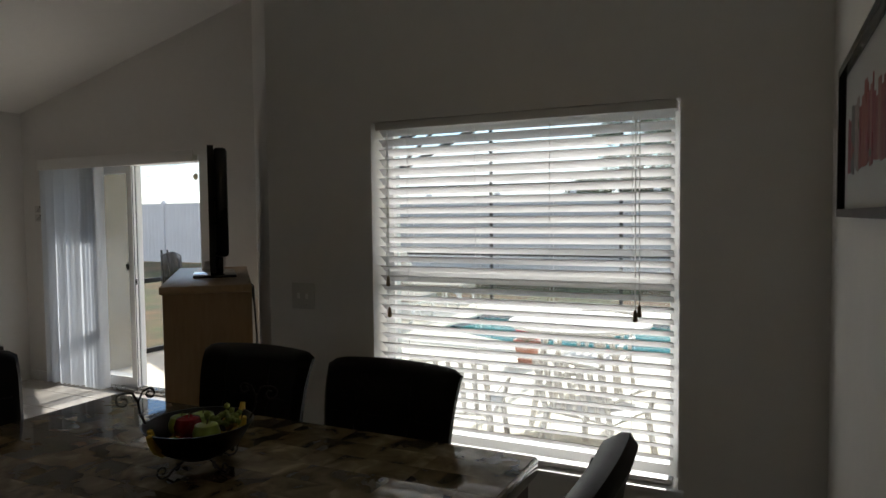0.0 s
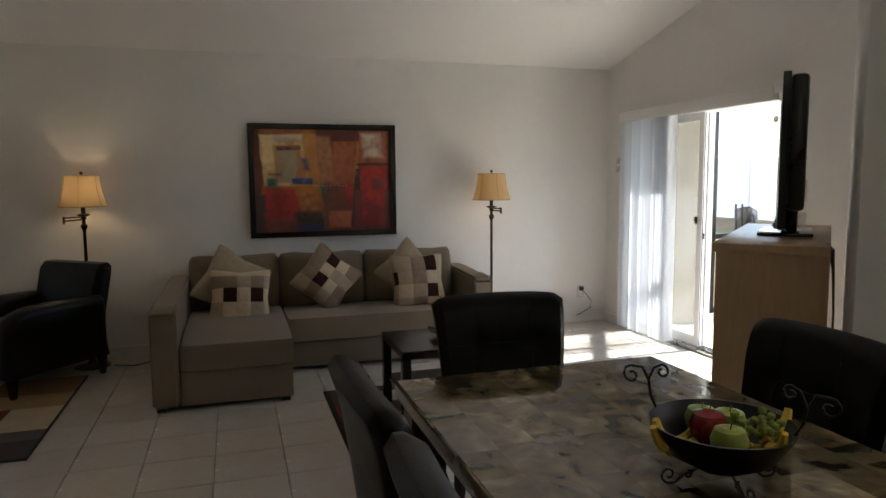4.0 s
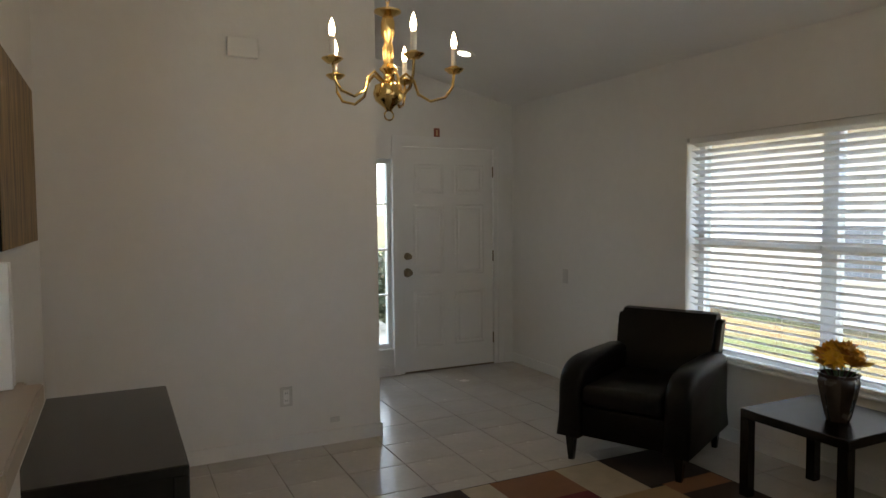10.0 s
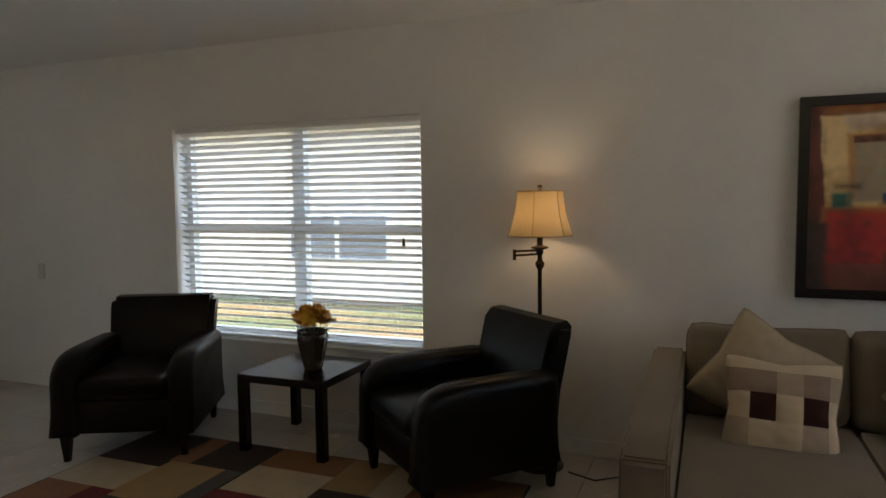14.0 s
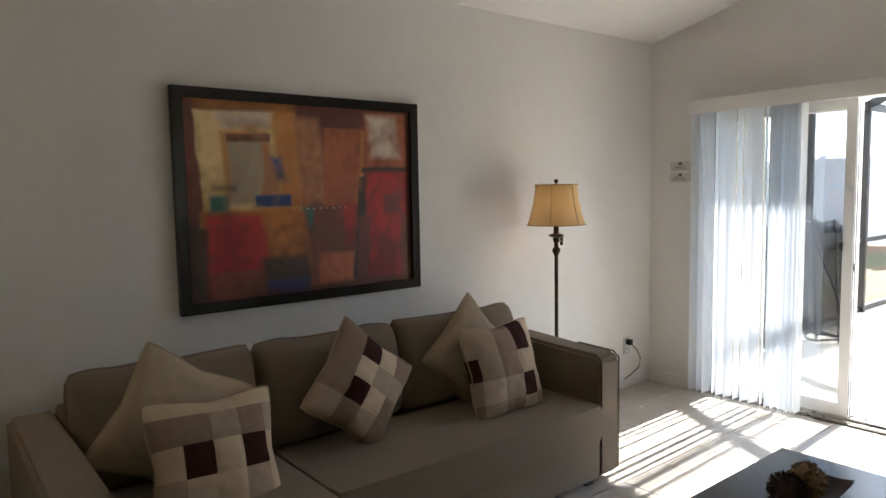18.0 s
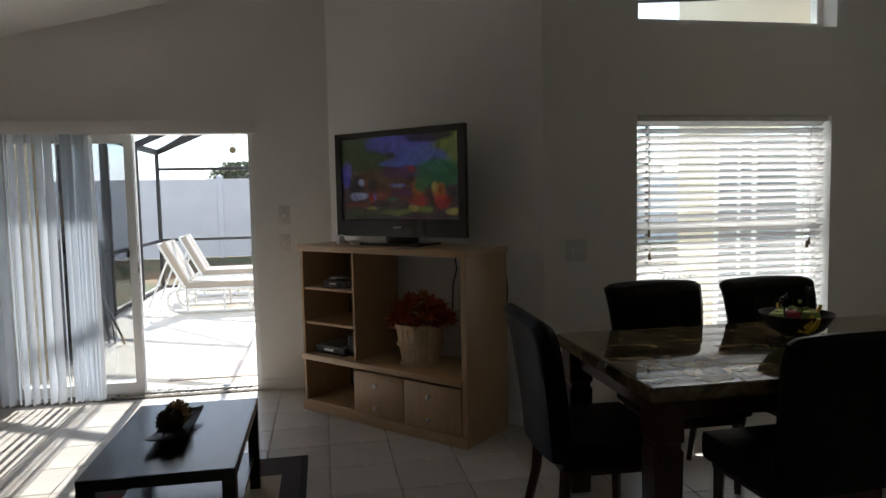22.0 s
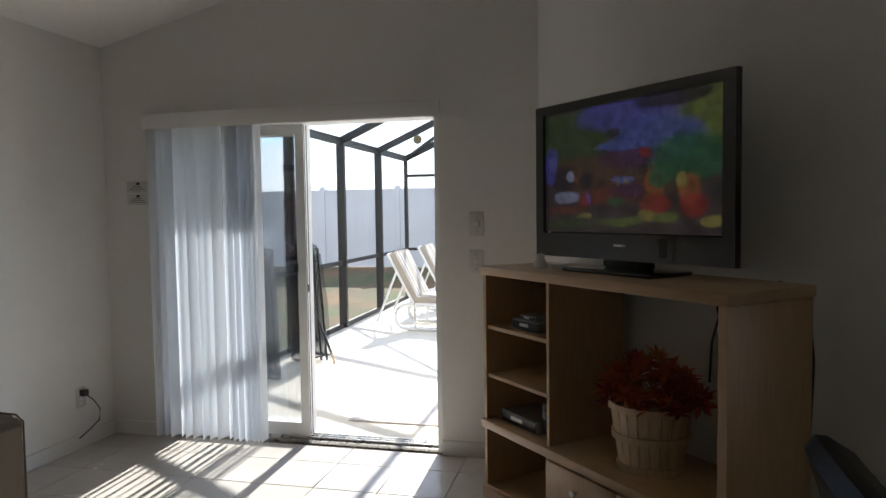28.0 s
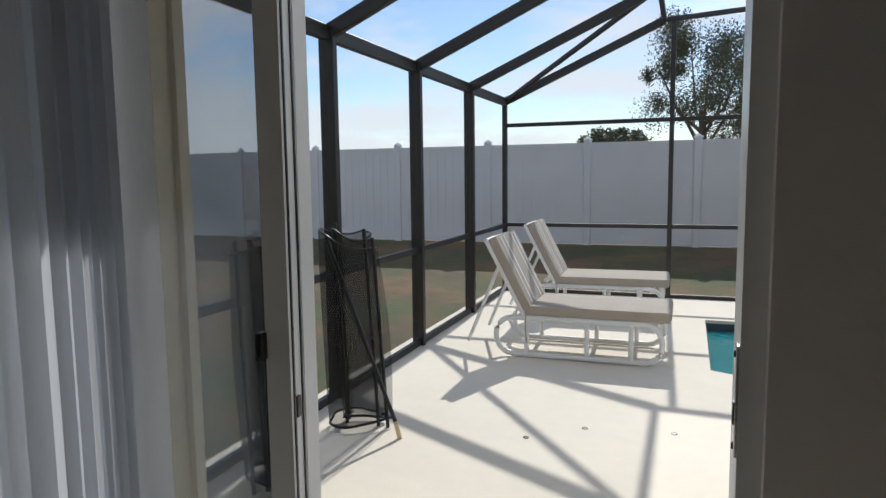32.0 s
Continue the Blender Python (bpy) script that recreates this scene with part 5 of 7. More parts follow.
def soft_box(u, v, b, e):
    """How far a point lies inside a box with soft edges, 0 to 1."""
    q = min(min(u - b[0], b[2] - u) / e, min(v - b[1], b[3] - v) / e * 0.75)
    q = max(0.0, min(1.0, q * 0.5 + 0.5))
    return q * q * (3 - 2 * q)


bm = bmesh.new()
gx, gz = 220, 168
tones = []
rows = []
for i in range(gx + 1):
    row = []
    for j in range(gz + 1):
        u, v = i / gx, j / gz
        row.append(bm.verts.new((0.016, (u - 0.5) * iw, (v - 0.5) * ih)))
        n1, n2, n3 = noise.noise(V(u * 9, v * 7, 0.3)), noise.noise(V(u * 30, v * 22, 1.7)), noise.noise(V(u * 4, v * 3.2, 5.1))
        col = Vector((0.10, 0.03, 0.02)) * (1 + n3)
        for k, (nm, b, slant) in enumerate(patches):
            lean = slant * (v - (b[1] + b[3]) / 2) / max(0.2, b[3] - b[1])
            w = soft_box(u + 0.007 * n1 + 0.003 * n2 + lean, v + 0.007 * n3 + 0.003 * n2, b, 0.006 + 0.007 * (k % 3))
            if w > 0:
                w *= max(0.0, min(1.0, 0.93 + 0.9 * n2 * (0.5 + 0.5 * n1)))
                t = max(0.0, min(1.0, 0.2 + 0.75 * (v - b[1]) / (b[3] - b[1]) + 0.9 * noise.noise(V(u * 7 + k * 3.3, v * 6, k)) + 0.25 * n2))
                c1, c2 = PC[nm]
                col = col.lerp(Vector(c2).lerp(Vector(c1), t), w)
        tones.append((min(0.9, col.x * 1.35), col.y * 1.3, col.z * 1.25, 1.0))
    rows.append(row)
for i in range(gx):
    for j in range(gz):
        bm.faces.new((rows[i][j], rows[i + 1][j], rows[i + 1][j + 1], rows[i][j + 1]))
PAINT = mat("oil_paint", (0.5, 0.5, 0.5), 0.5, scale=20, vary=0.12, bump=0.35, bscale=55)
pn, pl = PAINT.node_tree.nodes, PAINT.node_tree.links
pa = pn.new("ShaderNodeAttribute")
pa.attribute_name = "pigment"
pl.new(pa.outputs["Color"], pn["Hue/Saturation/Value"].inputs["Color"])
bm.verts.index_update()
pme = mesh_of("canvas", bm, PAINT)
att = pme.color_attributes.new("pigment", "FLOAT_COLOR", "POINT")
for k, t in enumerate(tones):
    att.data[k].color = t
canvas = new("canvas", pme)
canvas.parent = art
part("backing", B(0.002, 0.0155, -iw / 2, iw / 2, -ih / 2, ih / 2), BLACKWOOD, art, smooth=False)
LETTER = mat("pale_lettering", (0.42, 0.36, 0.28), 0.6)
for i in range(9):
    part("lettering_bar", B(0.0162, 0.0168, -0.09 + 0.034 * i, -0.09 + 0.034 * i + random.uniform(0.006, 0.016), -0.048, -0.040), LETTER, canvas, smooth=False)

# Rugs of joined rectangles.
RC = [mat("rug_" + n, c, 0.95, scale=9, vary=0.14, bump=0.5, bscale=260) for n, c in (("cream", (0.44, 0.36, 0.25)), ("gold", (0.32, 0.21, 0.095)), ("brown", (0.045, 0.027, 0.022)), ("red", (0.135, 0.014, 0.016)), ("orange", (0.24, 0.11, 0.048)), ("grey", (0.085, 0.075, 0.065)))]
RUGB = mat("rug_edge", (0.02, 0.016, 0.014), 0.95, scale=9, vary=0.2)


def rug(x0, x1, y0, y1, rows, label, border):
    ob = thing("area_rug", pose(0, 0, 0), label, "rug")
    part("backing", rbox(x0, x1, y0, y1, 0.0, 0.009, 0.002, 1), RUGB, ob)
    b = border
    tot = sum(w for w, _ in rows) or 1
    x = x0 + b
    for w, cells in rows:
        xa, xb = x, x + (x1 - x0 - 2 * b) * w / tot
        ct_ = sum(c[1] for c in cells)
        y = y0 + b
        for col, cw in cells:
            yb = y + (y1 - y0 - 2 * b) * cw / ct_
            part("patch", rbox(xa, xb, y, yb, 0.0085, 0.0125 + 0.001 * random.random(), 0.0012, 1), RC[col], ob)
            y = yb
        x = xb
    return ob


# Colours: 0 cream 1 gold 2 brown 3 red 4 orange 5 grey; rows from the window out, cells along the wall.
rug_strip_window = [(2, -4.82, -4.38, -2.48, -2.07), (4, -4.82, -4.47, -2.07, -1.93), (2, -4.82, -4.47, -1.93, -1.57), (4, -4.82, -4.58, -1.57, -1.11), (1, -4.82, -4.44, -1.11, -0.86), (0, -4.82, -4.44, -0.86, -0.68), (4, -4.82, -4.43, -0.68, -0.172)]
rug_strip_middle = [(0, -4.38, -4.08, -2.48, -2.05), (1, -4.47, -4.03, -2.05, -1.69), (5, -4.47, -4.03, -1.69, -1.585), (0, -4.58, -4.27, -1.57, -1.11), (3, -4.27, -3.88, -1.585, -1.10), (2, -4.44, -4.26, -1.11, -0.69), (5, -4.26, -4.05, -1.10, -0.69), (1, -4.43, -4.14, -0.69, -0.172), (3, -4.14, -3.72, -0.69, -0.46), (0, -4.14, -3.72, -0.46, -0.172), (1, -4.05, -3.66, -1.10, -0.69)]
rug_strip_room = [(4, -4.08, -3.67, -2.48, -2.18), (3, -4.08, -3.67, -2.18, -2.03), (2, -4.03, -3.74, -2.03, -1.585), (4, -3.88, -3.73, -1.585, -1.10), (0, -3.67, -3.50, -2.48, -2.03), (5, -3.74, -3.45, -2.03, -1.90), (0, -3.74, -3.45, -1.90, -1.585), (1, -3.73, -3.302, -1.585, -1.28), (2, -3.73, -3.302, -1.28, -1.10), (4, -3.66, -3.302, -1.10, -0.70),
                  (5, -3.72, -3.56, -0.70, -0.172), (2, -3.56, -3.302, -0.70, -0.172), (2, -3.50, -3.302, -2.48, -2.03), (3, -3.45, -3.302, -2.03, -1.585)]
big_rug = rug(-4.835, -3.29, -2.495, -0.16, [], "patchwork rug of cream, gold, brown and red rectangles", 0.012)
for strip in (rug_strip_window, rug_strip_middle, rug_strip_room):
    for col, xa, xb, ya, yb in strip:
        part("patch", rbox(xa, xb, ya, yb, 0.0085, 0.0125 + 0.001 * random.random(), 0.0012, 1), RC[col], big_rug)
rug(-3.91, -2.84, 1.40, 2.97, [
    (0.12, [(2, 1.0)]),
    (0.25, [(2, .25), (0, .22), (2, .3), (3, .3), (2, .25)]),
    (0.25, [(3, .3), (5, .3), (2, .3), (1, .2), (2, .3)]),
    (0.25, [(2, .3), (0, .25), (3, .35), (2, .2), (5, .3)]),
    (0.25, [(5, .2), (3, .3), (2, .4), (0, .25), (2, .2)]),
    (0.12, [(2, 1.0)]),
], "dark bordered patchwork rug under the coffee table", 0.03)

# Vase with yellow flowers on the side table.
vase = thing("flower_vase", pose(-4.95, -1.455, 0.45), "dark ridged vase with a bunch of yellow flowers", "vase")
VASEM = mat("dark_glaze", (0.055, 0.038, 0.028), 0.25, scale=14, vary=0.3)
bm = L([(0, 0), (0.046, 0), (0.052, 0.015), (0.074, 0.12), (0.086, 0.185), (0.080, 0.205), (0.088, 0.222), (0.076, 0.222), (0.068, 0.20), (0, 0.19)], 36)
for v in bm.verts:
    r = math.hypot(v.co.x, v.co.y)
    if r > 0.04:
        k = 1 + 0.05 * math.cos(9 * math.atan2(v.co.y, v.co.x))
        v.co.x, v.co.y = v.co.x * k, v.co.y * k
part("vase", bm, VASEM, vase)
YEL = [mat("petal_yellow", (0.75, 0.40, 0.02), 0.6, scale=30, vary=0.25), mat("petal_amber", (0.62, 0.25, 0.012), 0.6, scale=30, vary=0.25)]
GREEN = mat("stem_green", (0.06, 0.12, 0.03), 0.6, scale=10, vary=0.2)


def bloom(parent, c, r, mats, seed, petals=16):
    rnd = random.Random(seed)
    bm = bmesh.new()
    for layer in range(3):
        for k in range(petals):
            a = 2 * math.pi * k / petals + layer * 0.2 + rnd.uniform(-0.1, 0.1)
            up = 0.15 + 0.4 * layer + rnd.uniform(-0.15, 0.15)
            ln = r * (1 - 0.22 * layer) * rnd.uniform(0.85, 1.1)
            d = V(math.cos(a) * math.cos(up), math.sin(a) * math.cos(up), math.sin(up))
            s = V(-math.sin(a), math.cos(a), 0) * ln * 0.16
            p = [V(0, 0, 0), d * ln * 0.5 + s, d * ln, d * ln * 0.5 - s, d * ln * 0.5 + V(0, 0, ln * 0.06)]
            v = [bm.verts.new(q) for q in p]
            bm.faces.new((v[0], v[1], v[4]))
            bm.faces.new((v[1], v[2], v[4]))
            bm.faces.new((v[2], v[3], v[4]))
            bm.faces.new((v[3], v[0], v[4]))
    ob = part("flower", bm, mats, parent)
    ob.matrix_local = Matrix.Translation(c) @ Euler((rnd.uniform(-0.7, 0.7), rnd.uniform(-0.7, 0.7), 0)).to_matrix().to_4x4()
    return ob


rnd = random.Random(4)
for i in range(15):
    a, q = i * 2.399, math.sqrt((i + 0.5) / 15)
    c = V(0.088 * q * math.cos(a), 0.088 * q * math.sin(a), 0.25 + 0.075 * (1 - q * q) + rnd.uniform(-0.01, 0.01))
    bloom(vase, c + V(0, 0, 0.015), 0.070, YEL[i % 2], i)
    part("stem", T([(c.x * 0.3, c.y * 0.3, 0.18), (c.x * 0.8, c.y * 0.8, 0.24), tuple(c)], 0.0025, 5), GREEN, vase)

# Tray and dried ball on the coffee table.
tray = thing("decor_tray", pose(-3.355, 2.185, 0.4522, 0, 0, 88), "dark curved narrow tray on the coffee table", "tray")
bm = bmesh.new()
g = [[None] * 13 for _ in range(13)]
for s, off in ((0, 0.0), (1, 0.008)):
    for i in range(13):
        for j in range(13):
            u, v = -1 + i / 6, -1 + j / 6
            g[i][j] = bm.verts.new((u * 0.20, v * (0.066 + 0.010 * u * u), 0.001 + off + 0.032 * abs(u) ** 2.5 + 0.012 * abs(v) ** 3))
    for i in range(12):
        for j in range(12):
            bm.faces.new((g[i][j], g[i + 1][j], g[i + 1][j + 1], g[i][j + 1]))
part("tray", bm, mat("tray_wood", (0.03, 0.017, 0.012), 0.5, scale=8, vary=0.3, spec=0.2), tray)


def twig_ball(at, r, color, label, seed):
    ob = thing("decor_ball", at, label, "ornament")
    rnd = random.Random(seed)
    bm = bmesh.new()
    ball(bm, (0, 0, 0), r * 0.86, sub=2)
    for k in range(240):
        d = V(rnd.gauss(0, 1), rnd.gauss(0, 1), rnd.gauss(0, 1)).normalized()
        s = d.cross(V(rnd.gauss(0, 1), rnd.gauss(0, 1), rnd.gauss(0, 1))).normalized()
        w = d.cross(s)
        p = [d * r * 0.8 + s * r * 0.09, d * r * 0.8 + w * r * 0.09, d * r * 0.8 - (s + w) * r * 0.07, d * r * rnd.uniform(0.98, 1.1) + s * r * 0.1]
        v = [bm.verts.new(q) for q in p]
        for f in ((0, 1, 3), (1, 2, 3), (2, 0, 3)):
            bm.faces.new([v[i] for i in f])
    part("ball", bm, mat("dried_" + str(seed), color, 0.9, scale=20, vary=0.3), ob)


twig_ball(pose(-3.362, 2.12, 0.5195), 0.057, (0.035, 0.022, 0.016), "dark twig ball resting in the tray", 1)
twig_ball(pose(-3.352, 2.233, 0.5205), 0.058, (0.20, 0.13, 0.055), "golden dried pod ball resting in the tray", 2)


# ---- television corner ----
cab = thing("media_cabinet", pose(-2.872, 3.85, 0, 0, 0, -47.2), "maple media cabinet with open shelves and drawers", "cabinet")
CW, CD, CH = 1.345, 0.43, 1.115
part("top", rbox(-0.012, CW + 0.012, -0.015, CD, CH - 0.04, CH, 0.006), MAPLE, cab)
part("side_panel", rbox(0, 0.022, 0, CD, 0, CH - 0.04, 0.002, 1), MAPLEV, cab)
part("side_panel", rbox(CW - 0.036, CW, 0, CD, 0, CH - 0.04, 0.002, 1), MAPLEV, cab)
part("divider", rbox(0.467, 0.485, 0.005, CD, 0.388, CH - 0.04, 0.002, 1), MAPLEV, cab)
part("divider", rbox(0.459, 0.477, 0.005, CD, 0.07, 0.348, 0.002, 1), MAPLEV, cab)
part("middle_shelf", rbox(-0.004, CW - 0.03, -0.018, CD, 0.348, 0.388, 0.005), MAPLE, cab)
part("bottom_shelf", rbox(0.022, CW - 0.036, 0.0, CD, 0.055, 0.072, 0.002, 1), MAPLE, cab)
part("plinth", rbox(-0.006, CW + 0.004, -0.012, 0.02, 0.0, 0.062, 0.003), MAPLE, cab)
for z in (0.588, 0.818):
    part("shelf", rbox(0.022, 0.467, 0.01, CD - 0.02, z, z + 0.018, 0.002, 1), MAPLE, cab)
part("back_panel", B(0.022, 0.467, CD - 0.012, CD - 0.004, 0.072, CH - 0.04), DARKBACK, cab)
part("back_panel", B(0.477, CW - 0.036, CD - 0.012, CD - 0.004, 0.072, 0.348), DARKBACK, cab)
for x0, x1 in ((0.474, 0.879), (0.885, CW - 0.040)):
    d = part("drawer", rbox(x0, x1, -0.008, 0.012, 0.066, 0.334, 0.003), MAPLEV, cab)
    for z in (0.124, 0.261):
        bm = L([(0, 0), (0.007, 0), (0.006, 0.012), (0.014, 0.02), (0.013, 0.027), (0, 0.03)], 14)
        bmesh.ops.transform(bm, matrix=pose((x0 + x1) / 2 - 0.01, -0.008, z, 90, 0, 0), verts=bm.verts)
        part("knob", bm, NICKEL, d, "round satin metal knob")
cab_m = cab.matrix_world.copy()


def set_box(x, y, z, w, dp, h, label, name="media_player"):
    ob = thing(name, pose(-2.872, 3.85, 0, 0, 0, -47.2) @ pose(x, y, z), label, "electronics")
    part("case", rbox(0, w, 0, dp, 0, h, 0.004), GREYP, ob)
    part("front_panel", rbox(0.004, w - 0.004, -0.003, 0.002, 0.006, h - 0.006, 0.001, 1), PLASTICB, ob)
    part("display", B(w * 0.3, w * 0.62, -0.0045, -0.0028, h * 0.4, h * 0.7), NICKEL, ob)
    return ob


set_box(0.15, 0.06, 0.836, 0.20, 0.18, 0.045, "small grey cable box on the upper cabinet shelf", "cable_box")
set_box(0.18, 0.08, 0.8815, 0.12, 0.10, 0.02, "thin black remote receiver on a cable box", "receiver_box")
set_box(0.07, 0.05, 0.388, 0.27, 0.20, 0.055, "grey disc player in the cabinet", "disc_player")
sp = thing("small_speaker", cab_m @ pose(0.365, 0.12, 0.388), "small black upright speaker in the cabinet", "speaker")
part("case", rbox(-0.03, 0.03, -0.04, 0.04, 0, 0.14, 0.012), PLASTICB, sp)
bm = T([(0.98, 0.40, 1.07), (0.985, 0.42, 0.96), (0.95, 0.425, 0.86), (0.94, 0.425, 0.70)], 0.005, 6)
c = tagged(part("tv_cord", bm, PLASTICB), "black television cord hanging behind the cabinet", "cord")
c.matrix_world = cab_m
cbs = thing("cable_bundle", cab_m, "loose black cables hanging behind the cabinet", "cable")
for k in range(5):
    x = CW - 0.05 + 0.008 * k
    part("cable", T([(CW - 0.12, CD - 0.01, 1.115), (x, CD + 0.01, 1.10 - 0.02 * k), (x + 0.01, CD + 0.02, 0.85), (x - 0.01, CD + 0.02, 0.55 - 0.06 * k), (x, CD + 0.02, 0.30)], 0.004, 6), PLASTICB, cbs)

tv = thing("television", pose(-2.232, 3.517, 1.115, 0, 0, -45.5), "flat black television playing a bright cartoon", "television")
part("stand_base", rbox(-0.24, 0.24, -0.13, 0.11, 0.0, 0.018, 0.008), GLOSSB, tv)
part("stand_neck", rbox(-0.12, 0.12, -0.01, 0.04, 0.018, 0.14, 0.01), GLOSSB, tv)
part("body", rbox(-0.47, 0.47, -0.005, 0.065, 0.13, 0.72, 0.02), PLASTICB, tv)
bm = bmesh.new()
for a in ((-0.518, -0.468, 0.053, 0.724), (0.468, 0.518, 0.053, 0.724), (-0.468, 0.468, 0.053, 0.157), (-0.468, 0.468, 0.684, 0.724)):
    box(bm, a[0], a[1], -0.035, -0.003, a[2], a[3])
part("bezel", bm, GLOSSB, tv, smooth=False)
SCR = bpy.data.materials.new("tv_picture")
SCR.use_nodes = True
n, l = SCR.node_tree.nodes, SCR.node_tree.links
b = n["Principled BSDF"]
b.inputs["Base Color"].default_value, b.inputs["Roughness"].default_value = (0.01, 0.01, 0.012, 1), 0.22
at_ = n.new("ShaderNodeAttribute")
at_.attribute_name = "picture"
l.new(at_.outputs["Color"], b.inputs["Emission Color"])
b.inputs["Emission Strength"].default_value = 0.075
TVC = {"violet": (0.11, 0.10, 0.40), "sky": (0.10, 0.13, 0.40), "plum": (0.10, 0.03, 0.08), "brick": (0.20, 0.05, 0.03), "orange": (0.38, 0.12, 0.03), "red": (0.34, 0.04, 0.03), "lime": (0.18, 0.22, 0.05), "moss": (0.06, 0.09, 0.03), "green": (0.04, 0.14, 0.06), "shade": (0.03, 0.02, 0.03), "pale": (0.34, 0.34, 0.50), "earth": (0.12, 0.06, 0.03), "gold": (0.32, 0.26, 0.07)}
TV_SHAPES = (("moss", -.30, .60, .30, .10), ("lime", .33, .62, .22, .12), ("violet", .02, .66, .26, .07), ("sky", .16, .54, .22, .09), ("green", .30, .46, .18, .09), ("shade", .24, .685, .18, .035), ("moss", -.24, .50, .14, .09), ("earth", -.20, .44, .22, .06),
             ("earth", -.05, .36, .30, .07), ("plum", .02, .48, .15, .04), ("sky", -.02, .53, .12, .02), ("shade", -.05, .58, .035, .02), ("red", .11, .49, .03, .02), ("brick", -.10, .33, .16, .03), ("shade", -.34, .41, .07, .06), ("pale", -.32, .33, .075, .028), ("pale", -.30, .415, .028, .026), ("orange", -.268, .405, .016, .008),
             ("violet", -.42, .47, .04, .08), ("shade", -.20, .40, .04, .035), ("red", -.21, .31, .03, .025), ("violet", -.185, .325, .012, .03), ("sky", .0, .395, .06, .014), ("gold", -.02, .385, .008, .02), ("gold", .02, .385, .008, .02), ("plum", .03, .35, .09, .03), ("green", -.04, .31, .05, .015), ("orange", .16, .38, .05, .06),
             ("green", .18, .40, .05, .05), ("red", .16, .29, .07, .035), ("gold", .12, .25, .05, .022), ("lime", .21, .245, .06, .02), ("orange", .31, .35, .05, .05), ("red", .33, .29, .06, .045), ("gold", .28, .38, .025, .03), ("brick", -.33, .275, .12, .014), ("gold", -.21, .25, .04, .012), ("lime", -.02, .225, .12, .018), ("moss", -.30, .215, .15, .02), ("gold", .41, .23, .05, .022))
bm = bmesh.new()
nx_, nz_ = 150, 88
tones, rows = [], []
for i in range(nx_ + 1):
    row = []
    for j in range(nz_ + 1):
        x, z = -0.455 + 0.91 * i / nx_, 0.18 + 0.526 * j / nz_
        sx, sz = x * 0.468 / 0.455, 0.162 + 0.526 * j / nz_
        row.append(bm.verts.new((sx, -0.0185, sz)))
        w1, w2 = noise.noise(V(x * 14, z * 14, 2.2)), noise.noise(V(x * 45, z * 45, 7.7))
        col = Vector((0.07, 0.05, 0.05)) * (1 + 0.8 * w1)
        for k, (nm, cx, cz, rx, rz) in enumerate(TV_SHAPES):
            q = math.hypot((x - cx + 0.012 * w1) / rx, (z - cz + 0.010 * w1) / rz)
            if q < 1.15:
                w = max(0.0, min(1.0, (1.15 - q) / 0.32))
                col = col.lerp(Vector(TVC[nm]) * (1 + 0.5 * w2 + 0.35 * noise.noise(V(x * 20 + k, z * 20, k))), 0.9 * w)
        tones.append((max(0.0, col.x), max(0.0, col.y), max(0.0, col.z), 1.0))
    rows.append(row)
for i in range(nx_):
    for j in range(nz_):
        bm.faces.new((rows[i][j], rows[i + 1][j], rows[i + 1][j + 1], rows[i][j + 1]))
bm.verts.index_update()
sme = mesh_of("screen", bm, SCR)
att = sme.color_attributes.new("picture", "FLOAT_COLOR", "POINT")
for k, t in enumerate(tones):
    att.data[k].color = t
scr = new("screen", sme)
scr.parent = tv
part("panel", B(-0.468, 0.468, -0.018, -0.008, 0.162, 0.688), PLASTICB, tv, smooth=False)
part("logo_bar", B(-0.03, 0.03, -0.0365, -0.0345, 0.108, 0.117), NICKEL, tv)
part("tag", B(0.20, 0.235, -0.0365, -0.0345, 0.072, 0.15), PLASTICB, tv)
fg = thing("figurine", cab_m @ pose(0.22, 0.17, 1.115), "small white ornament beside the television", "ornament")
part("body", L([(0, 0), (0.03, 0), (0.032, 0.015), (0.018, 0.04), (0.02, 0.055), (0, 0.065)], 14), PLASTICW, fg)
fg2 = thing("small_dish", cab_m @ pose(0.33, 0.19, 1.115), "small white dish beside the television", "dish")
part("dish", L([(0, 0), (0.03, 0), (0.045, 0.02), (0.042, 0.02), (0.028, 0.004), (0, 0.004)], 18), PLASTICW, fg2)

# Bushel basket of autumn leaves.
bk = thing("leaf_basket", cab_m @ pose(0.85, 0.205, 0.388) @ Matrix.Diagonal((1.2, 1.2, 1.08, 1)), "pale wooden bushel basket of orange autumn leaves", "basket")
BASK = grainy("basket_wood", (0.66, 0.50, 0.32), (0.52, 0.37, 0.21), (14, 14, 1), 0.7)
for k in range(22):
    a0, a1 = 2 * math.pi * (k + 0.04) / 22, 2 * math.pi * (k + 0.96) / 22
    bm = bmesh.new()
    vs = []
    for a in (a0, a1):
        for r, z in ((0.098, 0.0), (0.128, 0.235), (0.123, 0.235), (0.093, 0.0)):
            vs.append(bm.verts.new((r * math.cos(a), r * math.sin(a), z)))
    for f in ((0, 1, 5, 4), (3, 2, 6, 7), (0, 3, 7, 4), (1, 2, 6, 5), (0, 1, 2, 3), (4, 5, 6, 7)):
        bm.faces.new([vs[i] for i in f])
    part("slat", bm, BASK, bk, smooth=False)
for r, z in ((0.129, 0.225), (0.117, 0.12), (0.102, 0.012)):
    part("band", L([(r, z - 0.012), (r + 0.005, z - 0.012), (r + 0.006, z + 0.012), (r, z + 0.012)], 28), BASK, bk)
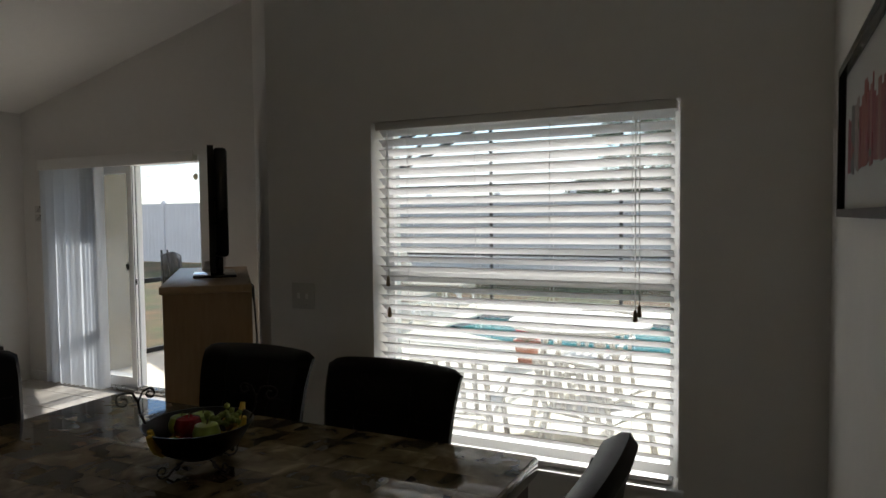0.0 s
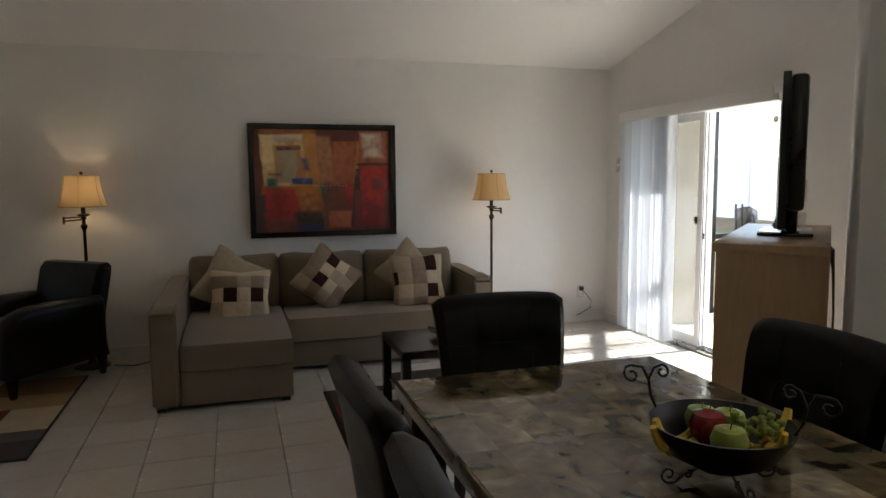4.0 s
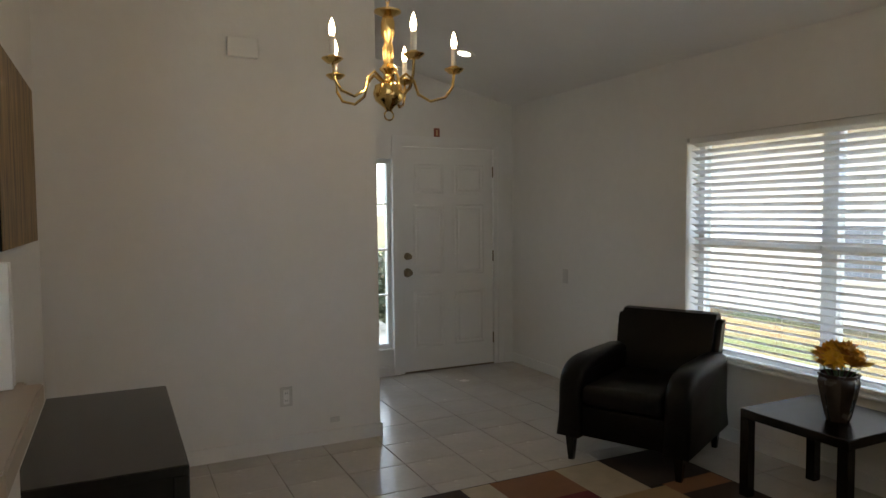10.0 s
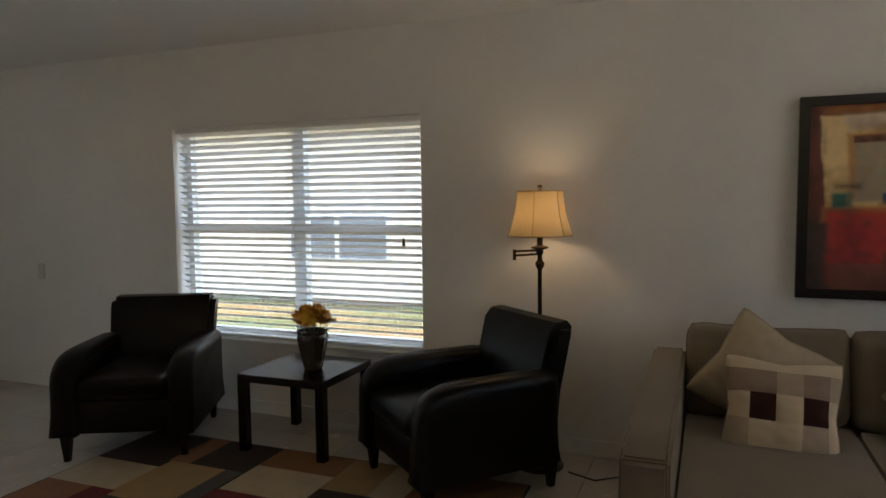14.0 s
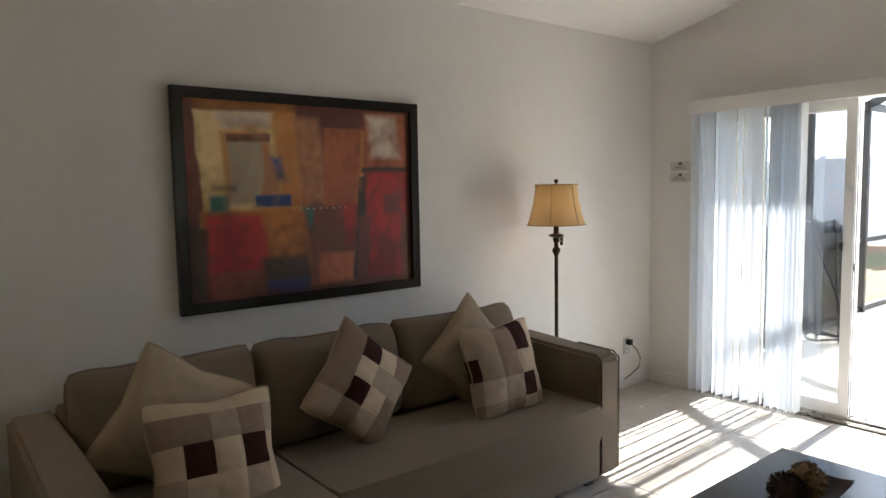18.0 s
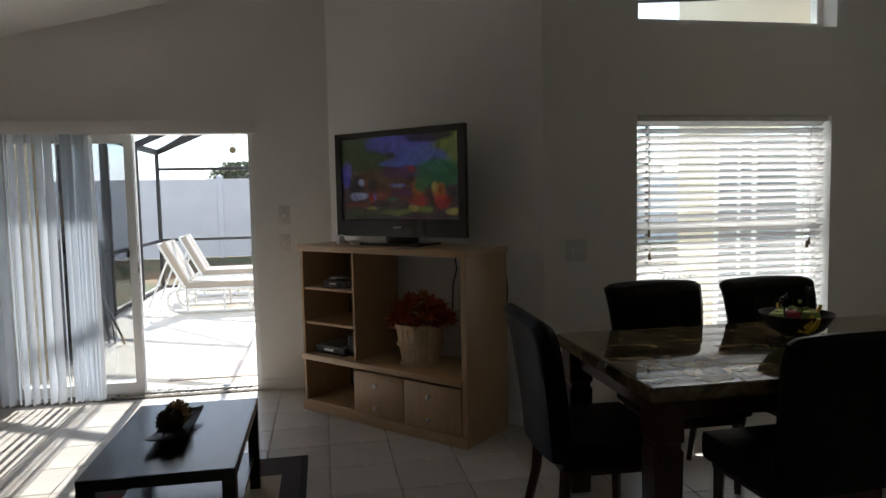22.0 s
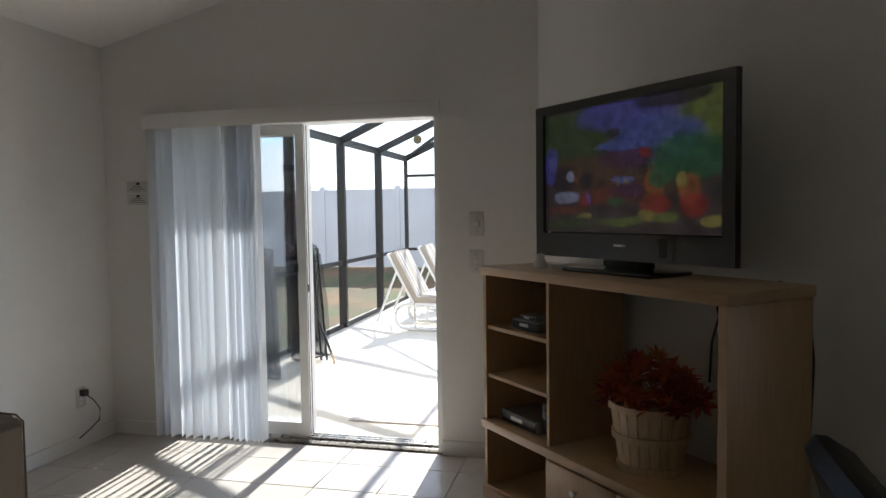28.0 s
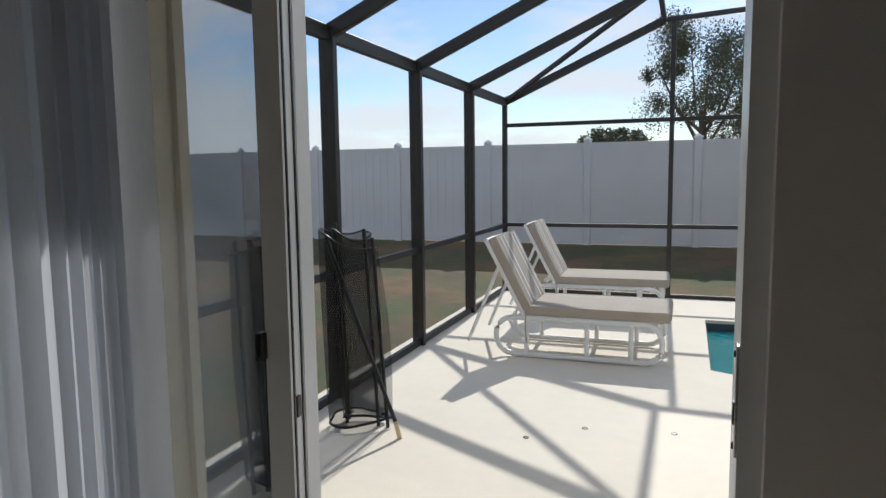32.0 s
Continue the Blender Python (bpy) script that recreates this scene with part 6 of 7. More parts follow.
part("bottom", L([(0, 0.002), (0.094, 0.002), (0.094, 0.008), (0, 0.008)], 20), BASK, bk)
AUT = [mat("autumn_orange", (0.40, 0.085, 0.02), 0.75, scale=30, vary=0.35), mat("autumn_red", (0.22, 0.03, 0.018), 0.75, scale=30, vary=0.35), mat("autumn_gold", (0.46, 0.19, 0.035), 0.75, scale=30, vary=0.3)]
rnd = random.Random(21)
for k in range(80):
    a, q = rnd.uniform(0, 2 * math.pi), math.sqrt(rnd.random())
    c = V(0.19 * q * math.cos(a), 0.125 * q * math.sin(a), 0.235 + 0.165 * math.sqrt(max(0, 1 - q * q)) * rnd.uniform(0.3, 1.0) - 0.025 * q)
    bloom(bk, c, rnd.uniform(0.045, 0.065), AUT[0 if k % 5 < 3 else (1 if k % 5 == 3 else 2)], 100 + k, 7).name = "leaf_spray"

# ---- dining set ----
tb = thing("dining_table", pose(-0.74, 1.845, 0), "dark cherry dining table with a polished brown marble top", "table")
TW, TD, TH = 1.79, 0.97, 0.745
part("top_slab", rbox(-TW / 2, TW / 2, -TD / 2, TD / 2, TH - 0.055, TH - 0.002, 0.008), MARBLE, tb)
rnd = random.Random(14)
ny = 9
for j in range(ny):
    y0, y1 = -TD / 2 + 0.008 + (TD - 0.016) * j / ny, -TD / 2 + 0.008 + (TD - 0.016) * (j + 1) / ny
    x0, end = -TW / 2 + 0.008, TW / 2 - 0.008
    while x0 < end - 0.001:
        x1 = x0 + rnd.choice((0.10, 0.15, 0.20, 0.20, 0.26))
        if x1 > end - 0.07:
            x1 = end
        part("marble_tile", B(x0 + 0.0003, x1 - 0.0003, y0 + 0.0003, y1 - 0.0003, TH - 0.004, TH), MARBLE, tb, smooth=False)
        x0 = x1
part("apron", rbox(-0.80, 0.80, -0.40, -0.375, 0.60, 0.69, 0.002, 1), CHERRY, tb)
part("apron", rbox(-0.80, 0.80, 0.375, 0.40, 0.60, 0.69, 0.002, 1), CHERRY, tb)
part("apron", rbox(-0.82, -0.795, -0.375, 0.375, 0.60, 0.69, 0.002, 1), CHERRY, tb)
part("apron", rbox(0.795, 0.82, -0.375, 0.375, 0.60, 0.69, 0.002, 1), CHERRY, tb)
for sx in (-1, 1):
    for sy in (-1, 1):
        bm = bmesh.new()
        lathe(bm, [(0, 0), (0.062, 0), (0.068, 0.02), (0.076, 0.40), (0.078, 0.50), (0.066, 0.512), (0.066, 0.528), (0.08, 0.54), (0.08, 0.69), (0, 0.69)], 4)
        bmesh.ops.rotate(bm, verts=bm.verts, cent=(0, 0, 0), matrix=Matrix.Rotation(radians(45), 3, "Z"))
        bmesh.ops.bevel(bm, geom=[e for e in bm.edges if abs(e.verts[0].co.z - e.verts[1].co.z) > 0.08], offset=0.005, segments=2, affect="EDGES")
        lg = part("leg", bm, CHERRY, tb, smooth=False)
        lg.location = (sx * 0.815, sy * 0.405, 0)


def dining_chair():
    """Padded chair facing local +y."""
    ob = thing("dining_chair", pose(0, 0, 0), "black leather dining chair with a buttoned back", "chair", group="chairs round the dining table")
    bm = cushion(-0.24, 0.24, -0.20, 0.225, 0.375, 0.475, 0.03, 0.012)
    part("seat", bm, LEATHER, ob)
    part("seat_frame", rbox(-0.205, 0.205, -0.18, 0.205, 0.335, 0.378, 0.005), CHERRY, ob)
    bm = bmesh.new()
    nx_, nz_ = 18, 22
    gf, gb = [], []
    for s, g in ((1, gf), (-1, gb)):
        for i in range(nx_ + 1):
            row = []
            for j in range(nz_ + 1):
                u, t = -1 + 2 * i / nx_, j / nz_
                half = 0.232 + 0.034 * t ** 1.5
                topz = 0.956 - 0.012 * u * u - 0.020 * max(0.0, (abs(u) - 0.80) / 0.20) ** 2.5
                z = 0.40 + (topz - 0.40) * t
                yc_ = -0.185 - 0.070 * t ** 1.4 - 0.022 * max(0.0, t - 0.75) / 0.25 * max(0.0, t - 0.75) / 0.25 + 0.018 * (1 - u * u) * -1
                th = 0.034 * (max(0.0, 1 - abs(u) ** 16)) ** 0.5 * (max(0.0, 1 - max(0, (t - 0.92) / 0.08) ** 2.2)) ** 0.5 + 0.010
                dent = 0.0
                if s > 0:
                    for bx in (-0.42, 0.42):
                        dent += 0.02 * math.exp(-(((u - bx) * half) ** 2 + (z - 0.78) ** 2) / 0.0011)
                row.append(bm.verts.new((u * half, yc_ + s * th - dent, z)))
            g.append(row)
    for g in (gf, gb):
        for i in range(nx_):
            for j in range(nz_):
                bm.faces.new((g[i][j], g[i + 1][j], g[i + 1][j + 1], g[i][j + 1]))
    rim_f = [gf[0][j] for j in range(nz_ + 1)] + [gf[i][nz_] for i in range(1, nx_ + 1)] + [gf[nx_][j] for j in range(nz_ - 1, -1, -1)] + [gf[i][0] for i in range(nx_ - 1, 0, -1)]
    rim_b = [gb[0][j] for j in range(nz_ + 1)] + [gb[i][nz_] for i in range(1, nx_ + 1)] + [gb[nx_][j] for j in range(nz_ - 1, -1, -1)] + [gb[i][0] for i in range(nx_ - 1, 0, -1)]
    for k in range(len(rim_f)):
        j = (k + 1) % len(rim_f)
        bm.faces.new((rim_f[k], rim_f[j], rim_b[j], rim_b[k]))
    back = part("backrest", bm, LEATHER, ob)
    for bx in (-1, 1):
        part("button", ball(bmesh.new(), (bx * 0.106, -0.222, 0.78), 0.011, (1, 0.6, 1), 2), LEATHER, back)
    part("seam", T([(-0.25, -0.270, 0.90), (-0.1, -0.288, 0.930), (0.0, -0.292, 0.938), (0.1, -0.288, 0.930), (0.25, -0.270, 0.90)], 0.003, 5), LEATHER, back)
    def front(x, z):
        t = (z - 0.40) / 0.555
        u = x / (0.232 + 0.034 * t ** 1.5)
        return -0.185 - 0.070 * t ** 1.4 - 0.022 * (max(0.0, t - 0.75) / 0.25) ** 2 - 0.018 * (1 - u * u) + 0.0435

    part("crease", T([(0.20 * (-1 + i / 8), front(0.20 * (-1 + i / 8), 0.78) + (0.001 if abs(abs(0.20 * (-1 + i / 8)) - 0.106) > 0.035 else -0.012), 0.78) for i in range(17)], 0.0022, 5), LEATHER, back)
    for bx in (-0.106, 0.106):
        part("crease", T([(bx, front(bx, z) + (0.001 if abs(z - 0.78) > 0.035 else -0.012), z) for z in [0.50 + 0.03 * i for i in range(15)]], 0.0022, 5), LEATHER, back)
    for x in (-1, 1):
        part("leg", T([(x * 0.185, 0.185, 0.34), (x * 0.188, 0.19, 0.0)], 0.026, 4, 0.018), CHERRY, ob, smooth=False)
        part("leg", T([(x * 0.185, -0.165, 0.40), (x * 0.187, -0.18, 0.22), (x * 0.19, -0.235, 0.0)], 0.026, 4, 0.018), CHERRY, ob, smooth=False)
    return ob


ch = dining_chair()
ch.matrix_world = pose(-1.04, 1.415, 0, 0, 0, 2)
for x, y, rz in ((-0.45, 1.425, -1), (-1.04, 2.225, 180), (-0.42, 2.185, 178), (-1.66, 1.835, -92), (0.18, 1.80, 90)):
    copy_thing(ch, pose(x, y, 0, 0, 0, rz))

# Fruit bowl on an iron stand.
fb = thing("fruit_bowl", pose(-0.70, 1.858, TH, 0, 0, 35), "black iron scrolled bowl of mixed fruit on the table", "bowl")
part("bowl", L([(0, 0.036), (0.05, 0.040), (0.105, 0.070), (0.148, 0.132), (0.153, 0.132), (0.110, 0.065), (0.052, 0.033), (0, 0.030)], 30), BLACKMETAL, fb)




def curl(bm, at, d, r, turns, start, sgn):
    """A flat iron scroll in the upright plane along plan direction d."""
    pts = []
    for i in range(23):
        t = i / 22
        a = start + sgn * turns * 2 * math.pi * t
        q = r * (1 - 0.72 * t)
        pts.append((at[0] + d[0] * q * math.cos(a), at[1] + d[1] * q * math.cos(a), at[2] + q * math.sin(a)))
    tube(bm, pts, 0.003, 6)


for s in (-1, 1):
    bm = T([(s * 0.142, 0, 0.134), (s * 0.155, 0, 0.16), (s * 0.160, 0, 0.195), (s * 0.175, 0, 0.222), (s * 0.20, 0, 0.222)], 0.0035, 6)
    curl(bm, (s * 0.20, 0, 0.200), (s, 0), 0.022, 1.1, math.pi / 2, -1)
    part("handle", bm, BLACKMETAL, fb)
    bm = T([(s * 0.160, 0, 0.195), (s * 0.148, 0, 0.225), (s * 0.13, 0, 0.235)], 0.003, 6)
    curl(bm, (s * 0.13, 0, 0.219), (-s, 0), 0.016, 1.0, math.pi / 2, -1)
    part("handle_scroll", bm, BLACKMETAL, fb)
    for yy in (-1, 1):
        d = (s * 0.707, yy * 0.707)
        bm = T([(0, 0, 0.033), (d[0] * 0.05, d[1] * 0.05, 0.032), (d[0] * 0.08, d[1] * 0.08, 0.02), (d[0] * 0.10, d[1] * 0.10, 0.004), (d[0] * 0.115, d[1] * 0.115, 0.004)], 0.0033, 6)
        curl(bm, (d[0] * 0.115, d[1] * 0.115, 0.022), d, 0.018, 1.1, -math.pi / 2, 1)
        curl(bm, (d[0] * 0.072, d[1] * 0.072, 0.020), d, 0.010, 1.0, math.pi / 2, 1)
        part("foot", bm, BLACKMETAL, fb)
BAN = mat("banana_skin", (0.72, 0.48, 0.06), 0.5, scale=14, vary=0.15)
APR = mat("red_apple_skin", (0.25, 0.02, 0.025), 0.25, scale=10, vary=0.35)
APG = mat("green_apple_skin", (0.30, 0.38, 0.08), 0.3, scale=10, vary=0.2)
GRP = mat("grape_skin", (0.24, 0.30, 0.07), 0.25, scale=20, vary=0.2)


def fruit(name, at, bm, m, label):
    ob = thing(name, pose(-0.70, 1.858, TH - 0.006, 0, 0, 35) @ at, label, "fruit")
    part("flesh", bm, m, ob)
    return ob


for k, (x, y, z, rz, tl) in enumerate(((-0.09, -0.03, 0.115, 75, 20), (-0.075, -0.055, 0.112, 65, 15), (0.10, 0.0, 0.135, -60, -15), (0.085, 0.05, 0.125, 250, 20))):
    pts = [(0.085 * math.cos(a) - 0.05, 0, 0.085 * math.sin(a)) for a in [radians(-60 + 120 * i / 9) for i in range(10)]]
    bm = bmesh.new()
    tube(bm, pts[:5], 0.008, 7, 0.017, True)
    tube(bm, pts[4:], 0.017, 7, 0.006, True)
    fruit("banana", pose(x, y, z, 0, 90 + tl, rz), bm, BAN, "ripe yellow banana in the bowl")
for x, y, z, r, m, lb, nm in ((-0.03, 0.01, 0.118, 0.040, APR, "dark red apple in the bowl", "red_apple"), (0.03, -0.05, 0.115, 0.038, APG, "green apple in the bowl", "green_apple"), (0.0, 0.06, 0.115, 0.038, APG, "green pear-like apple in the bowl", "green_apple"), (-0.06, 0.06, 0.112, 0.036, APG, "green apple under a red one", "green_apple")):
    bm = L([(0, -0.85 * r), (0.5 * r, -0.9 * r), (0.9 * r, -0.45 * r), (r, 0.15 * r), (0.8 * r, 0.72 * r), (0.4 * r, 0.85 * r), (0.1 * r, 0.68 * r), (0, 0.65 * r)], 18)
    o = fruit(nm, pose(x, y, z), bm, m, lb)
    part("stem", T([(0, 0, 0.6 * r), (0.004, 0, 1.1 * r)], 0.0015, 5), BARK, o)
gb_ = bmesh.new()
rnd = random.Random(8)
for k in range(34):
    ball(gb_, (0.07 + rnd.gauss(0, 0.022), 0.015 + rnd.gauss(0, 0.03), 0.12 + abs(rnd.gauss(0, 0.018))), 0.0105, sub=1)
fruit("grape_bunch", pose(0, 0, 0), gb_, GRP, "bunch of green grapes in the bowl")


# ---- lamps overhead ----
def chain(bm, x, y, z0, z1, r=0.011):
    z, k = z0, 0
    while z < z1:
        pts = [(x + (r * 0.6 * math.cos(a) if k % 2 else 0), y + (0 if k % 2 else r * 0.6 * math.cos(a)), z + r + r * 1.15 * math.sin(a)) for a in [2 * math.pi * i / 10 for i in range(11)]]
        tube(bm, pts, 0.002, 5, None, False)
        z += r * 1.75
        k += 1
    return bm


CHX, CHY = -2.88, -1.83
chd = thing("chandelier", pose(CHX, CHY, 0.01), "polished brass chandelier with five lit candle bulbs", "chandelier")
part("column", L([(0, 1.80), (0.012, 1.80), (0.02, 1.812), (0.05, 1.835), (0.058, 1.86), (0.05, 1.89), (0.02, 1.905), (0.016, 1.93), (0.035, 1.95), (0.018, 1.97), (0.022, 2.02), (0.015, 2.05), (0.026, 2.08), (0.026, 2.12), (0.02, 2.14), (0.05, 2.155), (0.05, 2.162), (0.015, 2.175), (0, 2.175)], 20), BRASS, chd)
part("ring", tube(bmesh.new(), arc((0, 0, 1.782), 0.018, 0, 360, 18), 0.003, 6, None, False), BRASS, chd)
part("chain", chain(bmesh.new(), 0, 0, 2.17, ceil(CHX) - 0.04), BRASS, chd)
part("canopy", L([(0, ceil(CHX) - 0.05), (0.055, ceil(CHX) - 0.03), (0.06, ceil(CHX) + 0.005), (0, ceil(CHX) + 0.005)], 20), BRASS, chd)
FLAME = glow("candle_bulb_glow", (1.0, 0.70, 0.38), 13.0)
for k in range(5):
    a = radians(17 + 72 * k)
    ca, sa = math.cos(a), math.sin(a)
    prof = [(0.02, 1.90), (0.065, 1.935), (0.094, 1.91), (0.11, 1.86), (0.155, 1.835), (0.211, 1.85), (0.239, 1.89), (0.245, 1.94)]
    ar = part("arm", T([(r * ca, r * sa, z) for r, z in prof], 0.0055, 8), BRASS, chd)
    at = (0.245 * ca, 0.245 * sa, 0)
    part("drip_cup", L([(0, 1.935), (0.02, 1.938), (0.038, 1.953), (0.036, 1.956), (0.014, 1.946), (0.014, 1.965), (0, 1.965)], 16, at), BRASS, ar)
    part("candle", L([(0.0105, 1.955), (0.0105, 2.03), (0, 2.03)], 12, at), PLASTICW, ar)
    part("bulb", L([(0.006, 2.03), (0.0105, 2.047), (0.010, 2.06), (0.005, 2.08), (0, 2.093)], 12, at), FLAME, ar, "lit candle bulb")
lc = new("chandelier_light", bpy.data.lights.new("chandelier_light", "POINT"))
lc.data.energy, lc.data.color, lc.data.shadow_soft_size = 0.14, (1.0, 0.74, 0.45), 0.2
lc.location = (CHX, CHY, 2.22)

PX, PY, PZ = -0.07, 1.58, 2.185
pd = thing("pendant_lamp", pose(PX, PY, 0), "glass and brass pendant lamp hanging over the dining table", "pendant lamp")
part("brim", L([(0.078, PZ + 0.028), (0.12, PZ + 0.016), (0.18, PZ + 0.004), (0.243, PZ - 0.003), (0.245, PZ + 0.001), (0.18, PZ + 0.009), (0.12, PZ + 0.021), (0.078, PZ + 0.033)], 48), sheer("brim_glass", (0.62, 0.57, 0.52), 0.3, 0.1, 0.55), pd)
part("brim_rim", tube(bmesh.new(), arc((0, 0, PZ - 0.001), 0.2445, 0, 360, 48, "xy"), 0.003, 6, None, False), PLASTICW, pd, "pale glass rim")
part("bell", L([(0.076, PZ + 0.04), (0.074, PZ + 0.062), (0.064, PZ + 0.095), (0.046, PZ + 0.122), (0.026, PZ + 0.132), (0, PZ + 0.132)], 30), glow("bell_glow", (1.0, 0.86, 0.58), 1.0), pd, "lit cream glass bell")
part("band", L([(0.074, PZ + 0.022), (0.086, PZ + 0.024), (0.088, PZ + 0.034), (0.082, PZ + 0.042), (0.074, PZ + 0.044)], 30), BRASS, pd)
part("cap", L([(0.036, PZ + 0.128), (0.038, PZ + 0.140), (0.022, PZ + 0.150), (0.014, PZ + 0.172), (0.018, PZ + 0.178), (0.008, PZ + 0.186), (0, PZ + 0.186)], 20), BRASS, pd)
bm = bmesh.new()
tube(bm, [(0.07 * math.cos(0.35) + 0.052 * (0.55 + 0.45 * math.sin(t)) + 0.018 * math.cos(t), 0.0, PZ + 0.085 + 0.052 * math.cos(t)) for t in [math.pi * i / 12 for i in range(-1, 14)]], 0.005, 7)
hd = part("handle", bm, BRASS, pd, "curled brass side handle")
hd.rotation_euler = (0, 0, radians(-45))
part("bulb", ball(bmesh.new(), (0, 0, PZ + 0.012), 0.030, (1, 1, 1.1), 3), glow("pendant_bulb", (1.0, 0.74, 0.42), 3.2), pd, "lit round bulb")
part("globe", ball(bmesh.new(), (0, 0, PZ - 0.004), 0.052, (1, 1, 0.95), 3), sheer("globe_glass", (0.8, 0.76, 0.68), 0.4, 0.06, 0.7), pd, "clear glass globe round the bulb")
part("ring", tube(bmesh.new(), arc((0, 0, PZ + 0.205), 0.02, 0, 360, 18), 0.003, 6, None, False), BRASS, pd)
part("chain", chain(bmesh.new(), 0, 0, PZ + 0.222, ceil(PX) - 0.03, 0.014), BRASS, pd)
part("canopy", L([(0, ceil(PX) - 0.05), (0.055, ceil(PX) - 0.03), (0.06, ceil(PX) + 0.01), (0, ceil(PX) + 0.01)], 20), BRASS, pd)
lpn = new("pendant_light", bpy.data.lights.new("pendant_light", "POINT"))
lpn.data.energy, lpn.data.color, lpn.data.shadow_soft_size = 0.35, (1.0, 0.72, 0.40), 0.05
lpn.location = (PX, PY, PZ - 0.075)

rl = thing("recessed_light", pose(-4.40, -4.11, ceil(-4.40) - 0.003, 0, -13.5, 0), "small round recessed ceiling light in the entry", "ceiling light")
part("trim_ring", L([(0.05, -0.004), (0.085, -0.006), (0.088, 0.004), (0.05, 0.004)], 28), PLASTICW, rl)
part("lens", L([(0, -0.002), (0.05, -0.002), (0.05, 0.003), (0, 0.003)], 24), glow("recessed_glow", (1.0, 0.88, 0.72), 5.0), rl, "lit white lens")

# ---- wall pieces ----
ep = thing("framed_print", pose(0.95, 2.034, 1.633), "long framed collage print with a white mount", "picture")
EW, EH = 1.04, 0.387
bm = bmesh.new()
for a in ((-EW / 2, -EW / 2 + 0.02, -EH / 2, EH / 2), (EW / 2 - 0.02, EW / 2, -EH / 2, EH / 2), (-EW / 2 + 0.02, EW / 2 - 0.02, -EH / 2, -EH / 2 + 0.02), (-EW / 2 + 0.02, EW / 2 - 0.02, EH / 2 - 0.02, EH / 2)):
    box(bm, -0.03, 0.0, a[0], a[1], a[2], a[3])
part("picture_frame", bm, BLACKWOOD, ep, smooth=False)
mt = part("mount", B(-0.012, -0.002, -EW / 2 + 0.02, EW / 2 - 0.02, -EH / 2 + 0.02, EH / 2 - 0.02), mat("mount_board", (0.56, 0.56, 0.55), 0.7, vary=0.02), ep, smooth=False)
cols = [(0.26, 0.05, 0.07), (0.13, 0.12, 0.12), (0.30, 0.24, 0.21), (0.24, 0.02, 0.02), (0.30, 0.06, 0.04), (0.22, 0.015, 0.02), (0.30, 0.10, 0.08), (0.24, 0.03, 0.025), (0.10, 0.13, 0.08), (0.06, 0.07, 0.04), (0.26, 0.23, 0.13), (0.05, 0.06, 0.035)]
CM = [mat("collage_" + str(i), c, 0.6, scale=40, vary=0.4) for i, c in enumerate(cols)]
rnd = random.Random(3)
y = EW / 2 - 0.085
i = 0
while y > -EW / 2 + 0.11:
    w = rnd.uniform(0.018, 0.045)
    k = min(len(CM) - 1, int((EW / 2 - 0.085 - y) / (EW - 0.195) * len(CM) + rnd.uniform(-0.8, 0.8))) if i else 0
    z0, z1 = -0.085 + rnd.uniform(-0.008, 0.008), 0.055 + rnd.uniform(-0.02, 0.03) + (0.03 if 0.0 < y < 0.2 else 0)
    part("collage_strip", B(-0.0128, -0.0118, y - w + 0.002, y, z0, z1), CM[max(0, k)], mt, smooth=False)
    if rnd.random() < 0.7:
        zz = rnd.uniform(z0 + 0.02, z1 - 0.03)
        part("collage_strip", B(-0.0136, -0.0127, y - w * 0.85, y - w * 0.2, zz, zz + rnd.uniform(0.01, 0.04)), CM[rnd.randrange(len(CM))], mt, smooth=False)
    y -= w
    i += 1
bm = bmesh.new()
for k in range(4):
    box(bm, -0.0128, -0.0119, -0.36 - 0.014 * k, -0.352 - 0.014 * k, -0.118 - 0.004 * (k % 2), -0.108)
part("signature_bar", bm, BLACKWOOD, mt, smooth=False)
g = part("glass", B(-0.018, -0.016, -EW / 2 + 0.02, EW / 2 - 0.02, -EH / 2 + 0.02, EH / 2 - 0.02), pane_glass("picture_glass", (0.97, 0.97, 0.97), 0.012), ep)
g.visible_shadow = False

cv = thing("canvas_picture", pose(-1.60, -2.495, 1.655), "deep canvas picture of weathered wood with black edges", "picture")
part("canvas", rbox(-0.036, 0.0, -0.52, 0.52, -0.335, 0.335, 0.003, 1), BLACKWOOD, cv)
part("picture_face", B(-0.0395, -0.0355, -0.518, 0.518, -0.333, 0.333), grainy("weathered_boards", (0.34, 0.23, 0.12), (0.13, 0.095, 0.06), (1, 5, 0.6), 0.7), cv, smooth=False)

wb = thing("white_binder", pose(-1.755, -1.12, 1.07), "upright white booklet on the bar counter", "booklet")
part("cover", rbox(0, 0.2, -0.006, 0.0, 0, 0.265, 0.002, 1), PLASTICW, wb)
part("cover", rbox(0, 0.2, -0.042, -0.036, 0, 0.265, 0.002, 1), PLASTICW, wb)
part("pages", B(0.004, 0.197, -0.0358, -0.0062, 0.003, 0.26), WHITE, wb)


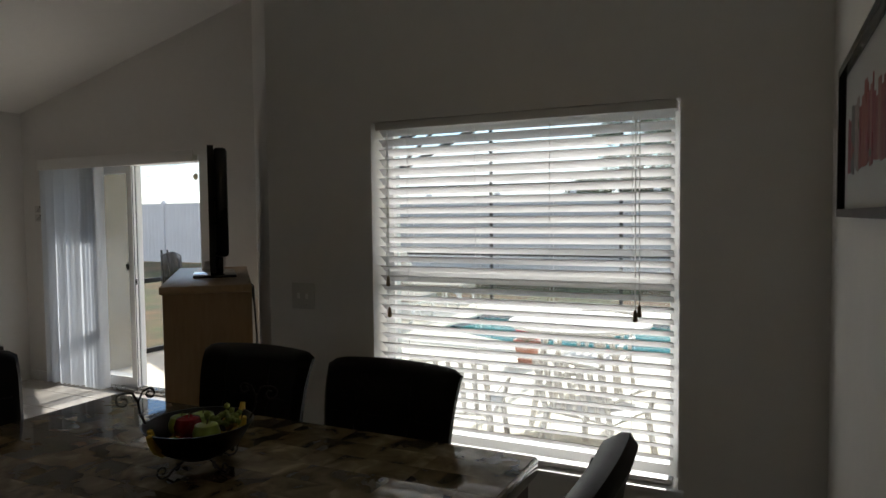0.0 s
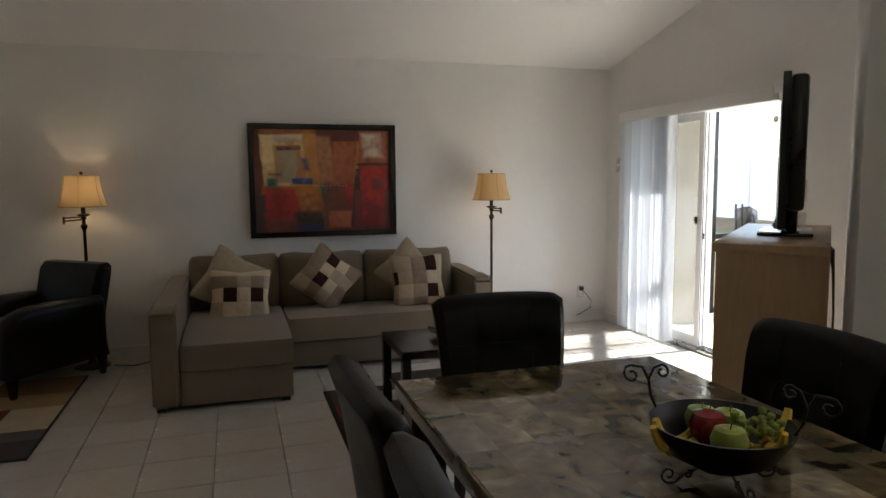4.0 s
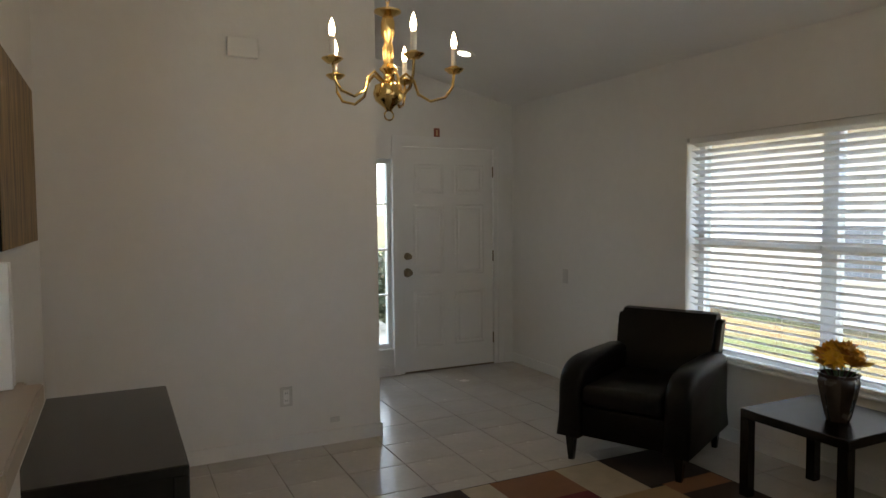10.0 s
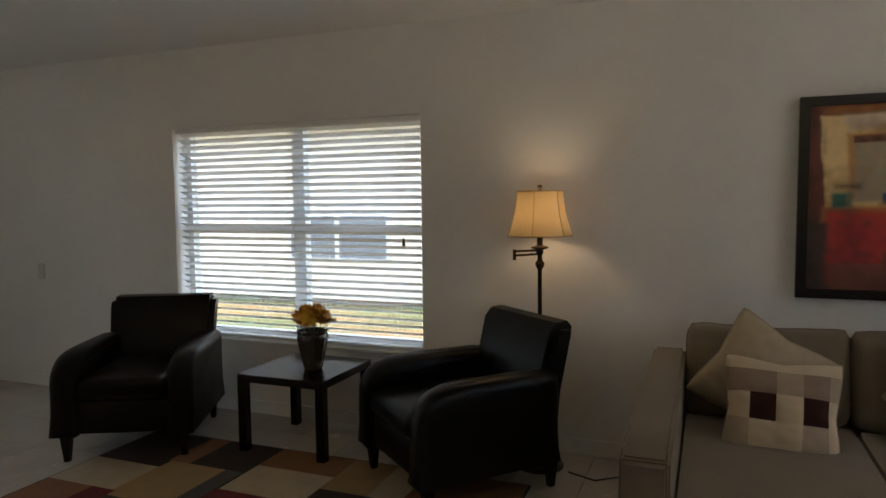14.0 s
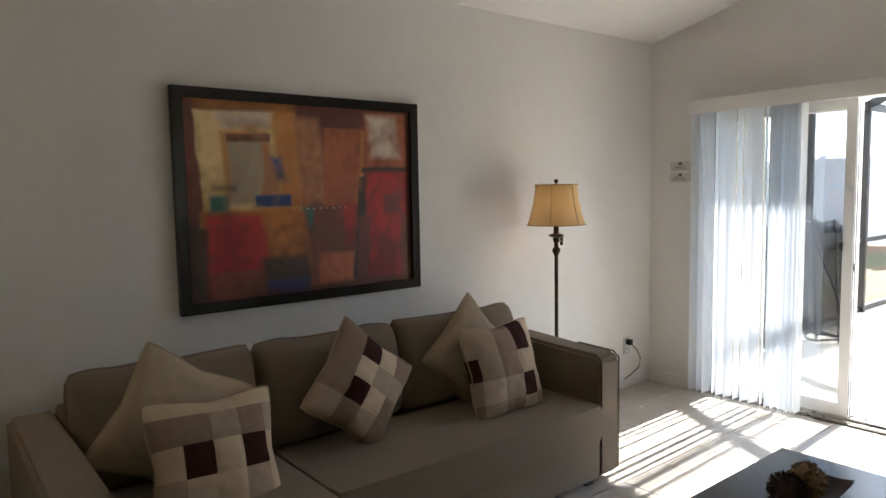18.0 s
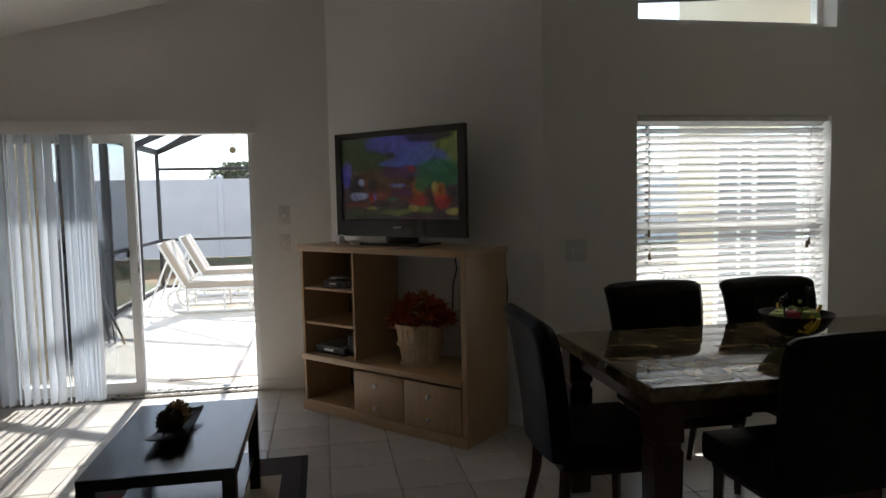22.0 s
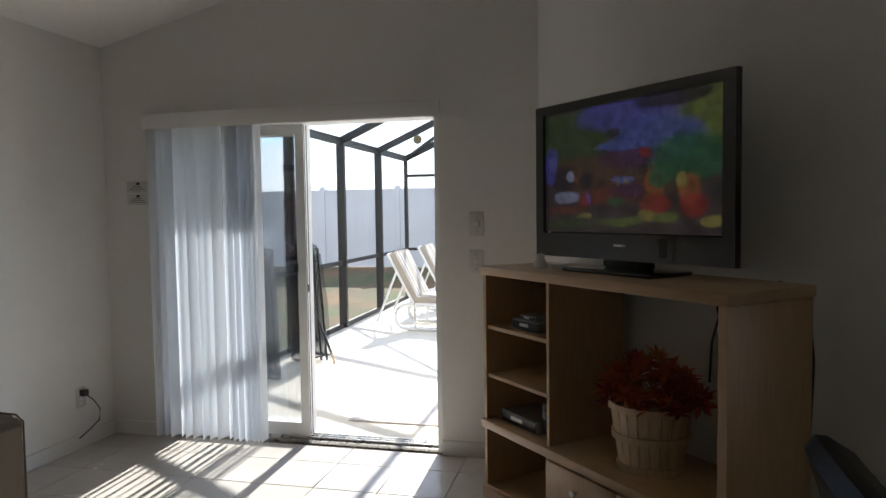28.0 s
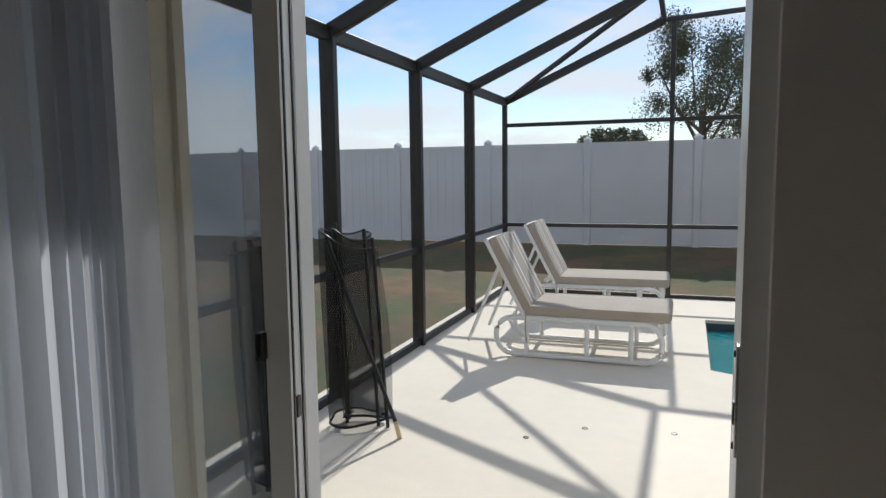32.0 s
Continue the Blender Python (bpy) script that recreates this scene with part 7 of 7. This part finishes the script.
def plate(at, w, h, toggles, label, name="light_switch", cat="switch"):
    """A wall plate, front on local -y."""
    ob = thing(name, at, label, cat)
    part("plate", rbox(-w / 2, w / 2, -0.006, 0.0, -h / 2, h / 2, 0.003), PLATE, ob)
    for x in toggles:
        part("toggle" if cat == "switch" else "socket", rbox(x - 0.006, x + 0.006, -0.016, -0.005, -0.012, 0.012, 0.002, 1) if cat == "switch" else rbox(x - 0.017, x + 0.017, -0.0085, -0.005, -0.045, 0.045, 0.006), WHITE, ob)
        if cat == "switch":
            for z in (-0.042, 0.042):
                part("screw", B(x - 0.003, x + 0.003, -0.0072, -0.0058, z - 0.003, z + 0.003), NICKEL, ob)
        else:
            for z in (-0.022, 0.022):
                for dx in (-0.006, 0.006):
                    part("slot", B(x + dx - 0.0012, x + dx + 0.0012, -0.0092, -0.0083, z - 0.005, z + 0.005), PLASTICB, ob)
    return ob


plate(pose(-2.993, 4.36, 1.306), 0.082, 0.134, [0.0], "white dimmer switch plate beside the patio door")
part("dimmer_knob", L([(0, 0), (0.02, 0), (0.017, 0.014), (0, 0.015)], 18), PLASTICW, bpy.data.objects["light_switch"]).matrix_local = pose(0, -0.006, 0, 90, 0, 0)
plate(pose(-2.995, 4.36, 1.10), 0.08, 0.127, [0.0], "white toggle switch plate under another switch")
plate(pose(-1.24, 3.06, 1.08), 0.13, 0.125, [-0.024, 0.024], "white double switch plate beside the dining window")
for z, h in ((1.555, 0.066), (1.478, 0.066)):
    ob = thing("notice_plate", pose(-5.113, 4.36, z), "small white notice plate with dark writing bars", "notice")
    part("plate", rbox(-0.08, 0.08, -0.006, 0, -h / 2, h / 2, 0.002, 1), PLATE, ob)
    for k in range(3):
        part("writing_bar", B(-0.06 + 0.01 * k, 0.05 - 0.012 * k, -0.0072, -0.0058, -0.02 + 0.011 * k, -0.016 + 0.011 * k), GREYP, ob)
    part("emblem", B(-0.012, 0.012, -0.0074, -0.0058, 0.012, 0.026), PLASTICB, ob)
plate(pose(-2.849, -3.5, 0.33, 0, 0, 180), 0.075, 0.12, [0.0], "white wall outlet on the partition", "wall_outlet", "outlet")
plate(pose(-3.15, -3.5, 0.149, 0, 0, 180), 0.06, 0.035, [], "small white cable plate near the baseboard", "cable_plate", "plate")
plate(pose(-5.35, -4.106, 0.887, 0, 0, 90), 0.072, 0.12, [], "beige blank wall plate by the front door", "blank_plate", "plate")
plate(pose(-5.35, 4.08, 0.30, 0, 0, 90), 0.075, 0.12, [0.0], "white wall outlet with a plug in it", "wall_outlet", "outlet")
plg = thing("plug_adapter", pose(-5.344, 4.08, 0.33), "black plug with a cord hanging from the outlet", "plug")
part("body", rbox(0.0, 0.04, -0.018, 0.018, -0.02, 0.02, 0.005), PLASTICB, plg)
part("cord", T([(0.03, 0, -0.01), (0.06, 0.03, -0.05), (0.05, 0.09, -0.12), (0.04, 0.09, -0.19), (0.03, 0.02, -0.23), (0.02, -0.05, -0.26)], 0.0035, 6), PLASTICB, plg)
chm = thing("door_chime", pose(-2.638, -3.5, 2.377), "white door chime box high on the partition", "chime")
part("cover", rbox(-0.085, 0.085, 0.0, 0.045, -0.055, 0.055, 0.006), PLASTICW, chm)
sg = thing("small_sign", pose(-4.56, -4.95, 2.135), "small reddish brown sign above the front door", "sign")
part("board", rbox(-0.028, 0.028, 0, 0.008, -0.045, 0.045, 0.002, 1), mat("sign_red", (0.22, 0.06, 0.035), 0.5), sg)
part("symbol", B(-0.008, 0.008, 0.008, 0.0095, -0.02, 0.03), mat("sign_tan", (0.5, 0.36, 0.22), 0.5), sg)


def stool(at, label):
    ob = thing("bar_stool", at, label, "stool", group="bar stools")
    part("seat", L([(0, 0.60), (0.16, 0.60), (0.175, 0.61), (0.175, 0.628), (0.165, 0.636), (0.12, 0.632), (0, 0.63)], 32), MAPLE, ob)
    for k in range(4):
        a = radians(45 + 90 * k)
        part("leg", T([(0.09 * math.cos(a), 0.09 * math.sin(a), 0.60), (0.17 * math.cos(a), 0.17 * math.sin(a), 0.0)], 0.017, 10, 0.014), MAPLEV, ob)
    for z, r in ((0.18, 0.146), (0.32, 0.128)):
        for k in range(4):
            a, b_ = radians(45 + 90 * k), radians(135 + 90 * k)
            part("rung", T([(r * math.cos(a), r * math.sin(a), z + 0.03 * (k % 2)), (r * math.cos(b_), r * math.sin(b_), z + 0.03 * (k % 2))], 0.009, 8), MAPLEV, ob)
    return ob


s0 = stool(pose(-1.13, 0.20, 0), "round maple bar stool at the breakfast bar")
copy_thing(s0, pose(-1.85, -0.44, 0, 0, 0, 20))

# Topiary on the ledge past the arch.
tp = thing("potted_topiary", pose(2.43, 1.345, 0.80), "small dark topiary in a pot on the hall ledge", "plant")
part("pot", L([(0, 0), (0.05, 0), (0.065, 0.10), (0.06, 0.10), (0, 0.09)], 20), mat("pot_clay", (0.12, 0.09, 0.06), 0.7), tp)
part("stem", T([(0, 0, 0.09), (0.01, 0, 0.25)], 0.008, 7), BARK, tp)
rnd = random.Random(31)
for c, r, nn in (((0, 0, 0.34), 0.115, 700), ((0, 0, 0.15), 0.08, 300)):
    vs, fs = leaves(rnd, c, r, nn, 0.018)
    me = bpy.data.meshes.new("foliage")
    me.from_pydata(vs, [], fs)
    me.materials.append(LEAF)
    c_ = new("foliage", me)
    c_.parent = tp
lt = thing("door_latch", pose(2.329, 1.212, 0.862), "small brass latch plate on the white opening trim", "latch")
part("plate", rbox(-0.003, 0.0, -0.010, 0.010, -0.03, 0.03, 0.001, 1), BRASS, lt)
part("bolt", rbox(-0.012, -0.003, -0.006, 0.006, -0.010, 0.010, 0.002, 1), BRASS, lt)
solid("trim", B(2.33, 2.349, 1.105, 1.235, 0.0, 2.12), DOORW, "white opening trim in the hall", smooth=False)

# ---- patio things ----
PVC = mat("white_pvc", (0.80, 0.80, 0.78), 0.35, scale=6, vary=0.04)
CUSH = mat("taupe_cushion", (0.40, 0.35, 0.29), 0.9, scale=6, vary=0.1, bump=0.3, bscale=200)


def lounger(at, label):
    """Sun lounger along local x, back at -x."""
    ob = thing("sun_lounger", at, label, "lounger", group="pool loungers")
    for y in (0.03, 0.62):
        z0, z1, xa, xb = 0.025, 0.31, -0.62, 0.62
        pts = arc((xa + 0.13, y, z1 - 0.13), 0.13, 90, 180, 5) + arc((xa + 0.13, y, z0 + 0.13), 0.13, 180, 270, 5) + arc((xb - 0.13, y, z0 + 0.13), 0.13, 270, 360, 5) + arc((xb - 0.13, y, z1 - 0.13), 0.13, 0, 90, 5) + [(xa + 0.13, y, z1)]
        part("side_frame", T(pts, 0.021, 10), PVC, ob)
        for x in (-0.38, 0.08, 0.40):
            part("upright", T([(x, y, z0), (x, y, z1)], 0.018, 8), PVC, ob)
    for x in (-0.45, -0.15, 0.15, 0.45, 0.60):
        part("cross_bar", T([(x, 0.03, 0.31), (x, 0.62, 0.31)], 0.016, 8), PVC, ob)
    for k in range(24):
        x = -0.42 + k * 0.045
        part("strap", rbox(x, x + 0.03, 0.03, 0.62, 0.326, 0.330, 0.001, 1), PVC, ob)
    for y in (0.03, 0.62):
        part("back_rail", T([(-0.40, y, 0.33), (-0.70, y, 0.90)], 0.018, 8), PVC, ob)
        part("prop", T([(-0.60, y, 0.70), (-0.85, y, 0.10)], 0.014, 8), PVC, ob)
    part("back_bar", T([(-0.70, 0.03, 0.90), (-0.70, 0.62, 0.90)], 0.018, 8), PVC, ob)
    bm = cushion(-0.40, 0.68, 0.02, 0.63, 0.332, 0.405, 0.02, 0.008)
    part("seat_pad", bm, CUSH, ob)
    bm = cushion(-0.035, 0.035, 0.02, 0.63, 0.0, 0.62, 0.02, 0.008, 0)
    bp_ = part("back_pad", bm, CUSH, ob)
    bp_.matrix_local = pose(-0.375, 0, 0.375, 0, -27, 0)
    for y in (0.12, 0.22, 0.45, 0.55):
        part("stripe", rbox(0.0355, 0.043, y - 0.012, y + 0.012, 0.03, 0.60, 0.001, 1), PVC, bp_)
    part("tie", T([(-0.38, 0.015, 0.36), (-0.385, 0.01, 0.25), (-0.375, 0.01, 0.12)], 0.005, 6), CUSH, ob)
    return ob


lo1 = lounger(pose(-4.08, 8.30, -0.02), "white tubular sun lounger with a taupe pad by the pool")
copy_thing(lo1, pose(-4.13, 9.88, -0.02, 0, 0, 2))

MESH = sheer("pool_fence_mesh", (0.02, 0.02, 0.02), 0.1, 0.7, 0.5)
# Two slack wires strung over the outside of the patio door.
for lab, pts in (("thin slack wire strung outside the patio door", [(-4.50, 4.566, 2.02), (-4.25, 4.59, 1.89), (-4.05, 4.6, 1.826), (-3.83, 4.6, 1.785), (-3.62, 4.6, 1.802), (-3.46, 4.6, 1.85), (-3.30, 4.59, 1.94), (-3.12, 4.566, 2.06)]),
                 ("second thin slack wire outside the patio door", [(-4.46, 4.566, 2.04), (-4.2, 4.59, 1.955), (-3.95, 4.6, 1.91), (-3.78, 4.6, 1.90), (-3.58, 4.6, 1.922), (-3.40, 4.59, 1.975), (-3.22, 4.566, 2.05)])):
    hw = thing("hanging_wire", pose(0, 0, 0), lab, "wire", group="slack wires over the patio door")
    part("wire", T(pts, 0.0014, 5), PLASTICB, hw)
    for e in (pts[0], pts[-1]):
        part("hook", B(e[0] - 0.006, e[0] + 0.006, 4.5605, 4.572, e[2] - 0.006, e[2] + 0.012), NICKEL, hw, smooth=False)
pf = thing("pool_fence_roll", pose(-5.05, 6.65, -0.02, 0, 0, 29), "rolled black mesh pool fence standing against a cage post", "fence roll", group="rolled pool fences")


def roll_at(k, top):
    """A point of the rolled sheet, k of its 1.6 turns from 0 to 1, at its foot or its top."""
    th = 2 * math.pi * 1.6 * k + 2.0
    q = 0.42 + 0.58 * k
    wob = 1 + 0.05 * math.sin(3.1 * th + 1.0) + 0.03 * math.sin(7.3 * th)
    if top:
        sag = 0.11 * max(0.0, math.cos(th - 5.6)) * k
        return V(0.185 * q * wob * math.cos(th) - 0.035, 0.12 * q * wob * math.sin(th) + 0.06, 1.10 - sag + 0.02 * math.sin(2.2 * th))
    return V(0.205 * q * wob * math.cos(th) + 0.01, 0.13 * q * wob * math.sin(th), 0.035 + 0.03 * (1 - k) + 0.018 * math.sin(1.7 * th))


NR = 60
bm = bmesh.new()
grid = []
for i in range(NR + 1):
    lo_, hi_ = roll_at(i / NR, False), roll_at(i / NR, True)
    col = []
    for j in range(9):
        p = lo_.lerp(hi_, j / 8)
        bulge = 1 + 0.10 * math.sin(math.pi * j / 8) + 0.035 * math.sin(5 * j / 8 + i * 0.19)
        col.append(bm.verts.new((p.x * bulge, p.y * bulge, p.z)))
    grid.append(col)
for i in range(NR):
    for j in range(8):
        bm.faces.new((grid[i][j], grid[i + 1][j], grid[i + 1][j + 1], grid[i][j + 1]))
sheet = part("mesh_sheet", bm, MESH, pf)
for top in (False, True):
    part("hem", tube(bmesh.new(), [roll_at(i / NR, top) for i in range(NR + 1)], 0.0075 if not top else 0.005, 6), PLASTICB, sheet, "black stitched hem band")
for k in (0.05, 0.36, 0.62, 0.98):
    a, b = roll_at(k, False), roll_at(k, True)
    part("pole", T([(a.x, a.y, 0.0), (b.x, b.y, min(1.15, b.z + 0.06))], 0.0105, 8), PLASTICB, pf)
part("pole", T([(0.19, -0.24, 0.085), (-0.15, 0.0, 1.06)], 0.0115, 8), PLASTICB, pf, "slanting loose black pole")
part("pole_tip", T([(0.21, -0.262, 0.0), (0.189, -0.239, 0.09)], 0.0125, 8), BASK, pf, "bare wooden pole end")

copy_thing(pf, pose(-5.10, 5.84, -0.02, 0, 0, 150))
dm = thing("door_mat", pose(-3.62, 5.18, -0.02), "faded pink outdoor mat on the deck", "mat")
part("mat", rbox(-0.36, 0.36, -0.28, 0.28, 0, 0.012, 0.004, 1), mat("mat_pink", (0.60, 0.53, 0.50), 0.95, scale=30, vary=0.2, bump=0.5, bscale=200), dm)
for x, y in ((-3.82, 6.98), (-3.35, 7.05), (-4.1, 6.75)):
    dp = thing("deck_drain", pose(x, y, -0.0205), "small dark deck anchor cap in the concrete", "cap")
    part("cap", L([(0, 0), (0.018, 0), (0.016, 0.004), (0, 0.005)], 12), PLASTICB, dp)


RESIN = mat("pale_resin", (0.52, 0.48, 0.45), 0.5, scale=6, vary=0.06)


def patio_chair(at, label):
    """White slatted resin chair, facing local +y."""
    ob = thing("patio_chair", at, label, "chair", group="white patio chairs")
    part("seat", rbox(-0.24, 0.24, -0.22, 0.24, 0.40, 0.425, 0.008), RESIN, ob)
    for x in (-1, 1):
        part("leg", T([(x * 0.22, 0.20, 0.40), (x * 0.25, 0.25, 0)], 0.02, 8), RESIN, ob)
        part("leg", T([(x * 0.22, -0.20, 0.40), (x * 0.25, -0.27, 0)], 0.02, 8), RESIN, ob)
        part("arm", T([(x * 0.25, -0.24, 0.60), (x * 0.27, 0.0, 0.63), (x * 0.26, 0.22, 0.60), (x * 0.23, 0.22, 0.41)], 0.018, 8), RESIN, ob)
        part("back_post", T([(x * 0.22, -0.21, 0.40), (x * 0.22, -0.32, 0.86)], 0.018, 8), RESIN, ob)
    part("top_rail", T([(-0.22, -0.32, 0.86), (0, -0.335, 0.885), (0.22, -0.32, 0.86)], 0.02, 8), RESIN, ob)
    for k in range(5):
        x = -0.15 + 0.075 * k
        part("back_slat", T([(x, -0.22, 0.42), (x, -0.32, 0.865)], 0.016, 6), RESIN, ob)
    return ob


pc = patio_chair(pose(-0.95, 4.25, -0.02, 0, 0, 10) @ Matrix.Diagonal((1, 1, 0.74, 1)), "white slatted patio chair outside the dining window")
for x, y, rz in ((-0.15, 4.45, -20), (-0.5, 5.95, 175), (0.45, 5.35, 100)):
    copy_thing(pc, pose(x, y, -0.02, 0, 0, rz))
pt = thing("patio_table", pose(-0.45, 5.2, -0.02), "round white patio table outside the dining window", "table")
part("tabletop", L([(0, 0.69), (0.50, 0.69), (0.51, 0.70), (0.50, 0.715), (0, 0.715)], 36), RESIN, pt)
for k in range(4):
    a = radians(45 + 90 * k)
    part("leg", T([(0.25 * math.cos(a), 0.25 * math.sin(a), 0.69), (0.38 * math.cos(a), 0.38 * math.sin(a), 0)], 0.022, 8), RESIN, pt)
fp = thing("flower_pot", pose(-1.39, 6.85, -0.02), "terracotta pot of red flowers by the pool", "plant pot")
part("pot", L([(0, 0), (0.09, 0), (0.13, 0.2), (0.14, 0.2), (0.14, 0.23), (0.12, 0.23), (0.11, 0.2), (0, 0.19)], 20), mat("terracotta", (0.42, 0.20, 0.14), 0.8), fp)
REDP = mat("petal_red", (0.5, 0.04, 0.05), 0.6, scale=30, vary=0.2)
for k in range(9):
    a, q = k * 2.399, math.sqrt((k + 0.5) / 9)
    bloom(fp, V(0.13 * q * math.cos(a), 0.13 * q * math.sin(a), 0.30 + 0.06 * (1 - q)), 0.06, REDP, 300 + k, 10)
    part("stem", T([(0, 0, 0.19), (0.13 * q * math.cos(a), 0.13 * q * math.sin(a), 0.30)], 0.003, 5), GREEN, fp)

# Screen panels of the cage.
SCREEN = sheer("insect_screen", (0.03, 0.03, 0.03), 0.1, 0.8, 0.79)
for y0, y1 in zip(ys, ys[1:]):
    for quad in (((CX, y0, 0), (CX, y1, 0), (CX, y1, EAVE), (CX, y0, EAVE)), ((CX, y0, EAVE), (CX, y1, EAVE), (KX, y1, KZ), (KX, y0, KZ))):
        bm = bmesh.new()
        bm.faces.new([bm.verts.new(q) for q in quad])
        part("screen", bm, SCREEN, cage, smooth=False)
for x0, x1 in ((CX, -3.5), (-3.5, -1.3), (-1.3, 1.0), (1.0, 3.4)):
    bm = bmesh.new()
    bm.faces.new([bm.verts.new(q) for q in ((x0, CY, 0), (x1, CY, 0), (x1, CY, KZ), (x0, CY, EAVE if x0 == CX else KZ))])
    part("screen", bm, SCREEN, cage, smooth=False)


# ---- floor tiles ----
TS, JT = 0.338, 0.0045
TX0, TY0 = -3.40 - TS * 8, 0.745 - TS * 20
bm = rbox(-TS / 2 + JT / 2, TS / 2 - JT / 2, -TS / 2 + JT / 2, TS / 2 - JT / 2, -0.008, 0.0, 0.0025, 1)
tile_me = mesh_of("tile", bm, TILE)
floor_ob = bpy.data.objects["floor"]
cells = []
for i in range(40):
    for j in range(40):
        x0, y0 = TX0 + TS * i, TY0 + TS * j
        x1, y1 = x0 + TS, y0 + TS
        if x1 < -5.34 or x0 > 2.3 or y1 < -4.94 or y0 > 4.38:
            continue
        if x0 > -1.5 and y0 > 3.06 or x0 > 0.95 and y0 > 1.0 or x0 > -3.30 and y1 < -3.5 or x0 > -1.55 and y1 < -0.5:
            continue
        if (x1 - 0.02) > -2.65 and y0 > 3.06 and (x0 + 2.65) * 0.729 + (y0 - 4.36) * 0.684 > 0:
            continue
        cells.append((x0, y0, x1, y1))
rest = bmesh.new()
count = 0
for x0, y0, x1, y1 in cells:
    whole = x0 > -5.35 and y0 > -4.95 and y1 < 4.36
    near = -4.6 < x0 < 0.7 and -3.6 < y0 < 4.3
    if whole and near and count < 300:
        o = new("tile", tile_me)
        o.parent = floor_ob
        o.location = ((x0 + x1) / 2, (y0 + y1) / 2, random.uniform(-0.0006, 0.0))
        count += 1
    else:
        a, b_, c_, d_ = max(x0, -5.35) + JT / 2, min(x1, 3.0) - JT / 2, max(y0, -4.95) + JT / 2, min(y1, 4.36) - JT / 2
        if b_ - a > 0.01 and d_ - c_ > 0.01:
            box(rest, a, b_, c_, d_, -0.008, random.uniform(-0.0008, 0.0))
o = part("tile_field", rest, TILE, floor_ob, smooth=False)
o["kind"] = "stuff"
